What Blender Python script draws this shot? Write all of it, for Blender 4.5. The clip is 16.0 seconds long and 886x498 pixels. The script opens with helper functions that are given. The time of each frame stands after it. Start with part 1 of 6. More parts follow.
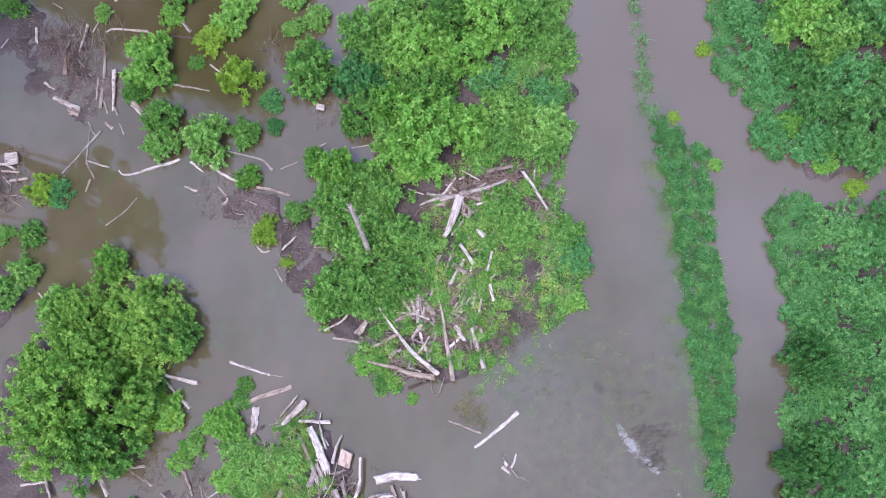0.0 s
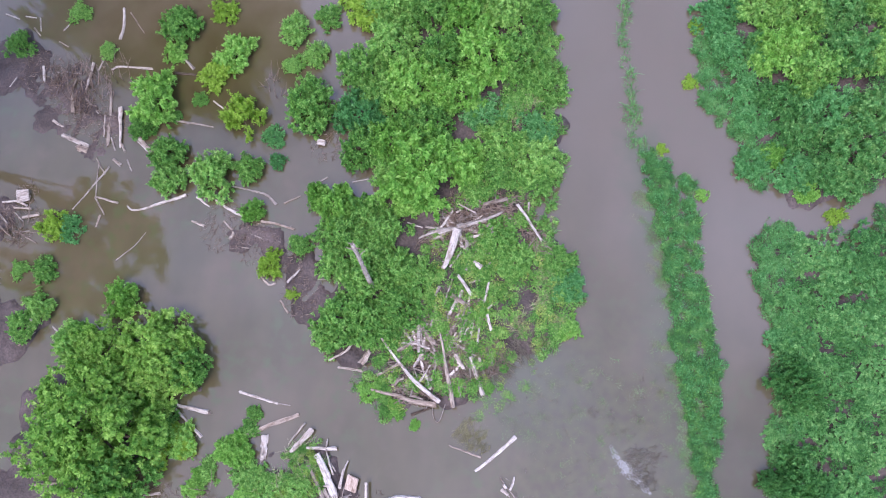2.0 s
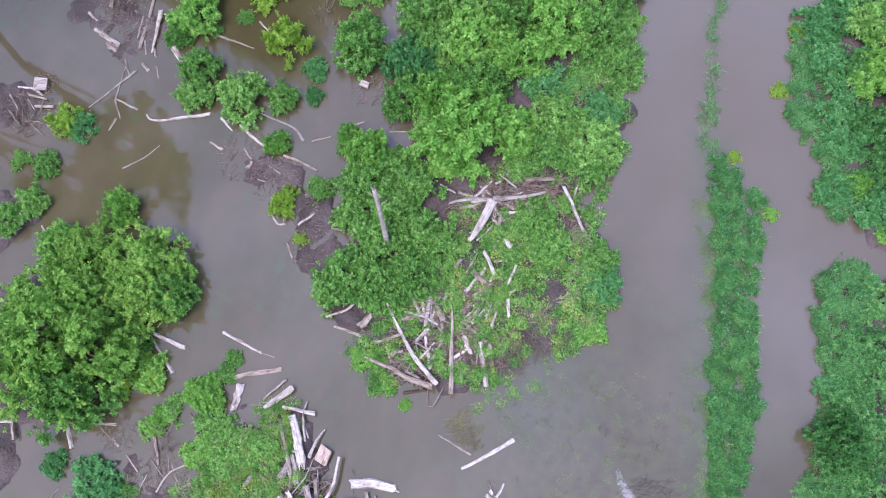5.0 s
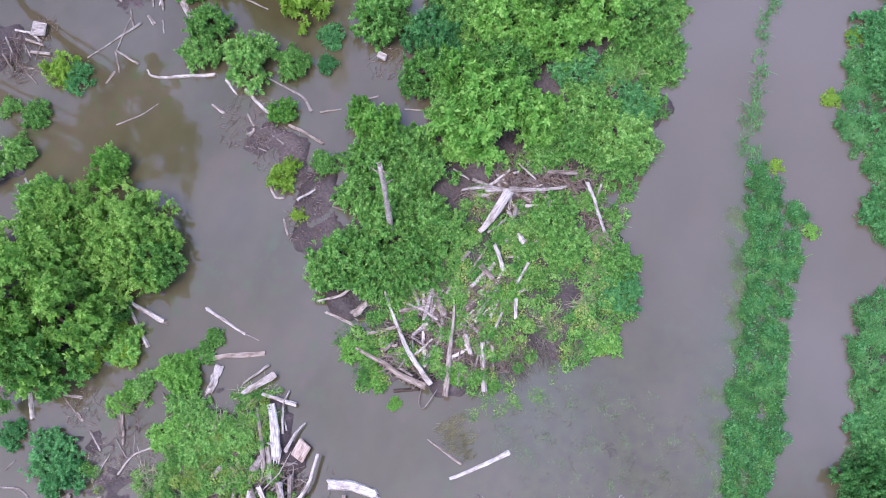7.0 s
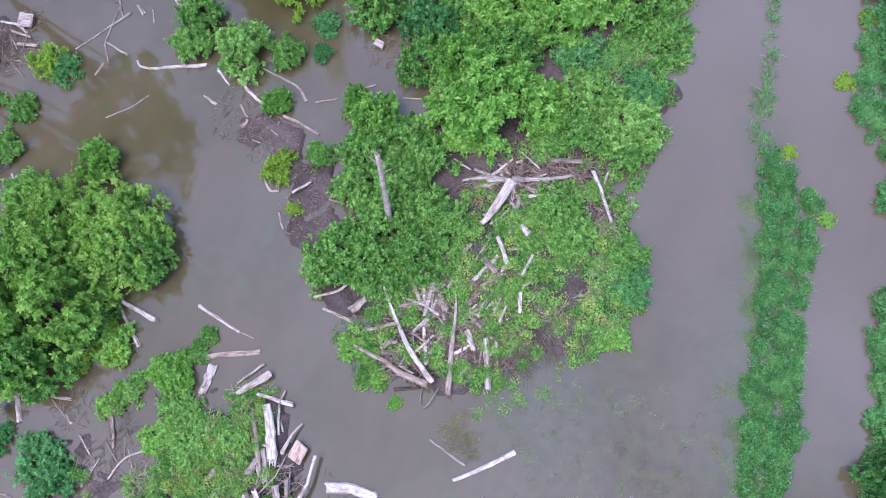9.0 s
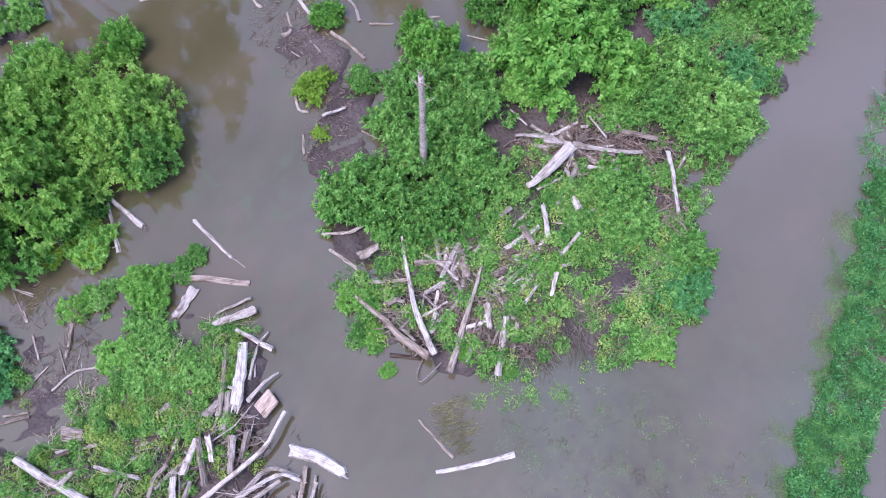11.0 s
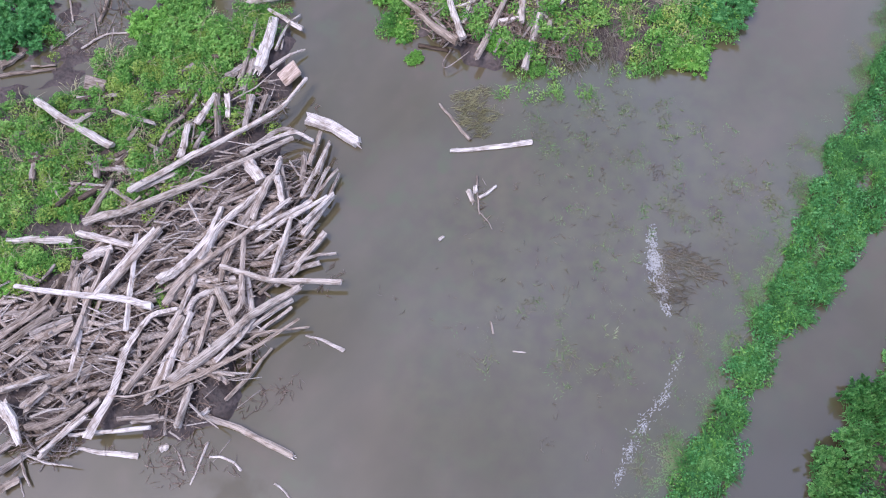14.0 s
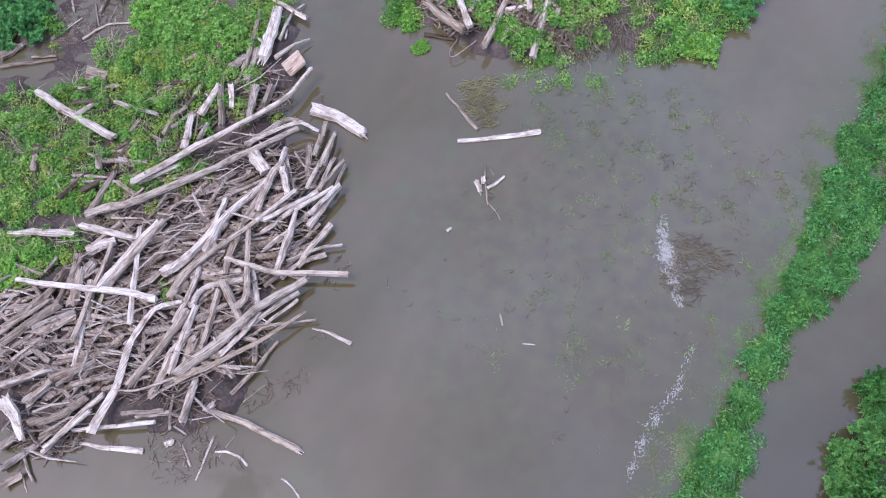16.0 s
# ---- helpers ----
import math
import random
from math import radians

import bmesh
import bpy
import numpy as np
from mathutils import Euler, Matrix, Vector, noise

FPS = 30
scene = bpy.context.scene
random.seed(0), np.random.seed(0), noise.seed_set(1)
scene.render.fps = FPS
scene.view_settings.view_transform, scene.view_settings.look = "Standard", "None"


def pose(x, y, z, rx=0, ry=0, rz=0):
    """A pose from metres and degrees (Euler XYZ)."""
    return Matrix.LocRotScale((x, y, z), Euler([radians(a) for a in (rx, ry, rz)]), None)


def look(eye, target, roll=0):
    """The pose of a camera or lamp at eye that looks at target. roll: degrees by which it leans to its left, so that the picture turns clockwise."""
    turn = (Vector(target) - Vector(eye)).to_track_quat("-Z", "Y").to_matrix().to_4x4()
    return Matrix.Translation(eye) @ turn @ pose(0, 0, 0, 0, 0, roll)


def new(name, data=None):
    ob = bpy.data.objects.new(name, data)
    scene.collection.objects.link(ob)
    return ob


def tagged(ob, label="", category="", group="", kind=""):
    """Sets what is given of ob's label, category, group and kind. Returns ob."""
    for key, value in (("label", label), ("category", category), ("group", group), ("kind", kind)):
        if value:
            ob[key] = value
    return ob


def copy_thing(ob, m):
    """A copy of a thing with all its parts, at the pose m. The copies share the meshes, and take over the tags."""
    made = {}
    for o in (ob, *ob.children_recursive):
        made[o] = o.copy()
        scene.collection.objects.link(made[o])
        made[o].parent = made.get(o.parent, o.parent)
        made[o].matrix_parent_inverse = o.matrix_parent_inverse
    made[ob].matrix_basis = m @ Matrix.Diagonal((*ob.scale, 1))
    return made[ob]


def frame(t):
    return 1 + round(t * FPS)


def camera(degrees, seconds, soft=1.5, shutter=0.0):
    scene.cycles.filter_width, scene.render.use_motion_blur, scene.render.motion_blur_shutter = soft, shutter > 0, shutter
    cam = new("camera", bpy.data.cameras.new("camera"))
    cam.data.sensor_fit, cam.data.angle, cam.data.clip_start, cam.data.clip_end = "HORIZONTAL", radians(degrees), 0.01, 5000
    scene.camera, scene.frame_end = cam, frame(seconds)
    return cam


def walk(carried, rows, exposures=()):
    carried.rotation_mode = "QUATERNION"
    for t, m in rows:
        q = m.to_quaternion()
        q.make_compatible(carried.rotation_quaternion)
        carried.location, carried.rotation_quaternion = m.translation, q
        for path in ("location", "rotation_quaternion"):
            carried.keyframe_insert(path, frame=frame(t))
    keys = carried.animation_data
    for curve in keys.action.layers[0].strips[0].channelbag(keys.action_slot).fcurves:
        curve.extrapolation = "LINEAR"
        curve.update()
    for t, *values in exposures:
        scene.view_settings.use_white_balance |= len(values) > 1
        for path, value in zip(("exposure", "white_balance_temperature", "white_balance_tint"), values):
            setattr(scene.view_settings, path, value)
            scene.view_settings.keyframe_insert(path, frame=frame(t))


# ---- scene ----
cam = camera(53.64, 16.0, soft=1.1)
walk(cam, [
    (0, pose(0.356, -4.139, 53.003, 15.084, 4.923, 3.610)),
    (0.5, pose(0.312, -3.455, 52.862, 15.275, 4.929, 3.621)),
    (1, pose(0.325, -2.333, 53.071, 14.917, 5.039, 3.484)),
    (1.5, pose(0.265, -1.856, 54.478, 14.308, 4.942, 3.058)),
    (2, pose(0.232, -1.819, 55.976, 14.010, 4.791, 2.730)),
    (2.5, pose(0.092, -2.372, 56.502, 14.389, 4.579, 2.616)),
    (3, pose(0.273, -3.130, 55.915, 15.099, 4.673, 3.452)),
    (3.5, pose(0.333, -3.439, 54.639, 15.437, 4.747, 3.762)),
    (4, pose(0.210, -3.503, 52.727, 15.536, 4.622, 4.219)),
    (4.5, pose(0.605, -3.520, 51.123, 16.032, 4.664, 9.144)),
    (7, pose(0.849, -3.072, 45.473, 17.115, 3.986, 18.833)),
    (7.5, pose(0.830, -3.399, 45.360, 17.345, 4.017, 18.254)),
    (8, pose(0.821, -3.365, 45.412, 17.224, 4.114, 17.960)),
    (10.5, pose(1.274, -2.729, 38.213, 18.053, 4.732, 23.932)),
    (11, pose(1.779, -3.495, 36.795, 19.349, 4.227, 29.929)),
    (11.5, pose(2.714, -4.579, 35.483, 20.320, 3.982, 34.323)),
    (12, pose(3.935, -6.165, 34.331, 20.928, 3.936, 35.983)),
    (12.5, pose(5.500, -8.379, 33.032, 21.319, 4.011, 36.607)),
    (13, pose(6.994, -11.079, 31.708, 22.071, 3.577, 37.247)),
    (13.5, pose(8.627, -13.347, 31.222, 22.317, 3.880, 37.285)),
    (14, pose(9.410, -14.515, 31.110, 22.250, 4.131, 37.316)),
    (14.5, pose(9.238, -14.643, 30.985, 22.205, 4.142, 37.245)),
    (15, pose(8.971, -14.555, 30.822, 22.017, 4.149, 37.158)),
    (15.5, pose(9.001, -14.677, 30.679, 22.175, 4.149, 37.158)),
    (16, pose(9.142, -14.732, 30.602, 22.036, 4.190, 37.143)),
], exposures=[(0.0, 1.29, 5960, 25), (4.0, 1.29, 5900, 25.5), (7.0, 1.29, 5760, 26.5), (11.5, 1.28, 5720, 27), (13.0, 1.15, 5900, 23.5), (16.0, 1.07, 6020, 21.5)])

# ---- light: an overcast sky with a wide, weak sun ----
world = bpy.data.worlds.new("overcast_sky")
scene.world = world
world.use_nodes = True
wn, wl = world.node_tree.nodes, world.node_tree.links
sky = wn.new("ShaderNodeTexSky")
sky.sky_type = "NISHITA"
sky.sun_disc = False
sky.sun_elevation, sky.sun_rotation = radians(62), radians(200)
sky.dust_density, sky.air_density, sky.ozone_density = 1.0, 1.0, 2.0
grey = wn.new("ShaderNodeHueSaturation")
grey.inputs["Saturation"].default_value = 0.75
wl.new(sky.outputs[0], grey.inputs["Color"])
# thick and thin cloud all over the sky
cloud, cloud_ramp, cloud_mix = wn.new("ShaderNodeTexNoise"), wn.new("ShaderNodeValToRGB"), wn.new("ShaderNodeMix")
cloud_at = wn.new("ShaderNodeTexCoord")
wl.new(cloud_at.outputs["Generated"], cloud.inputs["Vector"])
cloud.inputs["Scale"].default_value, cloud.inputs["Detail"].default_value = 3.2, 5.0
cloud_ramp.color_ramp.elements[0].position, cloud_ramp.color_ramp.elements[0].color = 0.35, (0.62, 0.64, 0.67, 1)
cloud_ramp.color_ramp.elements[1].position, cloud_ramp.color_ramp.elements[1].color = 0.65, (1.42, 1.37, 1.33, 1)
wl.new(cloud.outputs["Fac"], cloud_ramp.inputs[0])
cloud_mix.data_type, cloud_mix.blend_type = "RGBA", "MULTIPLY"
cloud_mix.inputs[0].default_value = 1.0
wl.new(grey.outputs[0], cloud_mix.inputs[6])
wl.new(cloud_ramp.outputs[0], cloud_mix.inputs[7])
# the cloud cover thins out gently towards the north
toward, halo, veil = wn.new("ShaderNodeVectorMath"), wn.new("ShaderNodeMapRange"), wn.new("ShaderNodeMix")
toward.operation, halo.interpolation_type = "DOT_PRODUCT", "SMOOTHSTEP"
toward.inputs[1].default_value = (0.12, 0.79, 0.60)
wl.new(cloud_at.outputs["Generated"], toward.inputs[0])
wl.new(toward.outputs["Value"], halo.inputs["Value"])
halo.inputs["From Min"].default_value, halo.inputs["From Max"].default_value = 0.3, 1.0
halo.inputs["To Min"].default_value, halo.inputs["To Max"].default_value = 0.96, 1.75
veil.data_type, veil.blend_type = "RGBA", "MULTIPLY"
veil.inputs[0].default_value = 1.0
wl.new(cloud_mix.outputs[2], veil.inputs[6])
wl.new(halo.outputs[0], veil.inputs[7])
wl.new(veil.outputs[2], wn["Background"].inputs["Color"])
wn["Background"].inputs["Strength"].default_value = 0.15
sun = new("sun", bpy.data.lights.new("sun", "SUN"))
sun.data.energy, sun.data.angle, sun.data.color = 1.3, radians(25), (1.0, 0.97, 0.93)
sun.matrix_world = look((0, 0, 60), (8, 20, 0))


# ---- materials ----
def material(name, rough=0.8, spec=0.3):
    m = bpy.data.materials.new(name)
    m.use_nodes = True
    n, l = m.node_tree.nodes, m.node_tree.links
    b = n["Principled BSDF"]
    b.inputs["Roughness"].default_value = rough
    b.inputs["Specular IOR Level"].default_value = spec
    return m, n, l, b


def noise_node(n, l, scale, detail=4.0, where="Object", stretch=None):
    tc = n.new("ShaderNodeTexCoord")
    t = n.new("ShaderNodeTexNoise")
    t.inputs["Scale"].default_value, t.inputs["Detail"].default_value = scale, detail
    if stretch:
        mp = n.new("ShaderNodeMapping")
        mp.inputs["Scale"].default_value = stretch
        l.new(tc.outputs[where], mp.inputs["Vector"])
        l.new(mp.outputs[0], t.inputs["Vector"])
    else:
        l.new(tc.outputs[where], t.inputs["Vector"])
    return t


def ramp(n, l, fac, stops):
    r = n.new("ShaderNodeValToRGB")
    while len(r.color_ramp.elements) < len(stops):
        r.color_ramp.elements.new(0.5)
    for e, (p, c) in zip(r.color_ramp.elements, stops):
        e.position, e.color = p, (*c, 1)
    l.new(fac, r.inputs[0])
    return r


def mix(n, l, fac, a, b, how="MIX"):
    x = n.new("ShaderNodeMix")
    x.data_type, x.blend_type = "RGBA", how
    for sock, val in ((x.inputs[0], fac), (x.inputs[6], a), (x.inputs[7], b)):
        if isinstance(val, (int, float)):
            sock.default_value = val
        elif isinstance(val, tuple):
            sock.default_value = (*val, 1)
        else:
            l.new(val, sock)
    return x.outputs[2]


def add_bump(n, l, b, height, strength, distance):
    u = n.new("ShaderNodeBump")
    u.inputs["Strength"].default_value, u.inputs["Distance"].default_value = strength, distance
    l.new(height, u.inputs["Height"])
    l.new(u.outputs[0], b.inputs["Normal"])


def leaf_material(name, dark, mid, light, glow=0.42, patch=4.5):
    """Leaves: tone by plant, by leaf and by patches within the crown; light also passes through."""
    m, n, l, b = material(name, 0.5, 0.22)
    info, geo = n.new("ShaderNodeObjectInfo"), n.new("ShaderNodeNewGeometry")
    big = noise_node(n, l, patch, 3.0)
    s = n.new("ShaderNodeMath")
    s.operation = "MULTIPLY_ADD"
    s.inputs[1].default_value = 0.5
    l.new(geo.outputs["Random Per Island"], s.inputs[0])
    s2 = n.new("ShaderNodeMath")
    s2.operation = "MULTIPLY_ADD"
    s2.inputs[1].default_value = 0.3
    l.new(info.outputs["Random"], s2.inputs[0])
    s3 = n.new("ShaderNodeMath")
    s3.operation = "MULTIPLY_ADD"
    s3.inputs[1].default_value, s3.inputs[2].default_value = 1.25, -0.56
    l.new(big.outputs["Fac"], s3.inputs[0])
    l.new(s3.outputs[0], s2.inputs[2])
    l.new(s2.outputs[0], s.inputs[2])
    r = ramp(n, l, s.outputs[0], [(0.1, dark), (0.5, mid), (0.95, light)])
    l.new(r.outputs[0], b.inputs["Base Color"])
    tr = n.new("ShaderNodeBsdfTranslucent")
    l.new(r.outputs[0], tr.inputs["Color"])
    ms = n.new("ShaderNodeMixShader")
    ms.inputs[0].default_value = glow
    l.new(b.outputs[0], ms.inputs[1])
    l.new(tr.outputs[0], ms.inputs[2])
    l.new(ms.outputs[0], n["Material Output"].inputs[0])
    return m


LEAF = {
    "green": leaf_material("green_leaves", (0.054, 0.18, 0.03), (0.190, 0.415, 0.085), (0.46, 0.70, 0.20)),
    "bright": leaf_material("bright_green_leaves", (0.08, 0.24, 0.03), (0.217, 0.465, 0.08), (0.46, 0.72, 0.19)),
    "yellow": leaf_material("yellow_green_leaves", (0.15, 0.29, 0.03), (0.27, 0.45, 0.05), (0.44, 0.60, 0.11)),
    "fresh": leaf_material("fresh_tree_leaves", (0.095, 0.25, 0.035), (0.265, 0.48, 0.085), (0.52, 0.72, 0.19)),
    "dim": leaf_material("mid_green_leaves", (0.036, 0.145, 0.034), (0.112, 0.315, 0.08), (0.30, 0.54, 0.175)),
    "blue": leaf_material("blue_green_leaves", (0.040, 0.165, 0.045), (0.115, 0.345, 0.10), (0.28, 0.56, 0.21)),
}
REED = leaf_material("reed_blades", (0.035, 0.13, 0.03), (0.108, 0.29, 0.068), (0.31, 0.54, 0.18), 0.3, 1.3)
BANK_REED = leaf_material("bank_reed_blades", (0.03, 0.12, 0.03), (0.085, 0.25, 0.062), (0.21, 0.42, 0.14), 0.3, 1.3)
GRASS = leaf_material("grass_blades", (0.045, 0.17, 0.025), (0.11, 0.31, 0.05), (0.27, 0.40, 0.13), 0.3, 0.9)
WEED = leaf_material("weed_leaves", (0.06, 0.19, 0.03), (0.20, 0.40, 0.08), (0.46, 0.62, 0.19), 0.3, 1.1)
MURKY = leaf_material("murky_green_blades", (0.06, 0.12, 0.04), (0.11, 0.20, 0.07), (0.20, 0.32, 0.11), 0.15, 0.8)
DROWN = leaf_material("drowned_blades", (0.08, 0.12, 0.04), (0.17, 0.22, 0.10), (0.34, 0.33, 0.20), 0.15, 0.8)
SILT = leaf_material("silted_stems", (0.07, 0.075, 0.03), (0.12, 0.125, 0.06), (0.20, 0.19, 0.11), 0.1, 0.5)
OLIVE = leaf_material("olive_weed_leaves", (0.15, 0.25, 0.04), (0.31, 0.43, 0.085), (0.52, 0.58, 0.19), 0.3, 0.9)
STRAW = leaf_material("straw_blades", (0.20, 0.18, 0.09), (0.36, 0.33, 0.18), (0.50, 0.47, 0.28), 0.2, 0.6)
DRY = leaf_material("dead_stems", (0.10, 0.085, 0.06), (0.19, 0.16, 0.12), (0.30, 0.26, 0.20), 0.1, 0.4)


def wood_material(name, dark, mid, light):
    """Weathered wood: fine grain and dark checks along the log's own x, blotches, and a tone for each log."""
    m, n, l, b = material(name, 0.85, 0.2)
    grain = noise_node(n, l, 9.0, 8.0, "Object", (0.2, 3.0, 3.0))
    check = noise_node(n, l, 14.0, 3.0, "Object", (0.09, 2.2, 2.2))
    blot = noise_node(n, l, 2.2, 4.0)
    info, geo = n.new("ShaderNodeObjectInfo"), n.new("ShaderNodeNewGeometry")
    r = ramp(n, l, grain.outputs["Fac"], [(0.28, dark), (0.5, mid), (0.72, light)])
    tone = ramp(n, l, info.outputs["Random"], [(0.0, (0.64, 0.57, 0.50)), (0.35, (0.84, 0.79, 0.74)), (0.6, (0.94, 0.92, 0.90)), (1.0, (1.1, 1.08, 1.06))])
    each = ramp(n, l, geo.outputs["Random Per Island"], [(0.0, (0.72, 0.66, 0.60)), (0.5, (0.95, 0.93, 0.90)), (1.0, (1.08, 1.06, 1.04))])
    crack = ramp(n, l, check.outputs["Fac"], [(0.30, (0.40, 0.34, 0.30)), (0.42, (1, 1, 1))])
    stain = ramp(n, l, blot.outputs["Fac"], [(0.36, (0.52, 0.46, 0.41)), (0.5, (1, 1, 1))])
    c = mix(n, l, 1.0, r.outputs[0], tone.outputs[0], "MULTIPLY")
    c = mix(n, l, 0.7, c, each.outputs[0], "MULTIPLY")
    c = mix(n, l, 0.75, c, crack.outputs[0], "MULTIPLY")
    c = mix(n, l, 0.75, c, stain.outputs[0], "MULTIPLY")
    l.new(c, b.inputs["Base Color"])
    add_bump(n, l, b, mix(n, l, 0.5, grain.outputs["Fac"], check.outputs["Fac"]), 0.9, 0.06)
    return m


PALE_WOOD = wood_material("bleached_driftwood", (0.20, 0.165, 0.14), (0.525, 0.465, 0.425), (0.75, 0.68, 0.64))
WHITE_WOOD = wood_material("sun_bleached_wood", (0.28, 0.24, 0.22), (0.62, 0.56, 0.52), (0.80, 0.74, 0.70))
GREY_WOOD = wood_material("grey_driftwood", (0.12, 0.097, 0.082), (0.355, 0.31, 0.28), (0.55, 0.49, 0.45))
BARK = wood_material("brown_bark", (0.07, 0.055, 0.045), (0.14, 0.11, 0.09), (0.22, 0.18, 0.15))
TWIG = wood_material("brown_twigs", (0.12, 0.085, 0.066), (0.27, 0.205, 0.168), (0.42, 0.34, 0.295))
TAN_WOOD = wood_material("split_tan_wood", (0.28, 0.20, 0.155), (0.47, 0.37, 0.31), (0.60, 0.50, 0.43))


def mud_material():
    m, n, l, b = material("wet_mud", 0.6, 0.35)
    a, c = noise_node(n, l, 0.5, 5.0), noise_node(n, l, 7.0, 5.0)
    r = ramp(n, l, a.outputs["Fac"], [(0.3, (0.042, 0.031, 0.027)), (0.5, (0.082, 0.060, 0.054)), (0.7, (0.125, 0.094, 0.086))])
    f = ramp(n, l, c.outputs["Fac"], [(0.3, (0.55, 0.55, 0.55)), (0.65, (1.15, 1.1, 1.05))])
    l.new(mix(n, l, 1.0, r.outputs[0], f.outputs[0], "MULTIPLY"), b.inputs["Base Color"])
    add_bump(n, l, b, c.outputs["Fac"], 0.8, 0.08)
    return m


def water_material():
    """Silty flood water: brown body colour with drifting silt, a smooth surface that mirrors the sky."""
    m, n, l, b = material("silty_water", 0.04, 0.5)
    b.inputs["IOR"].default_value = 1.75
    a = noise_node(n, l, 0.16, 3.0)
    c = noise_node(n, l, 0.5, 5.0, "Object", (1.0, 0.45, 1.0))
    r = ramp(n, l, a.outputs["Fac"], [(0.35, (0.085, 0.0765, 0.044)), (0.65, (0.108, 0.092, 0.063))])
    f = ramp(n, l, c.outputs["Fac"], [(0.3, (0.9, 0.9, 0.9)), (0.7, (1.08, 1.07, 1.06))])
    base = mix(n, l, 1.0, r.outputs[0], f.outputs[0], "MULTIPLY")
    g1, g2 = noise_node(n, l, 1.1, 5.0), noise_node(n, l, 0.11, 2.0)
    m1 = ramp(n, l, g1.outputs["Fac"], [(0.5, (0, 0, 0)), (0.66, (1, 1, 1))])
    m2 = ramp(n, l, g2.outputs["Fac"], [(0.42, (0, 0, 0)), (0.6, (0.9, 0.9, 0.9))])
    g3 = noise_node(n, l, 0.42, 6.0)
    m3 = ramp(n, l, g3.outputs["Fac"], [(0.52, (0, 0, 0)), (0.72, (0.6, 0.6, 0.6))])
    base = mix(n, l, m3.outputs[0], base, (0.122, 0.096, 0.070))
    base = mix(n, l, mix(n, l, 1.0, m1.outputs[0], m2.outputs[0], "MULTIPLY"), base, (0.086, 0.096, 0.050))
    # paler main channel: muddier water, and brighter mirrored sky put into its colour
    at, sep = n.new("ShaderNodeTexCoord"), n.new("ShaderNodeSeparateXYZ")
    l.new(at.outputs["Object"], sep.inputs[0])
    drift = noise_node(n, l, 0.22, 4.0)

    def calc(op, a, b, c=0.0):
        k = n.new("ShaderNodeMath")
        k.operation = op
        for s, val in zip(k.inputs, (a, b, c)):
            if isinstance(val, (int, float)):
                s.default_value = val
            else:
                l.new(val, s)
        return k.outputs[0]

    run = calc("MULTIPLY_ADD", sep.outputs[0], 0.4, calc("MULTIPLY", sep.outputs[1], 0.9))
    run = calc("MULTIPLY_ADD", drift.outputs["Fac"], 14.0, run)
    sky_and_silt = ramp(n, l, calc("MULTIPLY_ADD", run, 1 / 26, -8 / 26), [(0.15, (0, 0, 0)), (0.75, (0.8, 0.8, 0.8))])
    base = mix(n, l, sky_and_silt.outputs[0], base, (0.128, 0.106, 0.082))
    # darker brown among the bushes upstream: mirrored trees put into the colour
    far = n.new("ShaderNodeVectorMath")
    far.operation = "DISTANCE"
    l.new(at.outputs["Object"], far.inputs[0])
    far.inputs[1].default_value = (-22.5, 23.5, 0)
    near = calc("MULTIPLY_ADD", noise_node(n, l, 0.35, 4.0).outputs["Fac"], 14.0, far.outputs["Value"])
    tree_mirror = ramp(n, l, calc("MULTIPLY", near, 1 / 20), [(0.45, (0.85, 0.85, 0.85)), (0.85, (0, 0, 0))])
    base = mix(n, l, tree_mirror.outputs[0], base, (0.064, 0.053, 0.024))
    # darker side channel behind the reeds: dim mirrored sky and trees put into colour
    side = n.new("ShaderNodeVectorMath")
    side.operation = "DISTANCE"
    l.new(at.outputs["Object"], side.inputs[0])
    side.inputs[1].default_value = (17.0, -10.0, 0)
    still = calc("MULTIPLY_ADD", noise_node(n, l, 0.25, 3.0).outputs["Fac"], 6.0, side.outputs["Value"])
    dark_mirror = ramp(n, l, calc("MULTIPLY", still, 1 / 20), [(0.35, (0.9, 0.9, 0.9)), (0.9, (0, 0, 0))])
    base = mix(n, l, dark_mirror.outputs[0], base, (0.060, 0.053, 0.034))
    # green growth under water beside the reeds, an olive-brown patch beside the drift pile
    gap = calc("SUBTRACT", calc("MULTIPLY_ADD", sep.outputs[1], -0.13, 10.4), sep.outputs[0])
    gap = calc("MULTIPLY_ADD", noise_node(n, l, 0.8, 5.0).outputs["Fac"], 2.6, calc("ABSOLUTE", gap, 0.0))
    reach = n.new("ShaderNodeVectorMath")
    reach.operation = "DISTANCE"
    l.new(at.outputs["Object"], reach.inputs[0])
    reach.inputs[1].default_value = (10.0, 4.0, 0)
    gap = calc("MAXIMUM", gap, calc("SUBTRACT", reach.outputs["Value"], 14.0))
    rim = ramp(n, l, calc("MULTIPLY", gap, 1 / 4), [(0.35, (0.7, 0.7, 0.7)), (0.85, (0, 0, 0))])
    base = mix(n, l, rim.outputs[0], base, (0.077, 0.090, 0.050))
    olive_spot = n.new("ShaderNodeVectorMath")
    olive_spot.operation = "DISTANCE"
    l.new(at.outputs["Object"], olive_spot.inputs[0])
    olive_spot.inputs[1].default_value = (-0.3, -17.5, 0)
    olive_edge = calc("MULTIPLY_ADD", noise_node(n, l, 1.1, 4.0).outputs["Fac"], 2.4, olive_spot.outputs["Value"])
    olive_patch = ramp(n, l, calc("MULTIPLY", olive_edge, 1 / 3), [(0.55, (0.9, 0.9, 0.9)), (0.8, (0, 0, 0))])
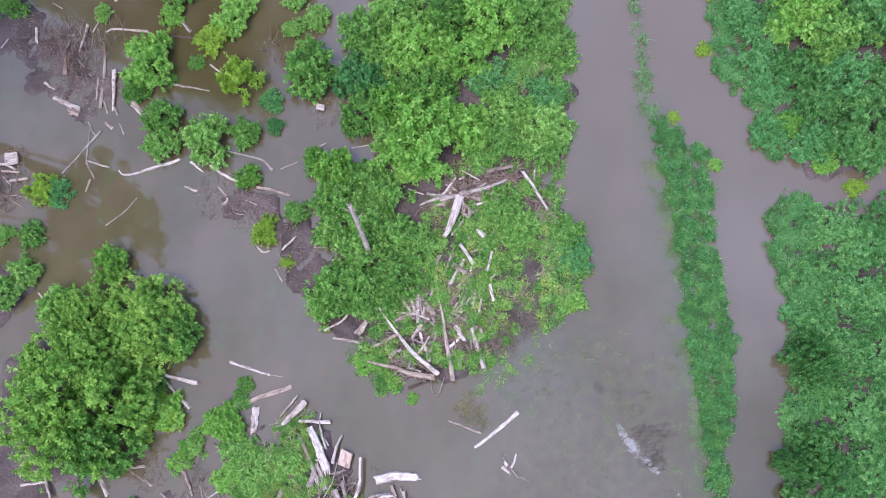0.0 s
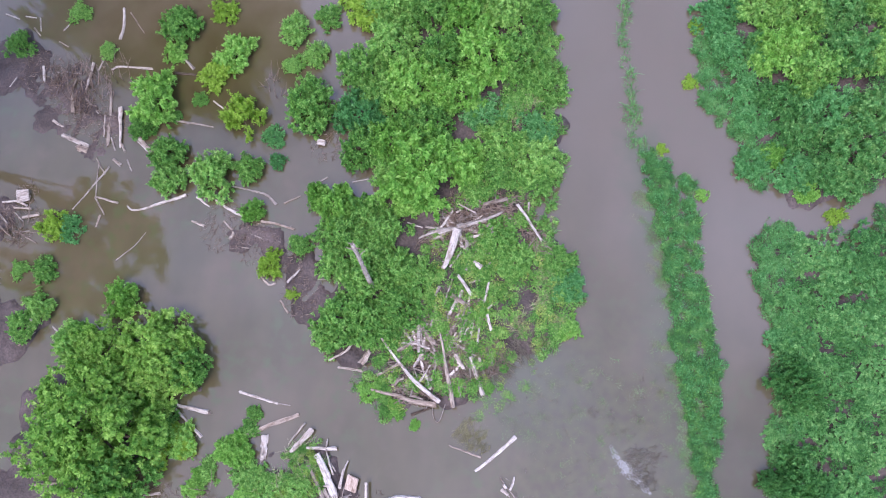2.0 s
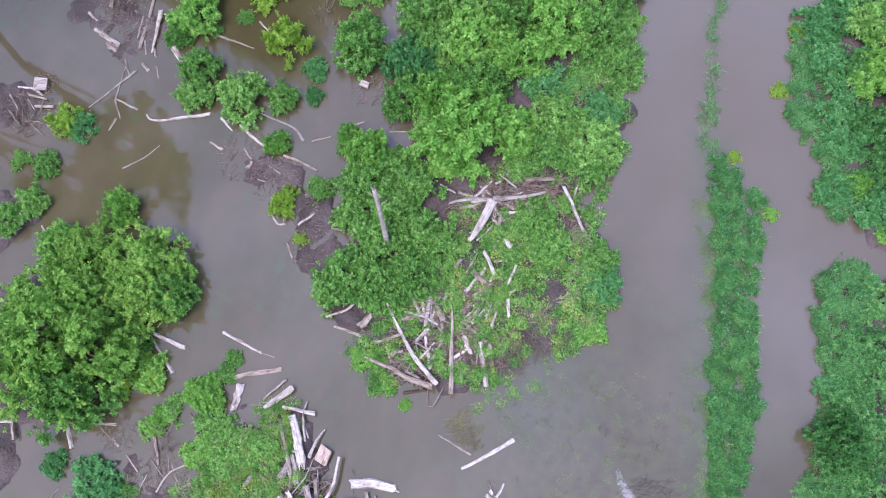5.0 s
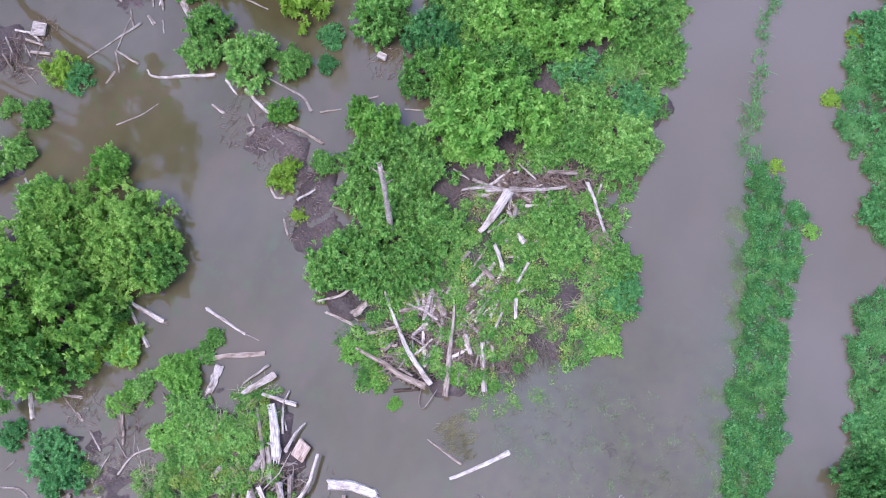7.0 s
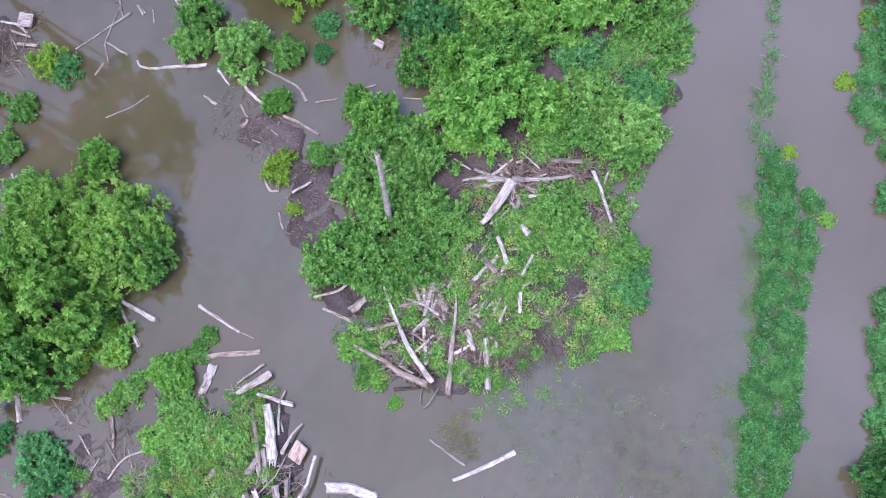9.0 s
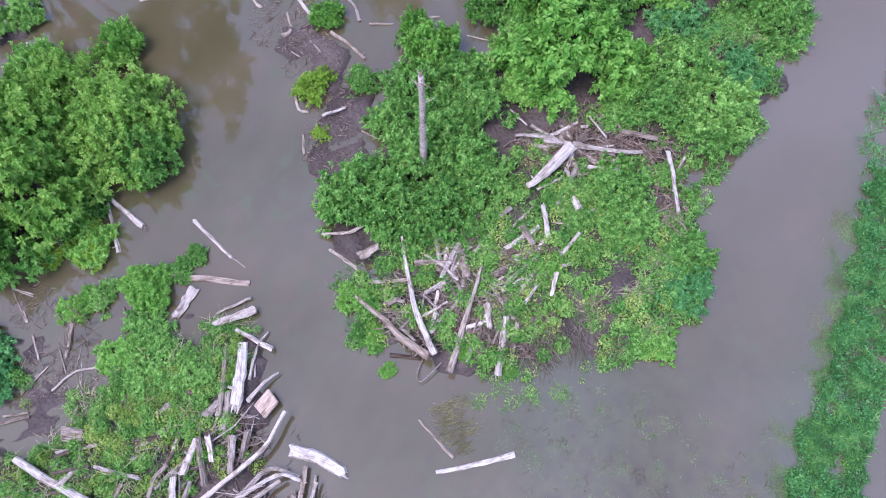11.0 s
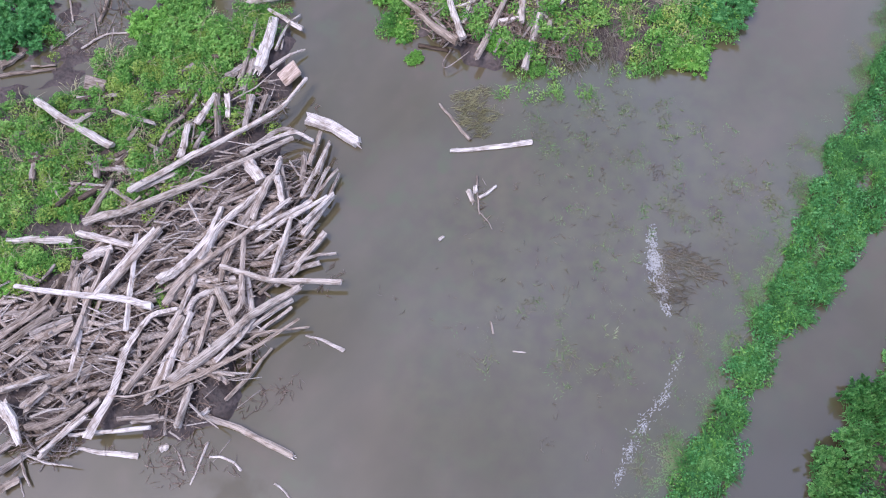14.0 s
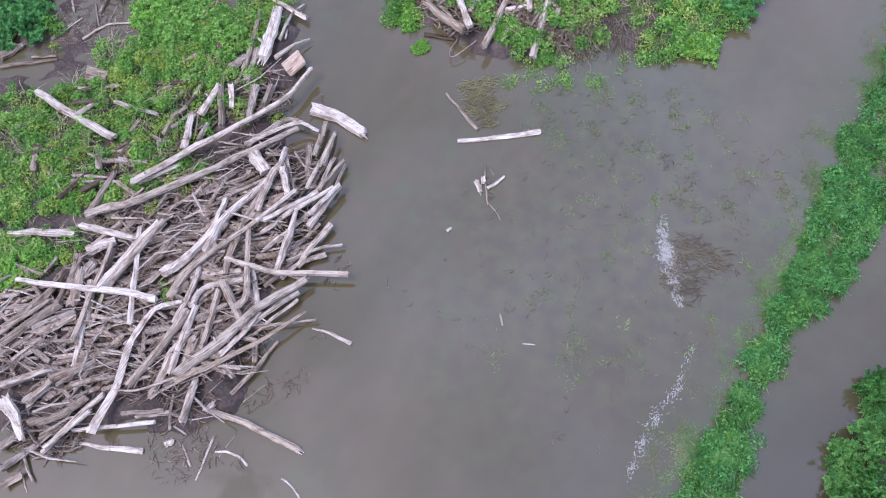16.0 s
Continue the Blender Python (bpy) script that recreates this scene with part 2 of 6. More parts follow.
    base = mix(n, l, olive_patch.outputs[0], base, (0.058, 0.046, 0.012))
    # drowned growth that shows through the shallows of the shoal
    shoal = n.new("ShaderNodeVectorMath")
    shoal.operation = "DISTANCE"
    squash = n.new("ShaderNodeMapping")
    squash.inputs["Scale"].default_value = (1.0, 0.8, 0)
    l.new(at.outputs["Object"], squash.inputs["Vector"])
    l.new(squash.outputs[0], shoal.inputs[0])
    shoal.inputs[1].default_value = (5.2, -1.6, 0)
    edge = calc("MULTIPLY_ADD", noise_node(n, l, 0.3, 5.0).outputs["Fac"], 9.0, shoal.outputs["Value"])
    shallow = ramp(n, l, calc("MULTIPLY", edge, 1 / 16), [(0.5, (1, 1, 1)), (0.85, (0, 0, 0))])
    off = n.new("ShaderNodeVectorMath")
    off.operation = "DISTANCE"
    l.new(at.outputs["Object"], off.inputs[0])
    off.inputs[1].default_value = (1.0, 3.0, 0)
    verge = calc("MULTIPLY_ADD", noise_node(n, l, 0.5, 5.0).outputs["Fac"], 5.0, off.outputs["Value"])
    weedy = ramp(n, l, calc("MULTIPLY", verge, 1 / 8), [(0.55, (0.75, 0.75, 0.75)), (0.95, (0, 0, 0))])
    base = mix(n, l, weedy.outputs[0], base, (0.079, 0.086, 0.052))
    mottle = ramp(n, l, noise_node(n, l, 1.6, 6.0).outputs["Fac"], [(0.36, (0.075, 0.062, 0.042)), (0.5, (0.084, 0.079, 0.045)), (0.66, (0.096, 0.095, 0.050))])
    base = mix(n, l, mix(n, l, 1.0, shallow.outputs[0], (0.75, 0.75, 0.75), "MULTIPLY"), base, mottle.outputs[0])
    base = mix(n, l, 1.0, base, (0.945, 0.865, 0.735), "MULTIPLY")
    l.new(base, b.inputs["Base Color"])
    w = noise_node(n, l, 2.2, 3.0)
    add_bump(n, l, b, w.outputs["Fac"], 0.06, 0.05)
    return m


FOAM, *_rest = material("white_foam", 0.5, 0.5)
_rest[2].inputs["Base Color"].default_value = (0.38, 0.365, 0.35, 1)
MUD = mud_material()
WATER = water_material()


# ---- building helpers ----
def mesh_object(name, verts, faces, mat, parent=None, smooth=False):
    me = bpy.data.meshes.new(name)
    me.from_pydata([tuple(v) for v in verts], [], [tuple(f) for f in faces])
    me.materials.append(mat)
    if smooth:
        me.polygons.foreach_set("use_smooth", [True] * len(me.polygons))
    me.update()
    ob = new(name, me)
    if parent:
        ob.parent = parent
    return ob


def tube(path, radii, sides=8, rough=0.0, rng=random):
    """Vertices and faces of a tapered tube along a path, with uneven cross sections."""
    verts, faces = [], []
    n = len(path)
    up0 = Vector((0, 0, 1))
    bumps = [1 + rng.uniform(-rough, rough) for _ in range(sides)]
    for i, (p, r) in enumerate(zip(path, radii)):
        a, b = path[max(0, i - 1)], path[min(n - 1, i + 1)]
        d = (Vector(b) - Vector(a)).normalized()
        s = d.cross(up0) if abs(d.z) < 0.95 else d.cross(Vector((1, 0, 0)))
        s.normalize()
        u = s.cross(d)
        for k in range(sides):
            w = 2 * math.pi * k / sides
            q = r * bumps[k] * (1 + rng.uniform(-rough, rough) * 0.5)
            v = Vector(p) + s * (math.cos(w) * q) + u * (math.sin(w) * q)
            if i in (0, n - 1):
                v += d * rng.uniform(-0.6, 0.6) * r * rough * 3
            verts.append(v)
    for i in range(n - 1):
        for k in range(sides):
            k2 = (k + 1) % sides
            faces.append((i * sides + k, i * sides + k2, (i + 1) * sides + k2, (i + 1) * sides + k))
    faces.append(tuple(range(sides - 1, -1, -1)))
    faces.append(tuple((n - 1) * sides + k for k in range(sides)))
    return verts, faces


def joined(pieces):
    verts, faces = [], []
    for v, f in pieces:
        o = len(verts)
        verts.extend(v)
        faces.extend(tuple(i + o for i in q) for q in f)
    return verts, faces


# ---- terrain ----
# raised ground: (x, y, radius, height over the water)
LAND = [
    (-4.5, 25, 6.66, .5), (-4, 18, 6.30, .5), (-6.5, 11, 6.30, .5), (-1, 10, 4.50, .45), (-5.5, 5.2, 4.14, .45), (-9.8, 6.8, 3.24, .4), (-1.5, 6.2, 2.88, .1), (2, 8.2, 2.16, .4), (-4, 32, 7.20, .5), (0, 20, 3.06, .4),
    (-18.5, 12.6, 1.4, .12), (-16.5, 11.6, 1.6, .12), (-14.5, 10.2, 1.7, .15), (-13.6, 7.8, 1.6, .12),
    (-28, -1, 5.40, .3), (-25, 4, 3.15, .06), (-22, 1.2, 1.98, -.06), (-34, 5.5, 2.70, .2), (-32, -8, 5.40, .3), (-17, -3, 3.15, -.08), (-12.5, -4, 2.88, .3), (-13, -9, 4.50, .3), (-9, -9, 3.78, .3), (-7.5, -14, 4.32, .3), (-11, -17, 5.40, .3), (-18, -16, 6.30, .3), (-20, -8, 3.06, -.02), (-5.5, -15.5, 3.24, .35), (-24, -20, 8.10, .5), (-14, -26, 6.30, .4),
    (-33, 22, 3.2, .04), (-30, 19.5, 2.4, .0), (-37, 25, 3, .15), (-37, 13, 2.2, .2),
    (7.0, 21.8, 0.50, -.12), (7.6, 18.6, 0.70, -.12), (8.6, 16.2, 0.90, -.12), (9.9, 15, 1.60, -.12), (10.4, 13, 1.70, -.12), (10.6, 11, 1.60, -.12), (10.9, 9, 1.60, -.12), (11.1, 7, 1.40, -.12), (11.3, 5, 1.30, -.12), (11.5, 3, 1.20, -.12), (11.6, 1, 1.10, -.12), (11.6, -1, 1.00, -.12), (11.8, -3, 1.10, -.12), (12.2, -5, 1.20, -.12), (12.4, -7, 1.20, -.12), (12.8, -9, 1.30, -.12), (13.4, -12, 1.40, -.12), (14, -15, 1.50, -.12),
    (17, 27, 4.51, .2), (18, 21.5, 3.69, .2), (23, 22, 6.56, .2), (26, 30, 8.20, .2), (19, 17.5, 2.79, .2), (17, 11.5, 2.46, .2), (19, 7, 3.44, .2), (18.6, 2, 2.95, .2), (19, -3, 3.28, .2), (24, 9, 4.92, .2), (25, 0, 5.74, .2), (19.5, -8, 3.77, .2), (21, -14, 4.92, .2), (27, -8, 6.56, .2),
]


def ground_height(x, y):
    """Height of the ground; the flood water stands at zero."""
    h = np.full(np.shape(x), -0.7)
    x, y = np.asarray(x, dtype=float), np.asarray(y, dtype=float)
    x, y = (x + 0.35 * np.sin(y * 1.7 + 0.9 * np.sin(x * 0.8)) + 0.16 * np.sin(y * 4.3 + x * 1.1),
            y + 0.35 * np.sin(x * 1.6 + 1.1 * np.sin(y * 0.7)) + 0.16 * np.sin(x * 4.9 - y * 1.3))
    for cx, cy, r, top in LAND:
        d = np.hypot(x - cx, y - cy) / r
        s = np.clip((1.15 - d) / 0.45, 0, 1)
        h = np.maximum(h, -0.7 + (top + 0.7) * s * s * (3 - 2 * s))
    wave = 0.10 * np.sin(x * 1.9 + 0.7 * np.sin(y * 1.3)) * np.sin(y * 2.3 + 1.1 * np.sin(x * 0.9))
    wave = wave + 0.05 * np.sin(x * 5.1 + y * 2.2) * np.sin(y * 4.7 - x * 1.3)
    wave = wave + 0.07 * np.sin(x * 3.3 + 2.1 * np.sin(y * 1.7 + 0.4 * x)) * np.sin(y * 3.7 + 1.9 * np.sin(x * 1.5 - 0.5 * y))
    wave = wave + 0.04 * np.sin(x * 9.1 + 1.7 * np.sin(y * 3.1)) * np.sin(y * 8.3 + 1.5 * np.sin(x * 2.7))
    return h + wave


def build_ground():
    far = [-3000, -1200, -500, -220, -110, -75]
    xs = np.array(far + list(np.arange(-56, 44, 0.28)) + [-v + 5 for v in reversed(far)])
    ys = np.array(far + list(np.arange(-44, 48, 0.28)) + [-v + 5 for v in reversed(far)])
    gx, gy = np.meshgrid(xs, ys)
    gz = ground_height(gx, gy)
    nx, ny = len(xs), len(ys)
    verts = np.stack([gx.ravel(), gy.ravel(), gz.ravel()], 1)
    i = (np.arange(ny - 1)[:, None] * nx + np.arange(nx - 1)[None]).ravel()
    faces = np.stack([i, i + 1, i + nx + 1, i + nx], 1)
    ob = mesh_object("ground", verts.tolist(), faces.tolist(), MUD, None, True)
    return tagged(ob, "wet brown mud banks of a flooded river bottom", "ground", kind="structure")


def build_water():
    s = 3000
    ob = mesh_object("water", [(-s, -s, 0), (s, -s, 0), (s, s, 0), (-s, s, 0)], [(0, 1, 2, 3)], WATER)
    return tagged(ob, "silty grey-brown flood water lying almost still", "water", kind="structure")


def land_at(x, y):
    return max(0.0, float(ground_height(np.array(x), np.array(y))))


# ---- plants ----
def leaf_cloud(rng, centres, radii, count, size, droop=0.25):
    """Leaves on the upper sides of many small clumps."""
    c, rr = np.array(centres), np.array(radii)
    w = rr ** 2 / (rr ** 2).sum()
    k = rng.choice(len(c), count, p=w)
    d = rng.normal(size=(count, 3))
    d[:, 2] = np.abs(d[:, 2]) * 1.1 - 0.35
    d /= np.linalg.norm(d, axis=1)[:, None]
    pos = c[k] + d * (rr[k] * rng.uniform(0.6, 1.15, count))[:, None]
    nrm = d + rng.normal(size=(count, 3)) * 0.45 + np.array([0, 0, 0.8])
    nrm /= np.linalg.norm(nrm, axis=1)[:, None]
    t = np.cross(nrm, rng.normal(size=(count, 3)))
    t /= np.linalg.norm(t, axis=1)[:, None] + 1e-9
    s = np.cross(nrm, t)
    ln = size * rng.uniform(0.55, 1.0, count)[:, None] ** 1 * np.where(rng.uniform(size=count) < 0.25, 1.9, 1.15)[:, None]
    wd = ln * 0.33
    base, tip = pos - t * ln * 0.5, pos + t * ln * 0.5 - nrm * ln * droop
    mid = pos + nrm * ln * 0.06
    verts = np.stack([base, mid + s * wd, tip, mid - s * wd], 1).reshape(-1, 3)
    faces = (np.arange(count) * 4)[:, None] + np.array([0, 1, 2, 3])
    return verts, faces


def sprig_cloud(rng, centres, radii, count, size, per=8):
    """Whorls of leaves at the tips of twigs that spread outwards and upwards from many small clumps."""
    c, rr = np.array(centres), np.array(radii)
    n = count // per
    w = rr ** 2 / (rr ** 2).sum()
    k = rng.choice(len(c), n, p=w)
    out = c[k] * np.array([1, 1, 0.0])
    out /= np.linalg.norm(out, axis=1)[:, None] + 0.25
    d = rng.normal(size=(n, 3))
    d[:, 2] = np.abs(d[:, 2]) - 0.15
    d /= np.linalg.norm(d, axis=1)[:, None]
    d = d + out * 0.4
    d /= np.linalg.norm(d, axis=1)[:, None]
    reach = rr[k] * rng.uniform(0.4, 1.25, n) * np.where(rng.uniform(size=n) < 0.22, rng.uniform(1.1, 1.75, n), 1.0)
    # long leafy shoots that stand out of the clumps
    shoot = int(n * 0.42) // 5 * 5
    lead = np.repeat(np.arange(0, shoot, 5), 5)
    step = np.tile(np.linspace(0.6, 1.0, 5), shoot // 5)
    k[:shoot], d[:shoot] = k[lead], d[lead]
    reach[:shoot] = rr[k[lead]] * np.repeat(rng.uniform(1.2, 2.15, shoot // 5), 5) * step
    tip = c[k] + d * reach[:, None]
    tip[:shoot, 2] += rr[k[lead]] * 0.25 * step
    axis = d * 0.7 + np.array([0, 0, 0.75]) + rng.normal(size=(n, 3)) * 0.28
    axis /= np.linalg.norm(axis, axis=1)[:, None]
    u = np.cross(axis, rng.normal(size=(n, 3)))
    u /= np.linalg.norm(u, axis=1)[:, None] + 1e-9
    v = np.cross(axis, u)
    m = n * per
    j = np.tile(np.arange(per), n)
    turn = (j * 2.4 + rng.uniform(-0.4, 0.4, m) + np.repeat(rng.uniform(0, 6.28, n), per))[:, None]
    rise = (0.75 - 0.95 * j / per + rng.normal(0, 0.18, m))[:, None]
    ax, us, vs = np.repeat(axis, per, 0), np.repeat(u, per, 0), np.repeat(v, per, 0)
    t = np.cos(rise) * (us * np.cos(turn) + vs * np.sin(turn)) + np.sin(rise) * ax
    s = np.cross(ax, t)
    s /= np.linalg.norm(s, axis=1)[:, None] + 1e-9
    nrm = np.cross(t, s)
    whorl = rng.uniform(0.65, 1.3, n)
    whorl[:shoot] *= 1.25 - 0.55 * step
    whorl = np.repeat(whorl, per)
    ln = (size * whorl * rng.uniform(0.7, 1.15, m))[:, None]
    wd = ln * rng.uniform(0.22, 0.34, m)[:, None]
    base = np.repeat(tip, per, 0) - ax * (size * 0.16 * j[:, None] * 0.5)
    end = base + t * ln - np.array([0, 0, 1.0]) * ln * 0.2
    mid = base + t * ln * 0.5 + nrm * ln * 0.05
    verts = np.stack([base, mid + s * wd, end, mid - s * wd], 1).reshape(-1, 3)
    faces = (np.arange(m) * 4)[:, None] + np.array([0, 1, 2, 3])
    return verts, faces


def crown_clumps(rng, radius, height, base, lobes, rag=0.2):
    """Centres and radii of clumps that fill an uneven dome."""
    cs, rs = [], []
    n = lobes
    for i in range(n):
        a = i * 2.39996 + rng.uniform(-1.3, 1.3)
        q = math.sqrt((i + 0.5) / n)
        out = q * radius * rng.uniform(0.55, 0.8 + rag)
        top = base + (height - base) * (1 - 0.7 * q ** 2.2) * rng.uniform(0.5, 1.12)
        r = radius * rng.uniform(0.7, 1.3) * 1.35 / math.sqrt(n)
        cs.append((out * math.cos(a), out * math.sin(a), max(base, top - r)))
        rs.append(r)
        if q > 0.45:
            cs.append((out * 0.95 * math.cos(a + 0.2), out * 0.95 * math.sin(a + 0.2), base + (top - base) * rng.uniform(0.15, 0.5)))
            rs.append(r * 0.9)
    return cs, rs


def build_tree(name, rng, radius, height, leaves, size, mat, lobes, base=0.25, rag=0.2):
    """Trunk with limbs, and a crown of leaf clumps, standing at the origin."""
    root = new(name)
    cs, rs = crown_clumps(rng, radius, height, height * base, lobes, rag)
    pr = random.Random(int(rng.integers(1 << 30)))
    tr = max(0.05, radius * 0.055)
    path = [(0, 0, -0.5), (0.02 * height, 0.01 * height, height * 0.2), (0.03 * height, -0.02 * height, height * 0.45), (0, 0, height * 0.78)]
    pieces = [tube(path, [tr * 1.3, tr, tr * 0.8, tr * 0.25], 7, 0.12, pr)]
    for x, y, z in cs[:: max(1, len(cs) // 12)]:
        h0 = height * pr.uniform(0.12, 0.45)
        pieces.append(tube([(0.02 * height, 0, h0), (x * 0.5, y * 0.5, h0 + (z - h0) * 0.6), (x * 0.92, y * 0.92, z)], [tr * 0.6, tr * 0.4, tr * 0.15], 5, 0.1, pr))
    v, f = joined(pieces)
    mesh_object("trunk", v, f, BARK, root)
    v, f = sprig_cloud(rng, cs, rs, leaves, size)
    mesh_object("crown", v.tolist(), f.tolist(), mat, root)
    return root


PROTO = {}


def plant(kind, x, y, r, h, seed):
    """One bush or tree: a turned copy of one of a few grown forms, scaled to its size."""
    name, mat, leaves, lobes, label, cat, size = KINDS[kind]
    variant = (kind, seed % 4)
    if variant not in PROTO:
        rng = np.random.default_rng(sum(map(ord, kind)) * 10 + seed % 4)
        PROTO[variant] = build_tree(name, rng, 1.0, 1.0, leaves, size, LEAF[mat], lobes, 0.2, 0.42)
        ob = PROTO[variant]
    else:
        ob = copy_thing(PROTO[variant], Matrix())
    pr = random.Random(seed)
    ob.matrix_basis = pose(x, y, land_at(x, y) - 0.05, pr.uniform(-4, 4), pr.uniform(-4, 4), pr.uniform(0, 360)) @ Matrix.Diagonal((r, r, h, 1))
    return tagged(ob, label, cat, "bushes and trees on the flooded banks")


KINDS = {
    "bush": ("bush", "green", 8000, 44, "leafy green willow bush on the flooded bank", "bush", 0.115),
    "bright": ("bush", "bright", 7600, 40, "fresh bright green leafy bush on the island", "bush", 0.125),
    "yellow": ("bush", "yellow", 3200, 22, "small yellow-green bush standing in flood water", "bush", 0.17),
    "blue": ("bush", "blue", 8000, 44, "dull bluish-green leafy bush on the bank", "bush", 0.11),
    "dim": ("bush", "dim", 8000, 48, "dense mid-green bush on the far bank", "bush", 0.115),
    "meadow": ("bush", "dim", 7000, 60, "low dense bluish-green growth on the far bank", "bush", 0.1),
    "lighttree": ("tree", "fresh", 28000, 105, "broad light-green tree leaning over the channel", "tree", 0.066),
    "tree": ("tree", "bright", 32000, 115, "broad full-crowned green tree on the muddy bank", "tree", 0.058),
}

# ---- the place ----
build_ground()
build_water()

# ---- bushes and trees ----
plant("bright", -25.97, 22.10, 1.70, 2.54, 1)
plant("bush", -26.76, 20.03, 0.93, 1.21, 2)
plant("yellow", -19.48, 21.12, 1.28, 2.05, 3)
plant("bush", -14.69, 21.82, 1.81, 2.54, 4)
plant("blue", -17.19, 19.56, 0.78, 0.71, 5)
plant("bush", -24.35, 18.10, 1.29, 1.80, 6)
plant("bush", -21.35, 16.60, 1.57, 2.20, 7)
plant("bush", -24.16, 16.23, 1.16, 1.39, 8)
plant("bush", -18.65, 17.26, 0.99, 1.39, 9)
plant("blue", -16.74, 17.81, 0.60, 0.60, 10)
plant("bright", -18.08, 14.17, 0.83, 1.16, 11)
plant("yellow", -21.83, 24.29, 1.09, 1.09, 12)
plant("bright", -20.55, 25.79, 1.31, 1.57, 13)
plant("bright", -24.88, 25.89, 0.83, 1.07, 14)
plant("bush", -36.64, 26.20, 0.99, 1.29, 15)
plant("bush", -30.08, 26.01, 0.64, 0.77, 16)
plant("yellow", -32.00, 12.90, 0.95, 1.10, 17)
plant("blue", -30.85, 12.60, 0.90, 0.80, 1700)
plant("bush", -32.11, 9.67, 0.91, 0.91, 18)
plant("bush", -34.06, 9.75, 0.61, 0.61, 19)
plant("yellow", -16.65, 10.61, 0.84, 1.09, 20)
plant("yellow", -14.92, 8.53, 0.43, 0.51, 21)
plant("bush", -22.86, 22.30, 0.56, 0.56, 22)
plant("bush", -14.62, 11.86, 0.81, 0.81, 23)
plant("bush", -24.49, 21.02, 0.50, 0.50, 24)
plant("yellow", -21.34, 24.44, 0.62, 0.62, 25)
plant("bush", -14.69, 25.67, 0.92, 1.10, 26)
plant("bush", -16.22, 24.90, 0.77, 0.77, 27)
plant("bush", -11.33, 24.44, 1.69, 2.53, 28)
plant("blue", -11.06, 21.04, 1.73, 2.25, 29)
plant("bush", -9.15, 25.86, 1.82, 2.74, 30)
plant("bright", -7.43, 23.12, 2.00, 3.00, 31)
plant("bush", -5.72, 25.12, 1.73, 2.59, 32)
plant("bright", -3.11, 25.24, 2.12, 2.97, 33)
plant("bush", -0.54, 25.44, 1.77, 2.47, 34)
plant("bush", 1.00, 23.65, 1.41, 1.69, 35)
plant("bright", -4.44, 22.47, 1.77, 2.65, 36)
plant("bush", -9.68, 22.49, 1.59, 2.23, 37)
plant("bush", -10.87, 18.85, 1.57, 2.20, 38)
plant("bright", -8.62, 18.84, 1.76, 2.47, 39)
plant("bush", -6.51, 20.08, 1.76, 2.47, 40)
plant("bright", -6.23, 16.73, 2.67, 3.47, 41)
plant("bush", -8.93, 17.08, 1.21, 1.58, 42)
plant("bright", -3.83, 17.71, 1.53, 1.98, 43)
plant("blue", -2.58, 21.26, 1.34, 1.34, 44)
plant("bush", -1.38, 19.14, 1.52, 1.98, 45)
plant("bush", 0.82, 18.03, 1.63, 1.96, 46)
plant("bush", -1.64, 16.88, 1.38, 1.65, 47)
plant("bush", 1.05, 16.60, 1.17, 1.17, 48)
plant("bush", -3.03, 15.66, 0.92, 0.92, 49)
plant("bright", -7.67, 15.10, 1.33, 1.60, 50)
plant("bright", -12.28, 14.47, 1.55, 2.48, 51)
plant("bright", -13.66, 15.12, 0.82, 1.96, 52)
plant("bush", -10.46, 13.95, 1.40, 1.96, 53)
plant("bush", -11.78, 12.66, 1.54, 2.15, 54)
plant("bush", -8.83, 12.78, 1.39, 2.08, 55)
plant("bush", -9.86, 11.32, 1.52, 2.12, 56)
plant("bush", -12.02, 10.80, 1.26, 1.64, 57)
plant("bush", -8.00, 10.24, 1.50, 1.95, 58)
plant("bush", -10.06, 9.42, 1.57, 2.04, 59)
plant("bush", -11.20, 6.82, 1.82, 2.36, 60)
plant("bush", -9.48, 6.85, 1.61, 2.09, 61)
plant("bush", -7.82, 7.75, 1.48, 1.78, 62)
plant("bush", -12.21, 5.66, 1.04, 1.24, 63)
plant("bush", -8.45, 6.36, 1.15, 1.27, 64)
plant("bush", -6.75, 9.64, 1.29, 1.42, 65)
plant("bush", -1.44, 12.35, 1.35, 1.35, 66)
plant("bush", -0.09, 13.88, 0.77, 0.77, 67)
plant("bush", -0.33, 10.95, 1.21, 1.21, 68)
plant("bush", -2.41, 10.37, 0.83, 0.66, 69)
plant("bush", 2.45, 11.16, 1.26, 1.01, 70)
plant("blue", 3.02, 9.40, 1.06, 0.85, 71)
plant("bright", 2.91, 6.94, 0.92, 0.65, 72)
plant("bright", -9.24, 2.54, 0.76, 0.61, 73)
plant("bright", -7.78, 1.43, 0.69, 0.41, 74)
plant("bright", -6.34, 0.50, 0.37, 0.30, 75)
plant("bush", -1.87, 2.93, 0.43, 0.39, 76)
plant("bright", -3.74, 2.83, 0.56, 0.45, 77)
plant("bright", -2.63, 7.77, 0.76, 0.53, 78)
plant("blue", 0.77, 19.78, 1.32, 1.19, 79)
plant("lighttree", -23.28, 4.35, 2.69, 3.76, 80)
plant("lighttree", -26.55, -0.59, 4.17, 5.4, 81)
plant("lighttree", -24.28, 2.13, 2.20, 2.64, 82)
plant("bright", -26.28, 7.84, 1.17, 2.11, 83)
plant("bush", -21.40, 3.65, 1.59, 2.87, 84)
plant("bush", -32.09, 7.15, 1.05, 1.26, 85)
plant("bush", -33.05, 5.81, 1.05, 1.26, 86)
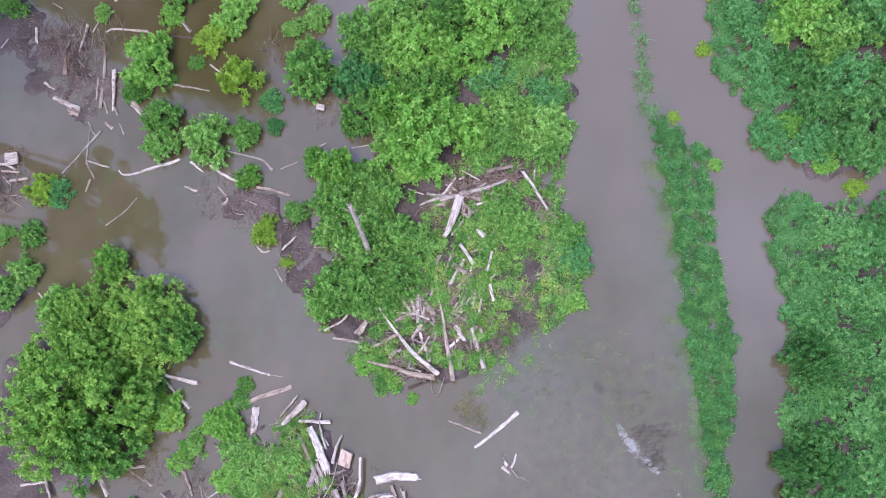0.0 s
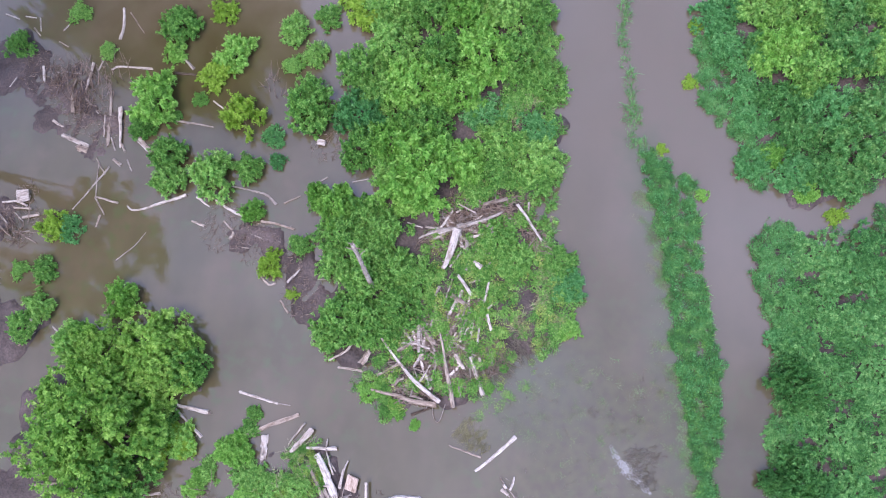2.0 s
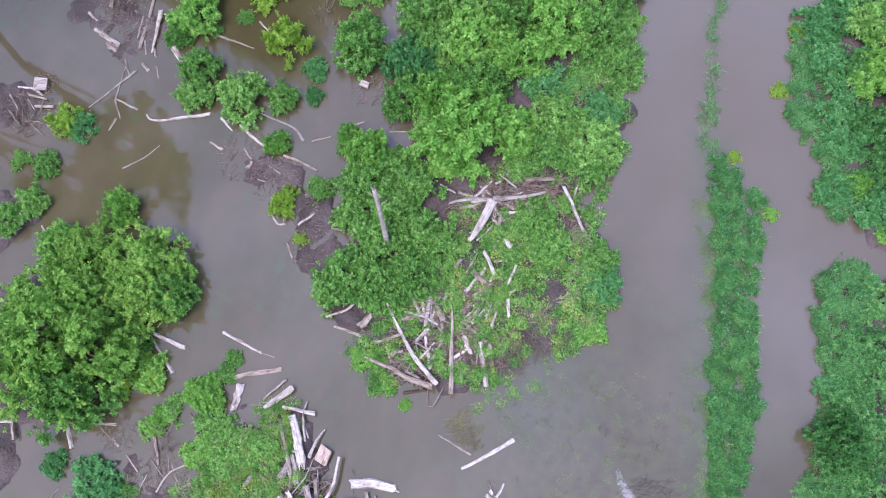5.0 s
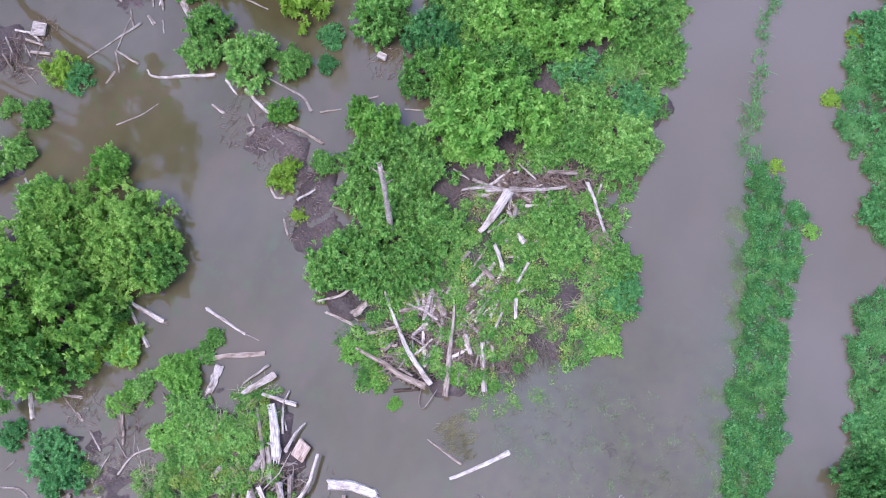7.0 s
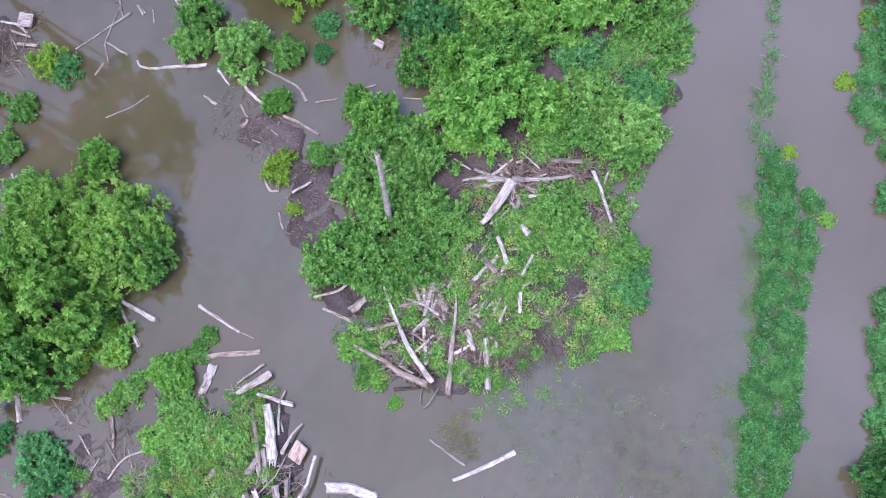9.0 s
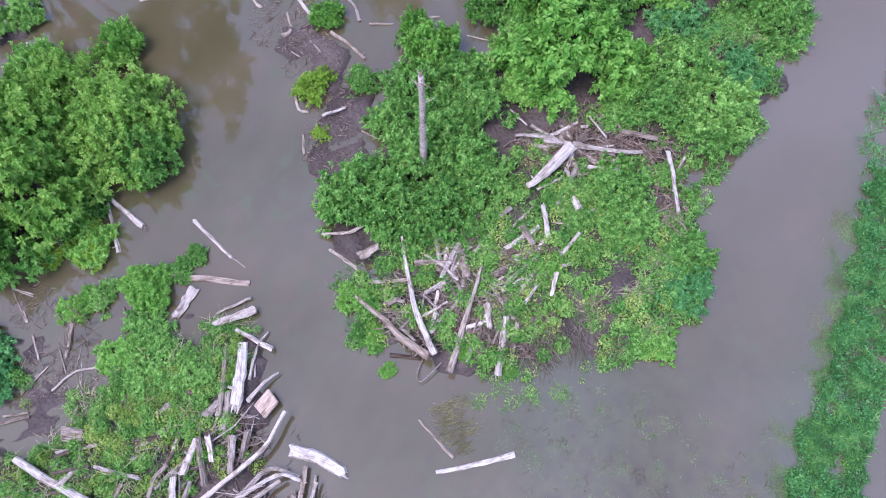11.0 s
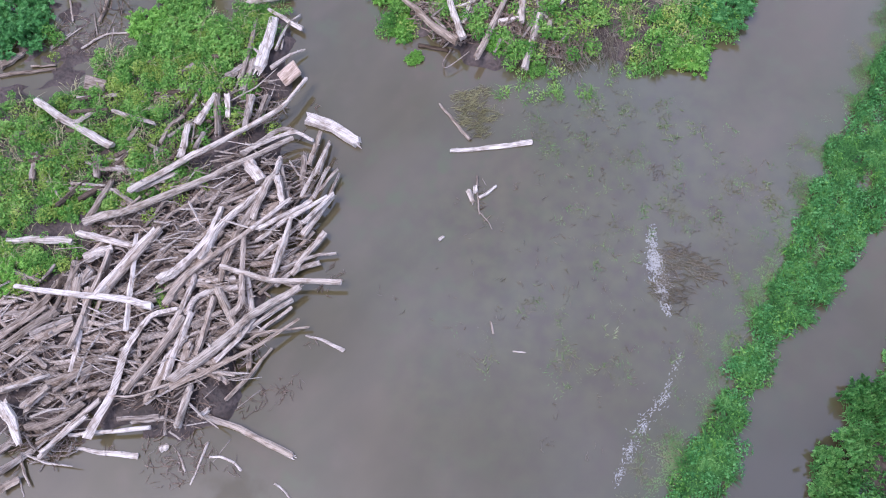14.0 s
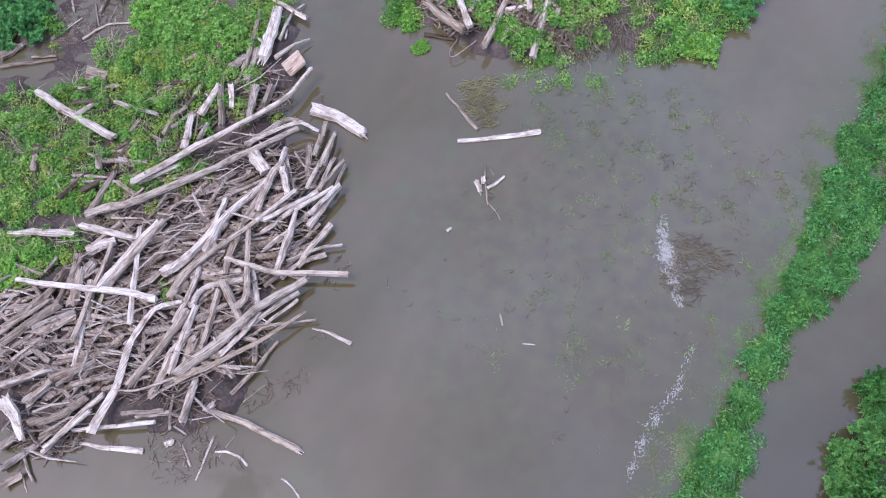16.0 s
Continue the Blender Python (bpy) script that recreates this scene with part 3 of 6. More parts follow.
plant("bush", -24.97, -3.84, 2.02, 3.63, 87)
plant("bright", -23.07, -0.81, 1.05, 1.26, 88)
plant("yellow", -21.08, -1.27, 0.84, 1.01, 89)
plant("bright", -19.88, -3.97, 0.57, 0.69, 90)
plant("bright", -17.47, -1.67, 1.02, 1.12, 91)
plant("bush", -16.75, 0.77, 0.51, 0.51, 92)
plant("bush", -19.39, -2.77, 0.45, 0.45, 93)
plant("bush", -23.56, 0.85, 1.19, 1.78, 94)
plant("bush", -22.41, 0.11, 0.82, 0.82, 95)
plant("bush", -29.08, 4.78, 1.37, 2.20, 96)
plant("bush", -17.05, -0.27, 0.64, 0.51, 97)
plant("bright", 16.91, 25.58, 1.98, 2.78, 98)
plant("bush", 18.88, 24.37, 1.96, 2.94, 99)
plant("dim", 21.40, 25.70, 1.73, 2.60, 100)
plant("dim", 15.70, 25.91, 1.29, 1.67, 101)
plant("dim", 16.87, 22.04, 1.51, 2.11, 102)
plant("blue", 19.49, 21.60, 1.80, 2.52, 103)
plant("dim", 17.88, 20.06, 1.30, 1.69, 104)
plant("dim", 20.83, 19.14, 1.90, 2.65, 105)
plant("bright", 16.27, 18.89, 0.87, 0.87, 106)
plant("dim", 19.07, 17.43, 1.40, 1.82, 107)
plant("dim", 20.76, 16.63, 1.21, 1.45, 108)
plant("blue", 17.48, 17.47, 1.29, 1.42, 109)
plant("blue", 14.86, 18.25, 1.12, 1.01, 110)
plant("bright", 18.28, 16.16, 0.73, 0.73, 111)
plant("yellow", 20.01, 14.85, 0.57, 0.57, 112)
plant("yellow", 11.13, 23.89, 0.48, 0.48, 113)
plant("blue", 15.26, 21.26, 1.26, 1.26, 114)
plant("blue", 14.62, 23.21, 1.27, 1.27, 115)
plant("blue", 13.99, 26.01, 1.29, 1.29, 116)
plant("yellow", 9.07, 19.13, 0.38, 0.34, 117)
plant("bright", 11.62, 16.02, 0.44, 0.39, 118)
plant("meadow", 18.50, 12.01, 1.67, 1.02, 119)
plant("dim", 20.55, 11.04, 1.65, 1.01, 120)
plant("meadow", 17.12, 8.54, 1.46, 0.73, 121)
plant("meadow", 18.97, 8.57, 1.64, 1.00, 122)
plant("meadow", 20.69, 7.32, 1.56, 0.86, 123)
plant("dim", 17.32, 6.17, 1.44, 0.80, 124)
plant("meadow", 18.76, 4.55, 1.61, 0.98, 125)
plant("meadow", 20.49, 4.00, 1.53, 0.85, 126)
plant("meadow", 16.90, 3.30, 1.30, 2.40, 127)
plant("dim", 17.42, 1.90, 1.40, 0.86, 128)
plant("meadow", 19.49, 0.74, 1.57, 0.96, 129)
plant("meadow", 16.73, -1.03, 1.39, 2.40, 130)
plant("meadow", 18.06, -2.75, 1.54, 1.03, 131)
plant("dim", 20.06, -2.32, 1.48, 0.99, 132)
plant("blue", 16.32, 6.52, 0.95, 0.42, 133)
plant("meadow", 15.92, 0.57, 0.92, 0.46, 134)
plant("blue", -21.45, -8.29, 1.25, 1.00, 135)
plant("bright", -13.94, -13.14, 0.86, 0.52, 136)
plant("bright", -13.26, -16.51, 0.93, 0.56, 137)
plant("meadow", 15.45, -4.03, 0.90, 1.90, 138)
plant("meadow", 15.72, -5.21, 0.68, 0.72, 139)
plant("dim", 15.04, -1.79, 0.68, 1.76, 140)
plant("bright", -21.25, -1.22, 1.00, 1.09, 141)
plant("bright", -23.61, -0.87, 0.95, 1.24, 142)
plant("bush", -19.46, -3.12, 0.74, 0.67, 143)
plant("bright", -17.90, -1.69, 0.97, 0.87, 144)
plant("bush", -16.63, -3.12, 1.01, 0.71, 145)
plant("bright", -20.27, -4.07, 0.63, 0.63, 146)
plant("yellow", -22.62, -2.58, 0.59, 0.59, 147)
plant("bush", -25.33, -3.55, 1.19, 1.43, 148)
plant("blue", -24.99, -7.38, 0.76, 0.68, 149)
plant("blue", -22.52, -7.73, 1.31, 1.05, 150)
plant("bright", -16.92, -4.74, 1.00, 0.60, 151)
plant("bush", 15.79, 29.23, 1.53, 1.98, 152)
plant("bush", 18.29, 28.95, 1.68, 2.35, 153)
plant("dim", 21.19, 29.01, 1.73, 2.43, 154)
plant("bush", 23.41, 29.28, 1.59, 2.23, 155)
plant("blue", 12.53, 28.59, 1.30, 1.04, 156)
plant("blue", 13.66, 29.19, 1.30, 1.17, 157)
plant("yellow", 11.45, 28.12, 0.48, 0.48, 158)
plant("bush", -9.12, 28.84, 1.90, 2.66, 159)
plant("bush", -6.76, 28.97, 1.82, 2.54, 160)
plant("bright", -4.01, 29.03, 1.88, 2.63, 161)
plant("bush", -1.29, 28.82, 1.79, 2.32, 162)
plant("bush", 0.67, 28.22, 1.34, 1.48, 163)
plant("yellow", -11.63, 29.19, 1.55, 1.55, 164)
plant("bush", 1.29, 26.64, 1.05, 1.05, 165)
plant("bush", -24.61, 27.87, 1.45, 1.74, 166)
plant("bush", -32.60, 29.09, 0.78, 0.94, 167)
plant("bush", -16.41, 27.66, 1.12, 1.34, 168)
plant("bush", -14.10, 28.67, 0.93, 0.93, 169)
plant("yellow", -21.59, 29.24, 0.91, 0.91, 170)
plant("bush", 23.03, 25.47, 1.63, 1.96, 171)
plant("dim", 22.79, 21.89, 1.61, 1.93, 172)
plant("dim", 22.47, 18.67, 1.43, 1.57, 173)
plant("meadow", 22.48, 12.92, 1.40, 0.78, 174)
plant("meadow", 22.51, 10.76, 1.49, 0.74, 175)
plant("dim", 22.34, 8.27, 1.47, 0.74, 176)
plant("meadow", 22.15, 5.49, 1.46, 0.73, 177)
plant("meadow", 21.97, 2.77, 1.44, 0.72, 178)
plant("meadow", 21.73, 0.11, 1.43, 0.87, 179)
plant("bush", -3.28, 30.54, 2.17, 3.04, 180)
plant("bush", -7.61, 30.76, 2.20, 3.08, 181)
plant("bush", -0.17, 30.77, 1.79, 2.33, 182)
plant("blue", 14.04, 30.78, 1.54, 1.54, 183)
plant("dim", 17.63, 30.91, 1.87, 2.43, 184)
plant("dim", 21.27, 31.04, 2.02, 2.62, 185)

plant("bush", -15.11, -3.99, 1.30, 1.00, 186)
plant("bush", -15.43, -5.26, 1.00, 0.80, 187)
plant("bush", -13.58, -3.83, 1.00, 0.80, 188)

plant("lighttree", -26.72, 3.84, 2.1, 3.2, 189)
plant("bright", -29.18, 5.01, 1.3, 1.9, 190)

plant("bright", -22.62, -0.84, 0.90, 1.20, 191)
plant("yellow", -21.54, -0.66, 0.65, 0.90, 192)
plant("bright", -19.89, -3.30, 0.60, 0.60, 193)
plant("bright", -23.49, -0.21, 0.90, 1.30, 194)


# tall trees at the left edge of the flood, whose reflections lie on the channel
for x, y, r, h, s in ((-34, 34, 4.0, 38, 904), (-25, 37.5, 4.0, 36, 905), (-39.5, 38, 4.5, 34, 906), (-29.5, 36, 3.6, 37, 907)):
    plant("tree", x, y, r, h, s)
# two with bare lower trunks
for x, y, s in ((-41.5, 19.6, 911), (-44.8, 14.2, 912)):
    tall = build_tree("tree", np.random.default_rng(s), 4.2, 40, 9000, 0.5, LEAF["bright"], 60, 0.5, 0.42)
    tall.matrix_basis = pose(x, y, land_at(x, y), 0, 0, s)
    tagged(tall, "tall green tree with a bare lower trunk", "tree", "bushes and trees on the flooded banks")
# tall narrow bushes at the water's edge of the far bank
for x, y, r, h, s in ((16.6, 3.9, 1.3, 3.2, 921), (16.4, -2.0, 1.2, 3.0, 922), (16.6, -6.2, 1.3, 3.0, 923)):
    plant("dim", x, y, r, h, s)


# ---- driftwood ----
def smooth_path(pts, per=4):
    """A smooth run of points through the given ones."""
    p = [Vector(q) for q in pts]
    p = [p[0] * 2 - p[1]] + p + [p[-1] * 2 - p[-2]]
    out = []
    for i in range(1, len(p) - 2):
        a, b, c, d = p[i - 1 : i + 3]
        for k in range(per):
            t = k / per
            out.append(0.5 * ((2 * b) + (c - a) * t + (2 * a - 5 * b + 4 * c - d) * t * t + (3 * b - a - 3 * c + d) * t ** 3))
    return out + [p[-2]]


LOG_LOOK = {
    "p": (PALE_WOOD, "bleached pale driftwood log stripped of its bark"),
    "w": (WHITE_WOOD, "sun-bleached white driftwood log, smooth and barkless"),
    "g": (GREY_WOOD, "weathered grey driftwood log lying in the drift pile"),
    "b": (BARK, "damp brown driftwood log with bark remains"),
}
log_count = 0


def log(look_key, d0, d1, *pts, into=None):
    """A driftwood log along the points, with worn, uneven sides and broken ends; into: a list that takes its shape instead."""
    global log_count
    log_count += 1
    rng = random.Random(log_count)
    mat, label = LOG_LOOK[look_key]
    a, b = Vector(pts[0]), Vector(pts[-1])
    length = (b - a).length
    turn = (b - a).to_track_quat("X", "Z").to_matrix().to_4x4()
    place = Matrix.Translation((a + b) / 2) @ turn
    back = place.inverted()
    run = [back @ p for p in smooth_path(pts, 7 if len(pts) == 2 else 4)]
    n = len(run)
    wob = 0.018 * min(1.0, length / 3)
    ph = rng.uniform(0, 6)
    run = [p + Vector((0, wob * math.sin(ph + i * 1.3), 0.6 * wob * math.sin(ph * 2 + i))) if 0 < i < n - 1 else p for i, p in enumerate(run)]
    radii = []
    for i in range(n):
        t = i / (n - 1)
        r = 0.5 * (d0 + (d1 - d0) * t) * (1 + 0.03 * math.sin(ph + 2.2 * i)) * 0.82
        radii.append(max(0.012, r))
    sides = rng.choice((7, 8, 9)) if max(d0, d1) > 0.16 else 6
    for i in range(1, n - 1):
        run[i] = run[i] + Vector((0, rng.gauss(0, 0.07), rng.gauss(0, 0.05))) * radii[i]
    v, f = tube(run, radii, sides, 0.26, rng)
    flat = rng.uniform(0.55, 1.0) if rng.random() < 0.4 else 1.0
    tilt = rng.uniform(-0.6, 0.6)
    for k in range(n):
        for j in range(k * sides, (k + 1) * sides):
            o = v[j] - run[k]
            v[j] = run[k] + Vector((o.x, o.y, o.z * flat + o.y * tilt * (1 - flat)))
    pieces = [(v, f)]
    big, stubs, splinters = max(d0, d1), [], []
    if big > 0.18 and length > 1.2 and rng.random() < 0.65:
        for _ in range(rng.choice((1, 1, 2, 3))):
            i = rng.randrange(1, n - 1)
            w = rng.uniform(-1.2, 1.2)
            out = Vector((rng.uniform(-0.5, 0.5), math.sin(w), abs(math.cos(w)))).normalized()
            s = radii[i] * rng.uniform(1.3, 2.4)
            stubs.append(tube([run[i], run[i] + out * s], [radii[i] * 0.35, radii[i] * 0.18], 6, 0.15, rng))
    if big > 0.2 and rng.random() < 0.55:
        e, d = (run[-1], (run[-1] - run[-2]).normalized()) if rng.random() < 0.5 else (run[0], (run[0] - run[1]).normalized())
        r0 = radii[-1] if e is run[-1] else radii[0]
        for _ in range(5):
            o = Vector((0, rng.uniform(-0.7, 0.7), rng.uniform(-0.6, 0.7))) * r0
            splinters.append(tube([e + o - d * 0.1, e + o * 1.05 + d * r0 * rng.uniform(0.4, 1.4)], [r0 * 0.22, r0 * 0.05], 4, 0.2, rng))
    v, f = joined(pieces if into is None else pieces + stubs + splinters)
    if into is not None:
        into.append(([place @ p for p in v], f))
        return None
    ob = mesh_object("driftwood_log" if big > 0.14 else "driftwood_branch", v, f, mat, None, False)
    me = ob.data
    me.polygons.foreach_set("use_smooth", [len(p.vertices) == 4 and big < 0.2 for p in me.polygons])
    ob.matrix_world = place
    for sv, sf in stubs:
        mesh_object("branch_stub", sv, sf, mat, ob)
    if splinters:
        sv, sf = joined(splinters)
        mesh_object("broken_end", sv, sf, mat, ob)
    if big <= 0.14:
        label = "thin bare driftwood branch on mud and water"
    return tagged(ob, label, "driftwood", "driftwood logs and branches")


log("p", 0.37, 0.39, (-18.15, -10.48, 0.44), (-15.82, -10.39, 0.60), (-13.63, -10.20, 0.77))
log("g", 0.24, 0.15, (-20.79, -10.55, 0.04), (-19.88, -9.68, 0.06), (-18.96, -8.86, 0.08))
log("g", 0.48, 0.30, (-21.11, -10.19, 0.08), (-20.75, -9.19, 0.10))
log("g", 0.26, 0.22, (-17.56, -12.27, 0.54), (-16.98, -11.26, 0.46))
log("g", 0.30, 0.22, (-15.34, -13.16, 0.64), (-15.77, -12.67, 0.63), (-16.10, -12.26, 0.61))
log("g", 0.14, 0.12, (-16.14, -12.03, 0.49), (-15.91, -11.34, 0.19))
log("b", 0.33, 0.28, (-15.39, -11.88, 0.52), (-15.03, -11.19, 0.55))
log("g", 0.45, 0.39, (-13.79, -10.97, 0.70), (-13.16, -11.61, 0.67))
log("p", 0.29, 0.25, (-12.88, -10.76, 0.55), (-11.99, -10.43, 0.53))
log("p", 0.22, 0.19, (-13.42, -9.60, 0.52), (-13.51, -9.02, 0.51))
log("g", 0.26, 0.22, (-12.15, -9.19, 0.54), (-11.77, -9.53, 0.52))
log("g", 0.24, 0.21, (-12.15, -8.92, 0.62), (-12.39, -8.10, 0.61), (-12.23, -7.44, 0.61))
log("p", 0.40, 0.34, (-10.83, -8.94, 0.77), (-11.64, -7.70, 0.75))
log("g", 0.13, 0.11, (-11.03, -8.22, 0.58), (-11.63, -7.43, 0.57))
log("g", 0.32, 0.27, (-10.78, -8.31, 0.56), (-11.02, -7.52, 0.54))
log("g", 0.45, 0.38, (-11.73, -5.92, 0.70), (-10.41, -7.27, 0.67))
log("p", 0.29, 0.25, (-11.41, -5.62, 0.64), (-10.66, -6.40, 0.57))
log("p", 0.29, 0.24, (-10.58, -5.11, 0.64), (-10.15, -5.98, 0.28))
log("g", 0.39, 0.33, (-10.10, -4.59, 0.45), (-9.77, -5.73, 0.21))
log("g", 0.33, 0.28, (-13.84, -6.03, 0.56), (-13.62, -5.30, 0.55))
log("g", 0.38, 0.32, (-12.03, -4.96, 0.58), (-11.84, -4.20, 0.56))
log("g", 0.36, 0.30, (-11.01, -5.04, 0.57), (-11.71, -3.63, 0.55))
log("g", 0.13, 0.28, (-7.24, -5.10, 0.32), (-8.46, -5.50, 0.51), (-8.96, -7.36, 0.71))
log("p", 0.36, 0.26, (-12.07, -13.26, 0.73), (-11.57, -12.44, 0.72), (-10.69, -11.58, 0.71))
log("g", 0.32, 0.24, (-12.19, -13.07, 0.57), (-12.39, -12.15, 0.59), (-12.57, -11.35, 0.62))
log("p", 0.26, 0.34, (-14.21, -15.68, 0.54), (-13.16, -14.87, 0.55), (-11.98, -14.13, 0.57))
log("p", 0.33, 0.31, (-11.95, -13.74, 0.74), (-10.85, -13.27, 0.68), (-9.82, -12.82, 0.62))
log("p", 0.45, 0.50, (-9.40, -11.81, 0.75), (-9.45, -13.08, 0.77), (-9.37, -15.12, 0.79))
log("w", 0.17, 0.24, (-9.93, -12.40, 0.81), (-8.74, -13.84, 0.87), (-7.43, -15.42, 0.92))
log("p", 0.50, 0.38, (-10.93, -14.25, 0.72), (-10.40, -13.38, 0.67))
log("g", 0.34, 0.25, (-10.25, -13.72, 0.66), (-9.64, -15.03, 0.51))
log("g", 0.35, 0.42, (-11.09, -14.65, 0.75), (-10.37, -15.69, 0.78))
log("p", 0.40, 0.34, (-10.42, -14.48, 0.68), (-10.35, -15.53, 0.66))
log("g", 0.18, 0.15, (-11.87, -15.21, 0.51), (-11.82, -15.93, 0.50))
log("g", 0.35, 0.30, (-11.12, -15.25, 0.66), (-10.95, -16.17, 0.64))
log("w", 0.22, 0.37, (-12.17, -16.74, 0.97), (-10.68, -15.99, 0.95), (-8.81, -14.88, 0.94), (-7.25, -14.18, 0.92))
log("g", 0.25, 0.30, (-12.09, -17.93, 0.53), (-11.08, -17.08, 0.55))
log("g", 0.32, 0.20, (-11.00, -17.08, 0.74), (-10.97, -16.43, 0.72), (-11.14, -15.71, 0.69))
log("g", 0.40, 0.35, (-11.39, -18.42, 0.68), (-10.97, -16.67, 0.66))
log("g", 0.37, 0.44, (-10.92, -18.80, 0.76), (-10.19, -16.41, 0.79))
log("g", 0.32, 0.27, (-10.70, -19.15, 0.56), (-10.36, -17.84, 0.43))
log("p", 0.46, 0.41, (-10.09, -17.65, 0.68), (-9.52, -16.39, 0.66))
log("p", 0.55, 0.33, (-9.79, -16.26, 0.81), (-10.51, -15.06, 0.83))
log("p", 0.43, 0.36, (-9.88, -15.10, 0.67), (-8.88, -16.38, 0.65))
log("p", 0.22, 0.19, (-9.39, -14.91, 0.59), (-8.73, -16.36, 0.58))
log("p", 0.10, 0.07, (-8.82, -16.55, 0.64), (-8.48, -16.00, 0.63), (-8.03, -15.40, 0.63))
log("p", 0.43, 0.21, (-9.15, -16.27, 0.67), (-8.67, -16.96, 0.63), (-8.16, -17.82, 0.59))
log("g", 0.19, 0.16, (-10.35, -18.31, 0.60), (-8.95, -17.10, 0.48))
log("p", 0.14, 0.12, (-9.59, -18.19, 0.47), (-8.76, -17.82, 0.47))
log("w", 0.33, 0.26, (-9.73, -19.89, 0.72), (-8.81, -18.51, 0.70))
log("p", 0.40, 0.37, (-8.37, -18.50, 0.66), (-7.58, -17.25, 0.65))
log("g", 0.32, 0.23, (-7.65, -17.23, 0.54), (-7.50, -18.45, 0.51))
log("p", 0.49, 0.33, (-8.58, -19.81, 0.69), (-8.35, -18.80, 0.63))
log("p", 0.16, 0.42, (-6.43, -13.64, 0.89), (-7.04, -14.42, 0.85), (-6.99, -15.72, 0.80), (-6.24, -17.36, 0.76), (-5.80, -19.08, 0.71))
log("p", 0.42, 0.35, (-6.08, -13.78, 0.81), (-5.92, -15.16, 0.79), (-5.89, -17.10, 0.78))
log("p", 0.34, 0.25, (-5.52, -14.38, 0.69), (-5.54, -15.27, 0.67), (-5.31, -15.95, 0.65))
log("p", 0.36, 0.29, (-5.46, -14.79, 0.70), (-5.19, -16.13, 0.68), (-5.00, -16.92, 0.67))
log("p", 0.14, 0.09, (-4.41, -15.53, 0.88), (-5.51, -17.04, 0.87), (-6.18, -17.52, 0.86))
log("g", 0.37, 0.30, (-6.82, -15.30, 0.61), (-6.38, -14.75, 0.58))
log("p", 0.22, 0.39, (-7.99, -9.57, 0.77), (-7.53, -10.85, 0.79), (-7.52, -12.27, 0.81), (-7.85, -13.30, 0.84))
log("g", 0.29, 0.21, (-7.73, -10.28, 0.53), (-6.64, -11.96, 0.50))
log("p", 0.22, 0.37, (-7.53, -6.60, 0.75), (-7.14, -7.86, 0.77), (-7.47, -10.11, 0.80), (-7.10, -11.70, 0.83))
log("g", 0.42, 0.27, (-7.25, -7.47, 0.76), (-6.99, -8.71, 0.73), (-6.84, -9.94, 0.70))
log("g", 0.36, 0.29, (-7.10, -7.28, 0.74), (-6.02, -8.17, 0.64))
log("g", 0.22, 0.19, (-7.44, -6.73, 0.58), (-6.07, -7.87, 0.38))
log("p", 0.60, 0.55, (-8.62, -7.47, 0.64), (-7.54, -7.79, 0.63))
log("p", 0.39, 0.33, (-6.39, -8.75, 0.66), (-6.34, -8.19, 0.63))
log("p", 0.22, 0.25, (-7.20, -4.61, 0.35), (-6.57, -6.08, 0.36))
log("p", 0.12, 0.22, (-6.68, -4.71, 0.23), (-6.03, -6.09, 0.26))
log("g", 0.34, 0.29, (-7.07, -5.82, 0.22), (-6.26, -6.89, 0.20))
log("p", 0.19, 0.15, (-5.92, -5.64, 0.25), (-5.70, -6.68, 0.23))
log("p", 0.12, 0.19, (-5.40, -5.61, 0.22), (-4.98, -6.90, 0.25))
log("w", 0.19, 0.31, (-4.87, -6.49, 0.43), (-4.71, -8.60, 0.48))
log("p", 0.24, 0.19, (-5.58, -7.63, 0.36), (-5.79, -8.86, 0.47), (-5.99, -9.84, 0.59))
log("g", 0.17, 0.22, (-5.68, -7.03, 0.27), (-6.12, -7.82, 0.41), (-6.01, -8.98, 0.56))
log("p", 0.21, 0.19, (-4.93, -7.31, 0.35), (-5.26, -8.85, 0.35), (-5.54, -10.25, 0.34))
log("p", 0.19, 0.26, (-5.63, -8.23, 0.43), (-4.93, -9.53, 0.44), (-4.52, -10.70, 0.46))
log("p", 0.30, 0.26, (-4.13, -7.94, 0.38), (-4.16, -8.95, 0.37), (-4.06, -10.06, 0.37))
log("p", 0.19, 0.16, (-4.58, -8.17, 0.25), (-4.70, -9.54, 0.24), (-5.09, -10.15, 0.24))
log("g", 0.14, 0.21, (-3.25, -8.35, 0.32), (-3.95, -9.05, 0.34), (-4.52, -10.09, 0.35))
log("g", 0.21, 0.19, (-3.53, -9.00, 0.26), (-4.14, -9.85, 0.25), (-4.30, -10.72, 0.25))
log("w", 0.21, 0.23, (-6.24, -11.46, 0.95), (-5.40, -11.11, 0.84), (-4.41, -10.70, 0.73), (-2.23, -9.22, 0.63))
log("p", 0.18, 0.28, (-6.51, -9.90, 0.76), (-5.65, -10.98, 0.77), (-4.74, -12.03, 0.78), (-4.70, -12.77, 0.79))
log("p", 0.27, 0.30, (-5.47, -11.01, 0.48), (-4.16, -12.13, 0.38))
log("p", 0.36, 0.22, (-6.74, -10.07, 0.73), (-6.34, -11.23, 0.71), (-5.95, -11.90, 0.68))
log("p", 0.31, 0.41, (-7.05, -11.19, 0.72), (-7.17, -12.68, 0.74), (-7.01, -13.81, 0.75))
log("p", 0.28, 0.21, (-7.16, -12.74, 0.53), (-5.67, -11.43, 0.49))
log("p", 0.41, 0.38, (-5.75, -12.21, 0.84), (-3.92, -13.06, 0.64))
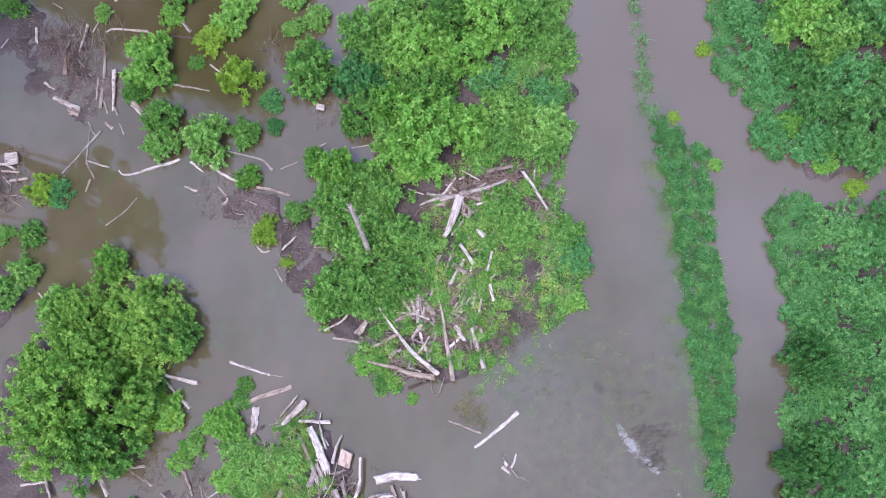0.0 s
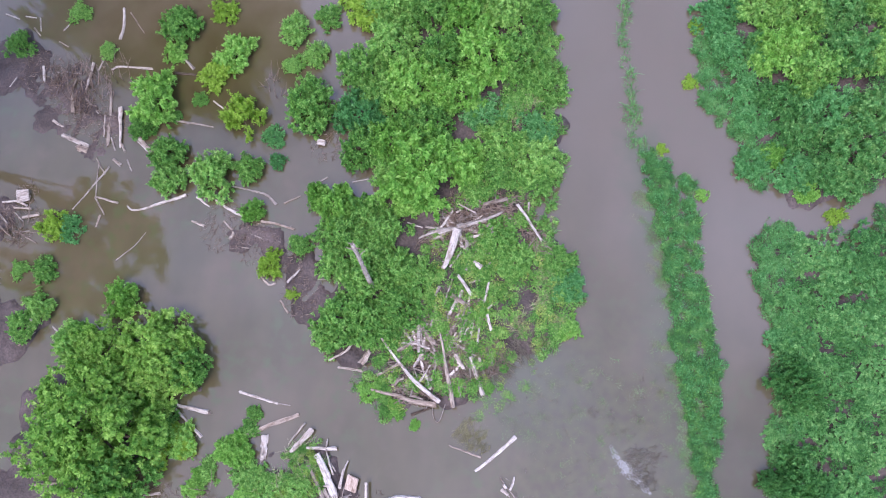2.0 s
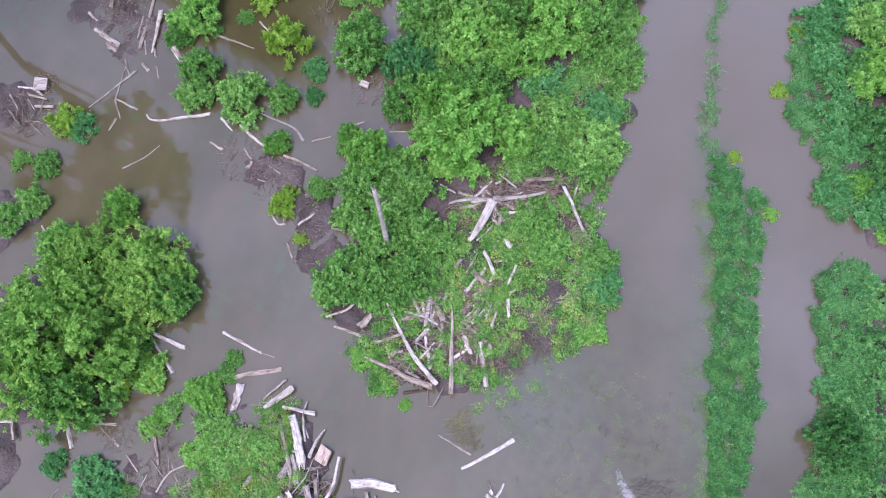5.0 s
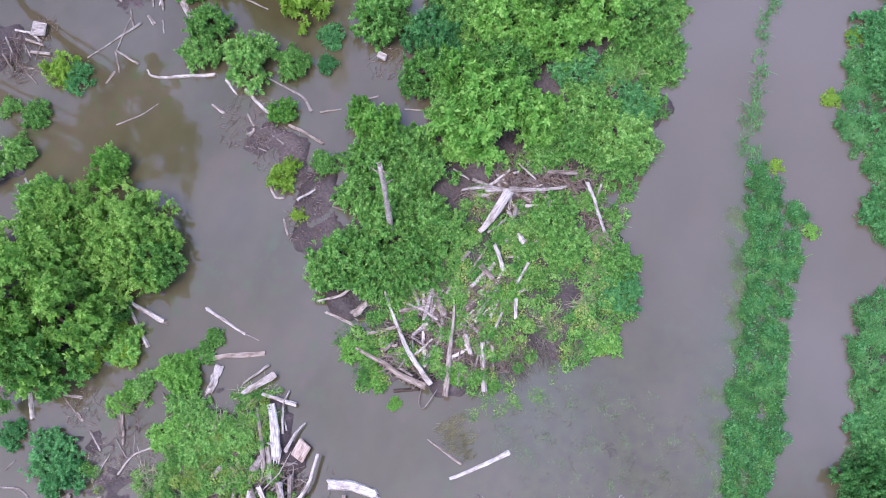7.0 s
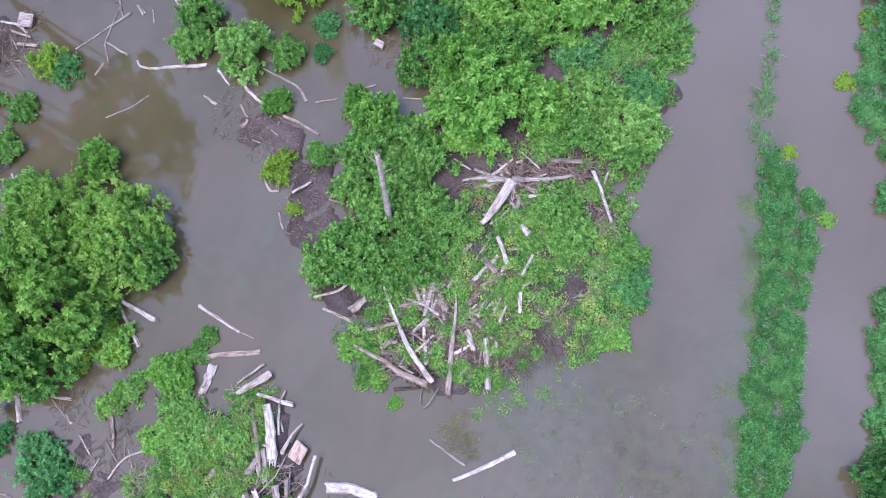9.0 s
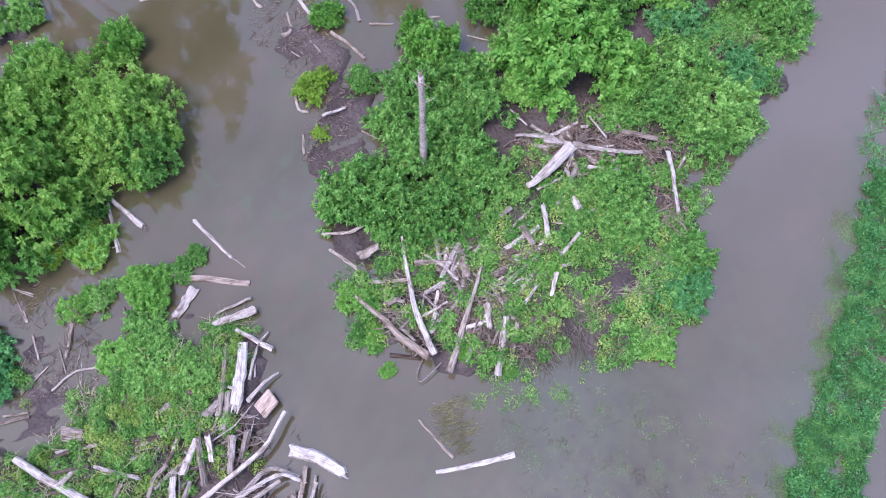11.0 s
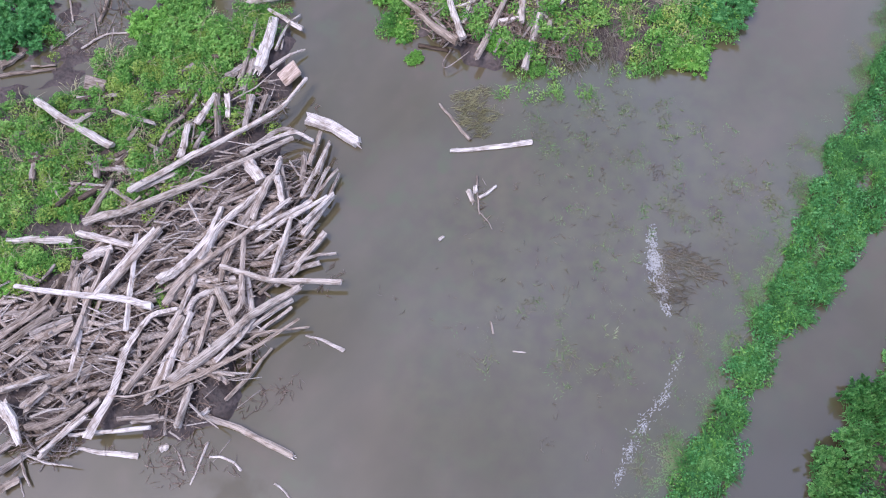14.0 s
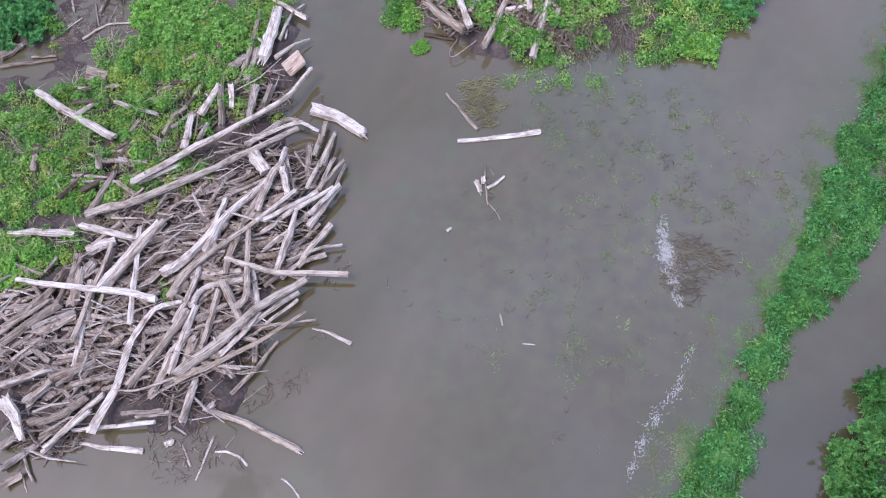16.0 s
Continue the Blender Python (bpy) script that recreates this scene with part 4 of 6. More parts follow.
log("p", 0.32, 0.25, (-5.71, -12.50, 0.72), (-5.11, -13.63, 0.73), (-4.61, -14.70, 0.74))
log("p", 0.24, 0.26, (-5.25, -11.65, 0.68), (-6.22, -12.79, 0.71), (-6.04, -13.63, 0.75))
log("p", 0.29, 0.43, (-3.37, -10.24, 0.64), (-4.09, -12.32, 0.76), (-4.20, -13.59, 0.87), (-4.69, -15.79, 0.99))
log("p", 0.20, 0.17, (-3.37, -10.78, 0.35), (-3.82, -12.13, 0.37), (-3.95, -12.97, 0.40))
log("p", 0.22, 0.18, (-3.24, -11.01, 0.26), (-3.67, -12.71, 0.25))
log("p", 0.20, 0.29, (-4.02, -12.24, 0.47), (-3.89, -13.20, 0.66), (-3.94, -14.30, 0.85))
log("p", 0.13, 0.18, (-2.17, -11.22, 0.32), (-3.37, -12.33, 0.33), (-3.76, -13.20, 0.34))
log("p", 0.11, 0.34, (-2.59, -11.22, 0.57), (-3.10, -12.87, 0.70), (-3.86, -14.60, 0.83), (-4.58, -15.94, 0.96))
log("p", 0.29, 0.24, (-3.47, -13.19, 0.20), (-2.99, -13.75, 0.18))
log("p", 0.13, 0.20, (-2.84, -12.65, 0.14), (-2.80, -13.83, 0.26), (-2.84, -15.12, 0.37))
log("g", 0.06, 0.05, (-2.18, -14.09, 0.01), (-2.42, -15.09, 0.01))
log("p", 0.28, 0.33, (-4.18, -15.43, 0.58), (-3.50, -16.91, 0.58))
log("p", 0.32, 0.30, (-5.98, -13.42, 0.77), (-5.51, -14.72, 0.77), (-4.98, -15.92, 0.76))
log("p", 0.49, 0.43, (-5.14, -14.40, 0.75), (-4.63, -15.49, 0.72))
log("p", 0.21, 0.31, (-6.95, -12.26, 0.68), (-6.56, -13.04, 0.72), (-6.13, -14.43, 0.77))
log("g", 0.38, 0.33, (-7.52, -13.37, 0.47), (-7.31, -12.37, 0.45))
log("g", 0.38, 0.32, (-7.08, -13.92, 0.59), (-6.96, -13.00, 0.54))
log("w", 0.22, 0.18, (-4.23, -17.48, 0.73), (-5.62, -18.66, 0.53), (-6.59, -19.49, 0.34))
log("p", 0.23, 0.25, (-6.54, -17.89, 0.49), (-6.79, -19.22, 0.43), (-6.90, -20.71, 0.36))
log("w", 0.11, 0.26, (-6.24, -19.71, 0.02), (-5.17, -19.15, 0.03), (-4.14, -18.52, 0.05))
log("w", 0.74, 0.26, (-9.15, -20.15, 0.97), (-8.54, -20.27, 0.79), (-7.72, -20.75, 0.61))
log("g", 0.34, 0.30, (-6.91, -18.32, 0.58), (-7.31, -19.51, 0.54), (-8.05, -20.24, 0.50))
log("g", 0.34, 0.23, (-6.83, -19.20, 0.22), (-7.44, -20.48, 0.17))
log("g", 0.39, 0.32, (-8.32, -21.50, 0.24), (-8.09, -20.54, 0.26))
log("g", 0.38, 0.29, (-7.78, -21.98, 0.23), (-7.37, -20.69, 0.20))
log("p", 0.38, 0.27, (-7.34, -22.37, 0.23), (-7.04, -21.71, 0.19))
log("p", 0.13, 0.09, (-7.57, -21.18, 0.14), (-7.04, -21.45, 0.13), (-6.55, -21.64, 0.12))
log("g", 0.09, 0.07, (-7.16, -21.71, 0.02), (-6.50, -22.04, 0.01))
log("g", 0.13, 0.11, (-3.73, -17.35, 0.43), (-4.04, -16.99, 0.47), (-4.47, -16.37, 0.51))
log("p", 0.28, 0.24, (-3.68, -17.88, 0.05), (-3.51, -17.60, 0.04))
log("w", 0.21, 0.30, (-3.06, -16.05, 0.42), (-2.53, -15.84, 0.30), (-1.45, -15.52, 0.18), (0.36, -15.17, 0.05))
log("w", 0.10, 0.12, (-2.04, -17.00, 0.02), (-1.68, -16.73, 0.02), (-1.19, -16.61, 0.02), (-0.78, -16.65, 0.02))
log("p", 0.15, 0.08, (-2.45, -16.64, 0.03), (-2.17, -17.39, 0.02), (-1.93, -18.12, 0.01))
log("p", 0.08, 0.13, (-3.14, -17.52, 0.01), (-2.38, -17.88, 0.02))
log("g", 0.06, 0.05, (-1.86, -16.07, 0.01), (-1.81, -17.02, 0.01))
log("p", 0.08, 0.10, (0.45, -16.28, 0.01), (0.90, -16.25, 0.02), (1.41, -16.39, 0.02))
log("p", 0.26, 0.22, (-3.13, -16.14, 0.46), (-3.07, -15.74, 0.45))
log("p", 0.09, 0.07, (-3.71, -17.18, 0.38), (-3.29, -17.16, 0.05))
log("g", 0.22, 0.18, (-4.98, -17.74, 0.55), (-4.10, -16.91, 0.54))
log("g", 0.30, 0.25, (-7.08, -19.99, 0.05), (-7.99, -20.10, 0.31))
log("p", 0.09, 0.20, (-2.16, -11.50, 0.02), (-1.48, -11.25, 0.02), (-0.63, -11.10, 0.03))
log("p", 0.10, 0.09, (3.10, -7.01, 0.02), (3.46, -7.33, 0.02))
log("p", 0.08, 0.07, (4.41, -7.45, 0.01), (4.81, -7.21, 0.01))
log("w", 0.58, 0.50, (-8.17, -4.40, 0.10), (-6.99, -4.08, 0.09), (-5.73, -4.08, 0.09))
log("w", 0.19, 0.28, (-2.43, -2.16, 0.03), (-1.24, -1.17, 0.04), (0.01, 0.03, 0.05))
log("p", 0.10, 0.17, (-4.15, -0.67, 0.02), (-3.19, -0.98, 0.02), (-2.09, -1.30, 0.03))
log("p", 0.20, 0.13, (-0.47, -5.53, 0.04), (-0.43, -5.31, 0.02))
log("g", 0.23, 0.20, (-6.27, -16.20, 0.47), (-6.98, -16.97, 0.45))
log("g", 0.26, 0.22, (-7.22, -16.11, 0.48), (-6.89, -15.20, 0.46))
log("g", 0.30, 0.26, (-8.60, -19.44, 0.44), (-7.91, -18.68, 0.43))
log("g", 0.23, 0.19, (-7.81, -19.36, 0.41), (-7.28, -18.75, 0.37))
log("g", 0.24, 0.20, (-10.09, -18.96, 0.42), (-9.09, -18.75, 0.41))
log("g", 0.23, 0.19, (-8.14, -11.51, 0.41), (-9.18, -11.07, 0.40))
log("g", 0.25, 0.21, (-8.15, -8.89, 0.42), (-8.29, -8.07, 0.41))
log("g", 0.26, 0.22, (-6.30, -10.69, 0.23), (-5.97, -9.80, 0.08))
log("g", 0.28, 0.23, (-4.95, -13.94, 0.48), (-4.91, -13.09, 0.42))
log("w", 0.54, 0.67, (-12.35, -1.61, 0.57), (-11.63, -2.81, 0.72), (-11.01, -4.04, 0.87))
log("g", 0.21, 0.28, (-12.89, -2.17, 0.61), (-12.17, -3.35, 0.62), (-11.45, -4.66, 0.64))
log("p", 0.26, 0.22, (-11.57, -4.71, 0.54), (-12.23, -3.21, 0.52))
log("p", 0.10, 0.18, (-11.83, -0.63, 0.14), (-11.78, -1.51, 0.37), (-11.21, -2.77, 0.60))
log("p", 0.13, 0.11, (-11.86, -1.65, 0.13), (-11.11, -2.60, 0.48))
log("p", 0.18, 0.23, (-13.12, -1.25, 0.25), (-11.20, -1.21, 0.27))
log("p", 0.32, 0.42, (-14.07, -1.56, 0.30), (-12.82, -0.10, 0.34))
log("p", 0.11, 0.16, (-14.33, -1.05, 0.13), (-13.38, 0.29, 0.15))
log("p", 0.25, 0.08, (-10.73, -3.61, 0.63), (-10.63, -2.58, 0.44), (-10.39, -1.92, 0.26))
log("p", 0.33, 0.30, (-17.31, -0.71, 0.10), (-15.70, 0.05, 0.08), (-13.86, 0.80, 0.05))
log("p", 0.44, 0.55, (-15.91, -2.08, 0.13), (-15.93, -0.58, 0.10))
log("p", 0.22, 0.14, (-17.86, 2.10, 0.04), (-16.44, 1.72, 0.03), (-15.29, 1.45, 0.02))
log("g", 0.08, 0.07, (-15.31, 1.45, 0.01), (-14.45, 1.36, 0.01))
log("p", 0.18, 0.26, (-21.99, 0.84, 0.07), (-21.03, -0.05, 0.06), (-20.05, -0.87, 0.05))
log("p", 0.29, 0.38, (-21.99, 1.08, 0.09), (-19.74, 0.67, 0.07))
log("p", 0.25, 0.17, (-20.01, -4.40, 0.04), (-19.53, -5.24, 0.06), (-19.15, -5.99, 0.07))
log("p", 0.14, 0.11, (-18.80, -7.46, 0.07), (-18.57, -6.62, 0.06), (-18.32, -6.19, 0.05), (-17.36, -5.39, 0.03))
log("p", 0.14, 0.12, (-19.99, -9.43, 0.07), (-19.10, -8.73, 0.07))
log("g", 0.08, 0.07, (-20.00, -8.21, 0.06), (-19.81, -7.14, 0.06))
log("p", 0.11, 0.10, (-22.29, -5.24, 0.02), (-21.75, -5.59, 0.02))
log("p", 0.11, 0.10, (-21.19, -5.93, 0.04), (-20.19, -6.66, 0.07))
log("g", 0.16, 0.14, (-15.63, -6.45, 0.28), (-15.67, -5.39, 0.14))
log("g", 0.08, 0.07, (-19.70, -5.81, 0.05), (-18.72, -6.55, 0.06))
log("g", 0.08, 0.07, (-18.88, -5.23, 0.01), (-18.38, -6.37, 0.01))
log("p", 0.12, 0.10, (-23.44, -4.66, 0.02), (-22.35, -4.41, 0.02))
log("g", 0.08, 0.07, (-18.48, -5.77, 0.01), (-17.55, -6.97, 0.01))
log("g", 0.08, 0.07, (-18.27, -2.85, 0.06), (-17.49, -3.54, 0.06))
log("p", 0.20, 0.44, (-9.21, 2.54, 0.43), (-7.62, 2.23, 0.58), (-6.27, 1.87, 0.73), (-4.96, 1.74, 0.88))
log("p", 0.17, 0.42, (-8.69, 5.76, 1.00), (-7.30, 4.08, 1.02), (-6.24, 2.97, 1.05), (-4.78, 1.91, 1.07))
log("p", 0.12, 0.37, (-4.96, 6.20, 1.03), (-4.60, 4.64, 0.86), (-3.95, 1.64, 0.69))
log("p", 0.28, 0.33, (-2.95, 4.78, 0.90), (-2.13, 2.53, 0.41))
log("p", 0.23, 0.20, (-2.44, 4.76, 0.79), (-2.09, 3.68, 0.26))
log("p", 0.31, 0.24, (-3.93, 4.89, 0.92), (-3.35, 4.04, 0.89))
log("g", 0.14, 0.12, (-4.01, 4.57, 0.76), (-3.86, 3.50, 0.76))
log("p", 0.19, 0.27, (-12.08, 4.31, 0.36), (-11.00, 4.91, 0.56), (-10.42, 5.68, 0.76))
log("p", 0.55, 0.47, (-9.96, 4.14, 0.77), (-9.41, 4.93, 0.84))
log("p", 0.18, 0.21, (-11.54, 3.91, 0.03), (-9.76, 3.71, 0.04))
log("g", 0.13, 0.11, (-10.74, 4.23, 0.17), (-9.69, 4.02, 0.04))
log("p", 0.20, 0.17, (-8.92, 3.41, 0.37), (-7.43, 4.22, 0.86))
log("p", 0.13, 0.20, (-7.57, 5.53, 0.85), (-6.61, 5.49, 0.86), (-5.57, 5.23, 0.88))
log("g", 0.33, 0.25, (-7.63, 5.07, 0.83), (-6.11, 5.86, 0.80))
log("g", 0.15, 0.13, (-7.95, 5.43, 0.86), (-7.51, 6.39, 0.89))
log("g", 0.21, 0.18, (-7.33, 6.26, 0.90), (-6.62, 7.59, 0.92))
log("g", 0.22, 0.19, (-7.91, 2.60, 0.35), (-6.39, 3.13, 0.78))
log("g", 0.18, 0.15, (-9.03, 5.21, 0.73), (-8.06, 6.18, 0.77))
log("g", 0.35, 0.42, (-5.87, 6.17, 0.96), (-5.30, 5.53, 0.96))
log("g", 0.30, 0.26, (-7.82, 2.78, 0.63), (-7.50, 3.23, 0.81))
log("g", 0.40, 0.32, (-4.31, 8.68, 1.00), (-3.47, 8.20, 0.97))
log("b", 0.20, 0.17, (-4.18, 7.36, 0.83), (-3.57, 8.13, 0.82))
log("b", 0.37, 0.20, (-4.08, 6.34, 0.85), (-3.60, 7.25, 0.83))
log("g", 0.15, 0.12, (-3.97, 5.90, 0.76), (-3.45, 6.39, 0.76))
log("p", 0.22, 0.27, (-3.95, 9.95, 1.02), (-3.04, 8.75, 1.04))
log("p", 0.19, 0.22, (-1.97, 9.60, 0.91), (-2.22, 8.33, 0.88))
log("p", 0.21, 0.18, (-2.01, 7.49, 0.97), (-1.74, 6.51, 0.92))
log("p", 0.19, 0.16, (-2.50, 6.65, 0.75), (-2.57, 5.70, 0.86))
log("p", 0.32, 0.42, (-2.98, 10.90, 0.97), (-2.52, 10.54, 1.01))
log("g", 0.20, 0.15, (-3.28, 11.15, 0.84), (-2.70, 11.79, 0.82))
log("p", 0.09, 0.08, (-0.65, 4.70, 0.12), (-0.25, 4.46, 0.07))
log("g", 0.18, 0.34, (-6.60, 12.41, 1.01), (-5.58, 12.88, 1.04), (-4.48, 13.05, 1.07))
log("g", 0.31, 0.18, (-5.40, 12.82, 1.05), (-3.09, 13.50, 1.03), (-1.26, 14.29, 1.01))
log("g", 0.21, 0.18, (-6.25, 13.18, 0.93), (-5.36, 13.12, 0.92))
log("p", 0.13, 0.11, (-7.47, 13.48, 0.90), (-6.43, 13.14, 0.89))
log("w", 0.28, 0.61, (-4.97, 10.41, 1.14), (-4.59, 11.25, 1.20), (-4.15, 13.02, 1.26))
log("g", 0.15, 0.13, (-4.55, 10.53, 0.91), (-3.85, 11.57, 0.90))
log("p", 0.10, 0.15, (-4.18, 14.80, 0.98), (-2.98, 14.20, 1.00))
log("g", 0.30, 0.27, (-2.49, 14.80, 0.96), (-0.95, 15.22, 0.95))
log("p", 0.42, 0.32, (-2.17, 13.42, 0.91), (-1.69, 12.85, 0.82))
log("p", 0.29, 0.24, (-0.32, 14.84, 1.05), (0.30, 14.02, 0.94), (1.32, 12.48, 0.84))
log("p", 0.15, 0.12, (0.44, 15.10, 0.70), (0.46, 14.42, 0.27))
log("g", 0.14, 0.10, (0.93, 12.80, 0.72), (0.33, 11.81, 0.84))
log("b", 0.31, 0.36, (-6.79, 10.08, 0.88), (-6.68, 8.84, 0.90))
log("g", 0.07, 0.06, (-5.30, 1.67, 0.14), (-5.16, 0.94, 0.25), (-4.81, 0.73, 0.36), (-4.45, 1.84, 0.47))
log("b", 0.19, 0.16, (-6.62, 1.09, 0.03), (-5.40, 1.59, 0.07))
log("g", 0.17, 0.15, (-6.11, 5.60, 0.77), (-5.09, 4.76, 0.77))
log("g", 0.14, 0.12, (-3.05, 4.61, 0.76), (-2.92, 3.54, 0.75))
log("g", 0.17, 0.15, (-6.57, 3.94, 0.77), (-5.72, 3.75, 0.77))
log("g", 0.17, 0.15, (-5.50, 3.01, 0.77), (-5.19, 3.80, 0.76))
log("g", 0.20, 0.17, (-7.98, 3.21, 0.69), (-7.13, 3.28, 0.77))
log("g", 0.20, 0.17, (-5.79, 6.85, 0.84), (-6.26, 6.26, 0.81))
log("g", 0.21, 0.17, (-6.17, 8.33, 0.84), (-6.57, 7.61, 0.83))
log("g", 0.23, 0.19, (-5.19, 9.26, 0.85), (-5.38, 8.67, 0.83))
log("g", 0.17, 0.15, (-6.70, 2.24, 0.71), (-5.85, 2.06, 0.73))
log("g", 0.09, 0.08, (-1.84, 4.90, 0.12), (-1.20, 4.31, 0.11))
log("g", 0.17, 0.14, (-3.62, 2.93, 0.77), (-3.52, 2.35, 0.57))
log("p", 0.11, 0.29, (-27.13, 14.43, 0.02), (-26.56, 14.11, 0.03), (-24.84, 14.63, 0.04), (-23.01, 15.30, 0.05))
log("p", 0.17, 0.24, (-22.43, 13.46, 0.03), (-21.50, 13.15, 0.04))
log("p", 0.25, 0.11, (-22.23, 15.18, 0.04), (-21.28, 14.50, 0.02))
log("p", 0.14, 0.24, (-20.94, 15.01, 0.02), (-19.76, 14.27, 0.03), (-18.66, 13.86, 0.04))
log("p", 0.24, 0.20, (-17.58, 13.55, 0.04), (-16.38, 13.35, 0.04), (-15.24, 13.03, 0.04))
log("p", 0.14, 0.31, (-20.18, 13.52, 0.02), (-19.42, 12.75, 0.05), (-19.60, 12.26, 0.08))
log("g", 0.10, 0.21, (-19.94, 16.03, 0.02), (-17.56, 15.49, 0.03), (-16.61, 14.77, 0.04))
log("p", 0.17, 0.10, (-16.11, 14.85, 0.03), (-14.99, 15.42, 0.02))
log("p", 0.17, 0.13, (-14.34, 16.15, 0.03), (-13.21, 16.79, 0.02))
log("p", 0.10, 0.08, (-11.51, 16.47, 0.02), (-10.42, 16.72, 0.01))
log("p", 0.17, 0.13, (-17.34, 9.89, 0.03), (-16.65, 9.21, 0.03), (-16.15, 9.32, 0.02))
log("p", 0.20, 0.13, (-15.26, 9.30, 0.48), (-14.50, 10.21, 0.46))
log("p", 0.16, 0.14, (-15.72, 8.15, 0.03), (-15.13, 7.33, 0.02))
log("p", 0.16, 0.10, (-13.33, 9.66, 0.06), (-12.46, 9.67, 0.02))
log("g", 0.19, 0.11, (-28.81, 17.27, 0.03), (-29.76, 15.89, 0.03), (-31.05, 14.09, 0.02))
log("g", 0.07, 0.15, (-29.66, 17.64, 0.01), (-29.60, 16.34, 0.02), (-29.51, 14.92, 0.03))
log("g", 0.18, 0.11, (-29.53, 14.98, 0.03), (-28.69, 13.78, 0.02))
log("p", 0.15, 0.18, (-29.41, 15.03, 0.03), (-27.80, 14.61, 0.03))
log("p", 0.22, 0.11, (-28.97, 13.71, 0.04), (-29.17, 12.86, 0.02))
log("g", 0.11, 0.07, (-27.40, 10.58, 0.02), (-26.29, 11.56, 0.02), (-25.56, 12.57, 0.01))
log("p", 0.15, 0.19, (-36.05, 14.43, 0.28), (-35.07, 14.54, 0.22), (-34.30, 14.26, 0.16))
log("p", 0.19, 0.16, (-35.23, 14.08, 0.16), (-33.94, 14.06, 0.15))
log("p", 0.23, 0.19, (-34.48, 13.40, 0.17), (-33.29, 13.63, 0.16))
log("g", 0.19, 0.11, (-34.99, 12.50, 0.03), (-33.25, 11.64, 0.02))
log("p", 0.11, 0.10, (-35.55, 14.05, 0.02), (-34.48, 13.15, 0.02))
log("g", 0.11, 0.10, (-35.06, 12.30, 0.02), (-33.84, 12.50, 0.02))
log("p", 0.33, 0.15, (-27.00, 19.46, 0.06), (-25.82, 18.33, 0.03))
log("p", 0.26, 0.22, (-28.18, 18.98, 0.05), (-27.87, 18.43, 0.04))
log("p", 0.18, 0.16, (-28.62, 17.78, 0.03), (-27.97, 17.44, 0.03))
log("g", 0.11, 0.09, (-27.61, 17.80, 0.02), (-27.16, 16.96, 0.02))
log("p", 0.23, 0.32, (-25.21, -5.17, 0.04), (-24.43, -6.35, 0.06))
log("p", 0.10, 0.08, (-23.42, -4.68, 0.02), (-22.29, -4.50, 0.01))
log("p", 0.10, 0.08, (-23.37, -4.73, 0.02), (-21.78, -5.64, 0.01))
log("p", 0.09, 0.08, (-19.91, -8.27, 0.07), (-19.63, -6.69, 0.06))
log("g", 0.16, 0.13, (-24.52, -10.07, 0.03), (-23.49, -9.80, 0.02), (-22.80, -10.04, 0.02))
log("g", 0.10, 0.08, (-24.64, -9.22, 0.02), (-24.36, -8.58, 0.01))
log("g", 0.19, 0.16, (-35.84, 12.64, 0.53), (-35.04, 11.98, 0.13))
log("g", 0.15, 0.13, (-36.23, 13.74, 0.52), (-35.26, 12.83, 0.51))
log("p", 0.10, 0.09, (-18.69, 11.67, 0.16), (-18.18, 11.65, 0.06))
log("g", 0.10, 0.09, (-18.19, 12.63, 0.16), (-17.36, 12.32, 0.15))
log("p", 0.17, 0.25, (-29.48, 29.53, 0.03), (-29.27, 28.17, 0.04), (-29.42, 27.01, 0.04))
log("g", 0.13, 0.08, (-28.93, 29.18, 0.02), (-27.64, 27.50, 0.01))
log("p", 0.17, 0.21, (-29.71, 24.61, 0.03), (-29.07, 24.83, 0.03), (-26.64, 24.68, 0.04))
log("g", 0.20, 0.29, (-24.94, 26.09, 0.04), (-23.60, 24.70, 0.05))
log("b", 0.20, 0.17, (-24.96, 24.40, 0.04), (-23.35, 24.25, 0.03))
log("g", 0.20, 0.08, (-24.40, 20.76, 0.04), (-23.18, 20.58, 0.02), (-21.67, 20.33, 0.01))
log("p", 0.40, 0.16, (-27.08, 19.43, 0.07), (-25.87, 18.21, 0.03))
log("p", 0.45, 0.16, (-28.54, 21.62, 0.26), (-28.17, 18.61, 0.15))
log("g", 0.16, 0.33, (-29.65, 23.45, 0.03), (-29.34, 22.06, 0.04), (-29.15, 18.82, 0.06))
log("g", 0.20, 0.17, (-29.69, 21.09, 0.04), (-29.53, 19.46, 0.03))
log("g", 0.16, 0.14, (-29.00, 19.43, 0.03), (-28.57, 18.45, 0.02))
log("p", 0.25, 0.12, (-33.47, 20.62, 0.08), (-32.53, 20.07, 0.06))
log("g", 0.33, 0.37, (-32.59, 19.55, 0.06), (-30.51, 18.70, 0.06))
log("p", 0.49, 0.42, (-31.29, 18.62, 0.09), (-30.53, 18.36, 0.07))
log("p", 0.25, 0.13, (-31.03, 25.08, 0.18), (-31.20, 23.71, 0.18), (-31.33, 22.97, 0.18))
log("g", 0.17, 0.38, (-32.20, 23.91, 0.07), (-32.34, 22.85, 0.09), (-32.01, 21.22, 0.11))
log("p", 0.21, 0.18, (-34.79, 24.77, 0.20), (-34.59, 23.62, 0.07))
log("p", 0.13, 0.11, (-36.50, 23.77, 0.46), (-36.92, 23.03, 0.45))
log("p", 0.13, 0.11, (-33.79, 27.68, 0.02), (-33.45, 28.18, 0.02))
log("p", 0.13, 0.11, (-35.76, 28.70, 0.02), (-35.53, 27.62, 0.02))
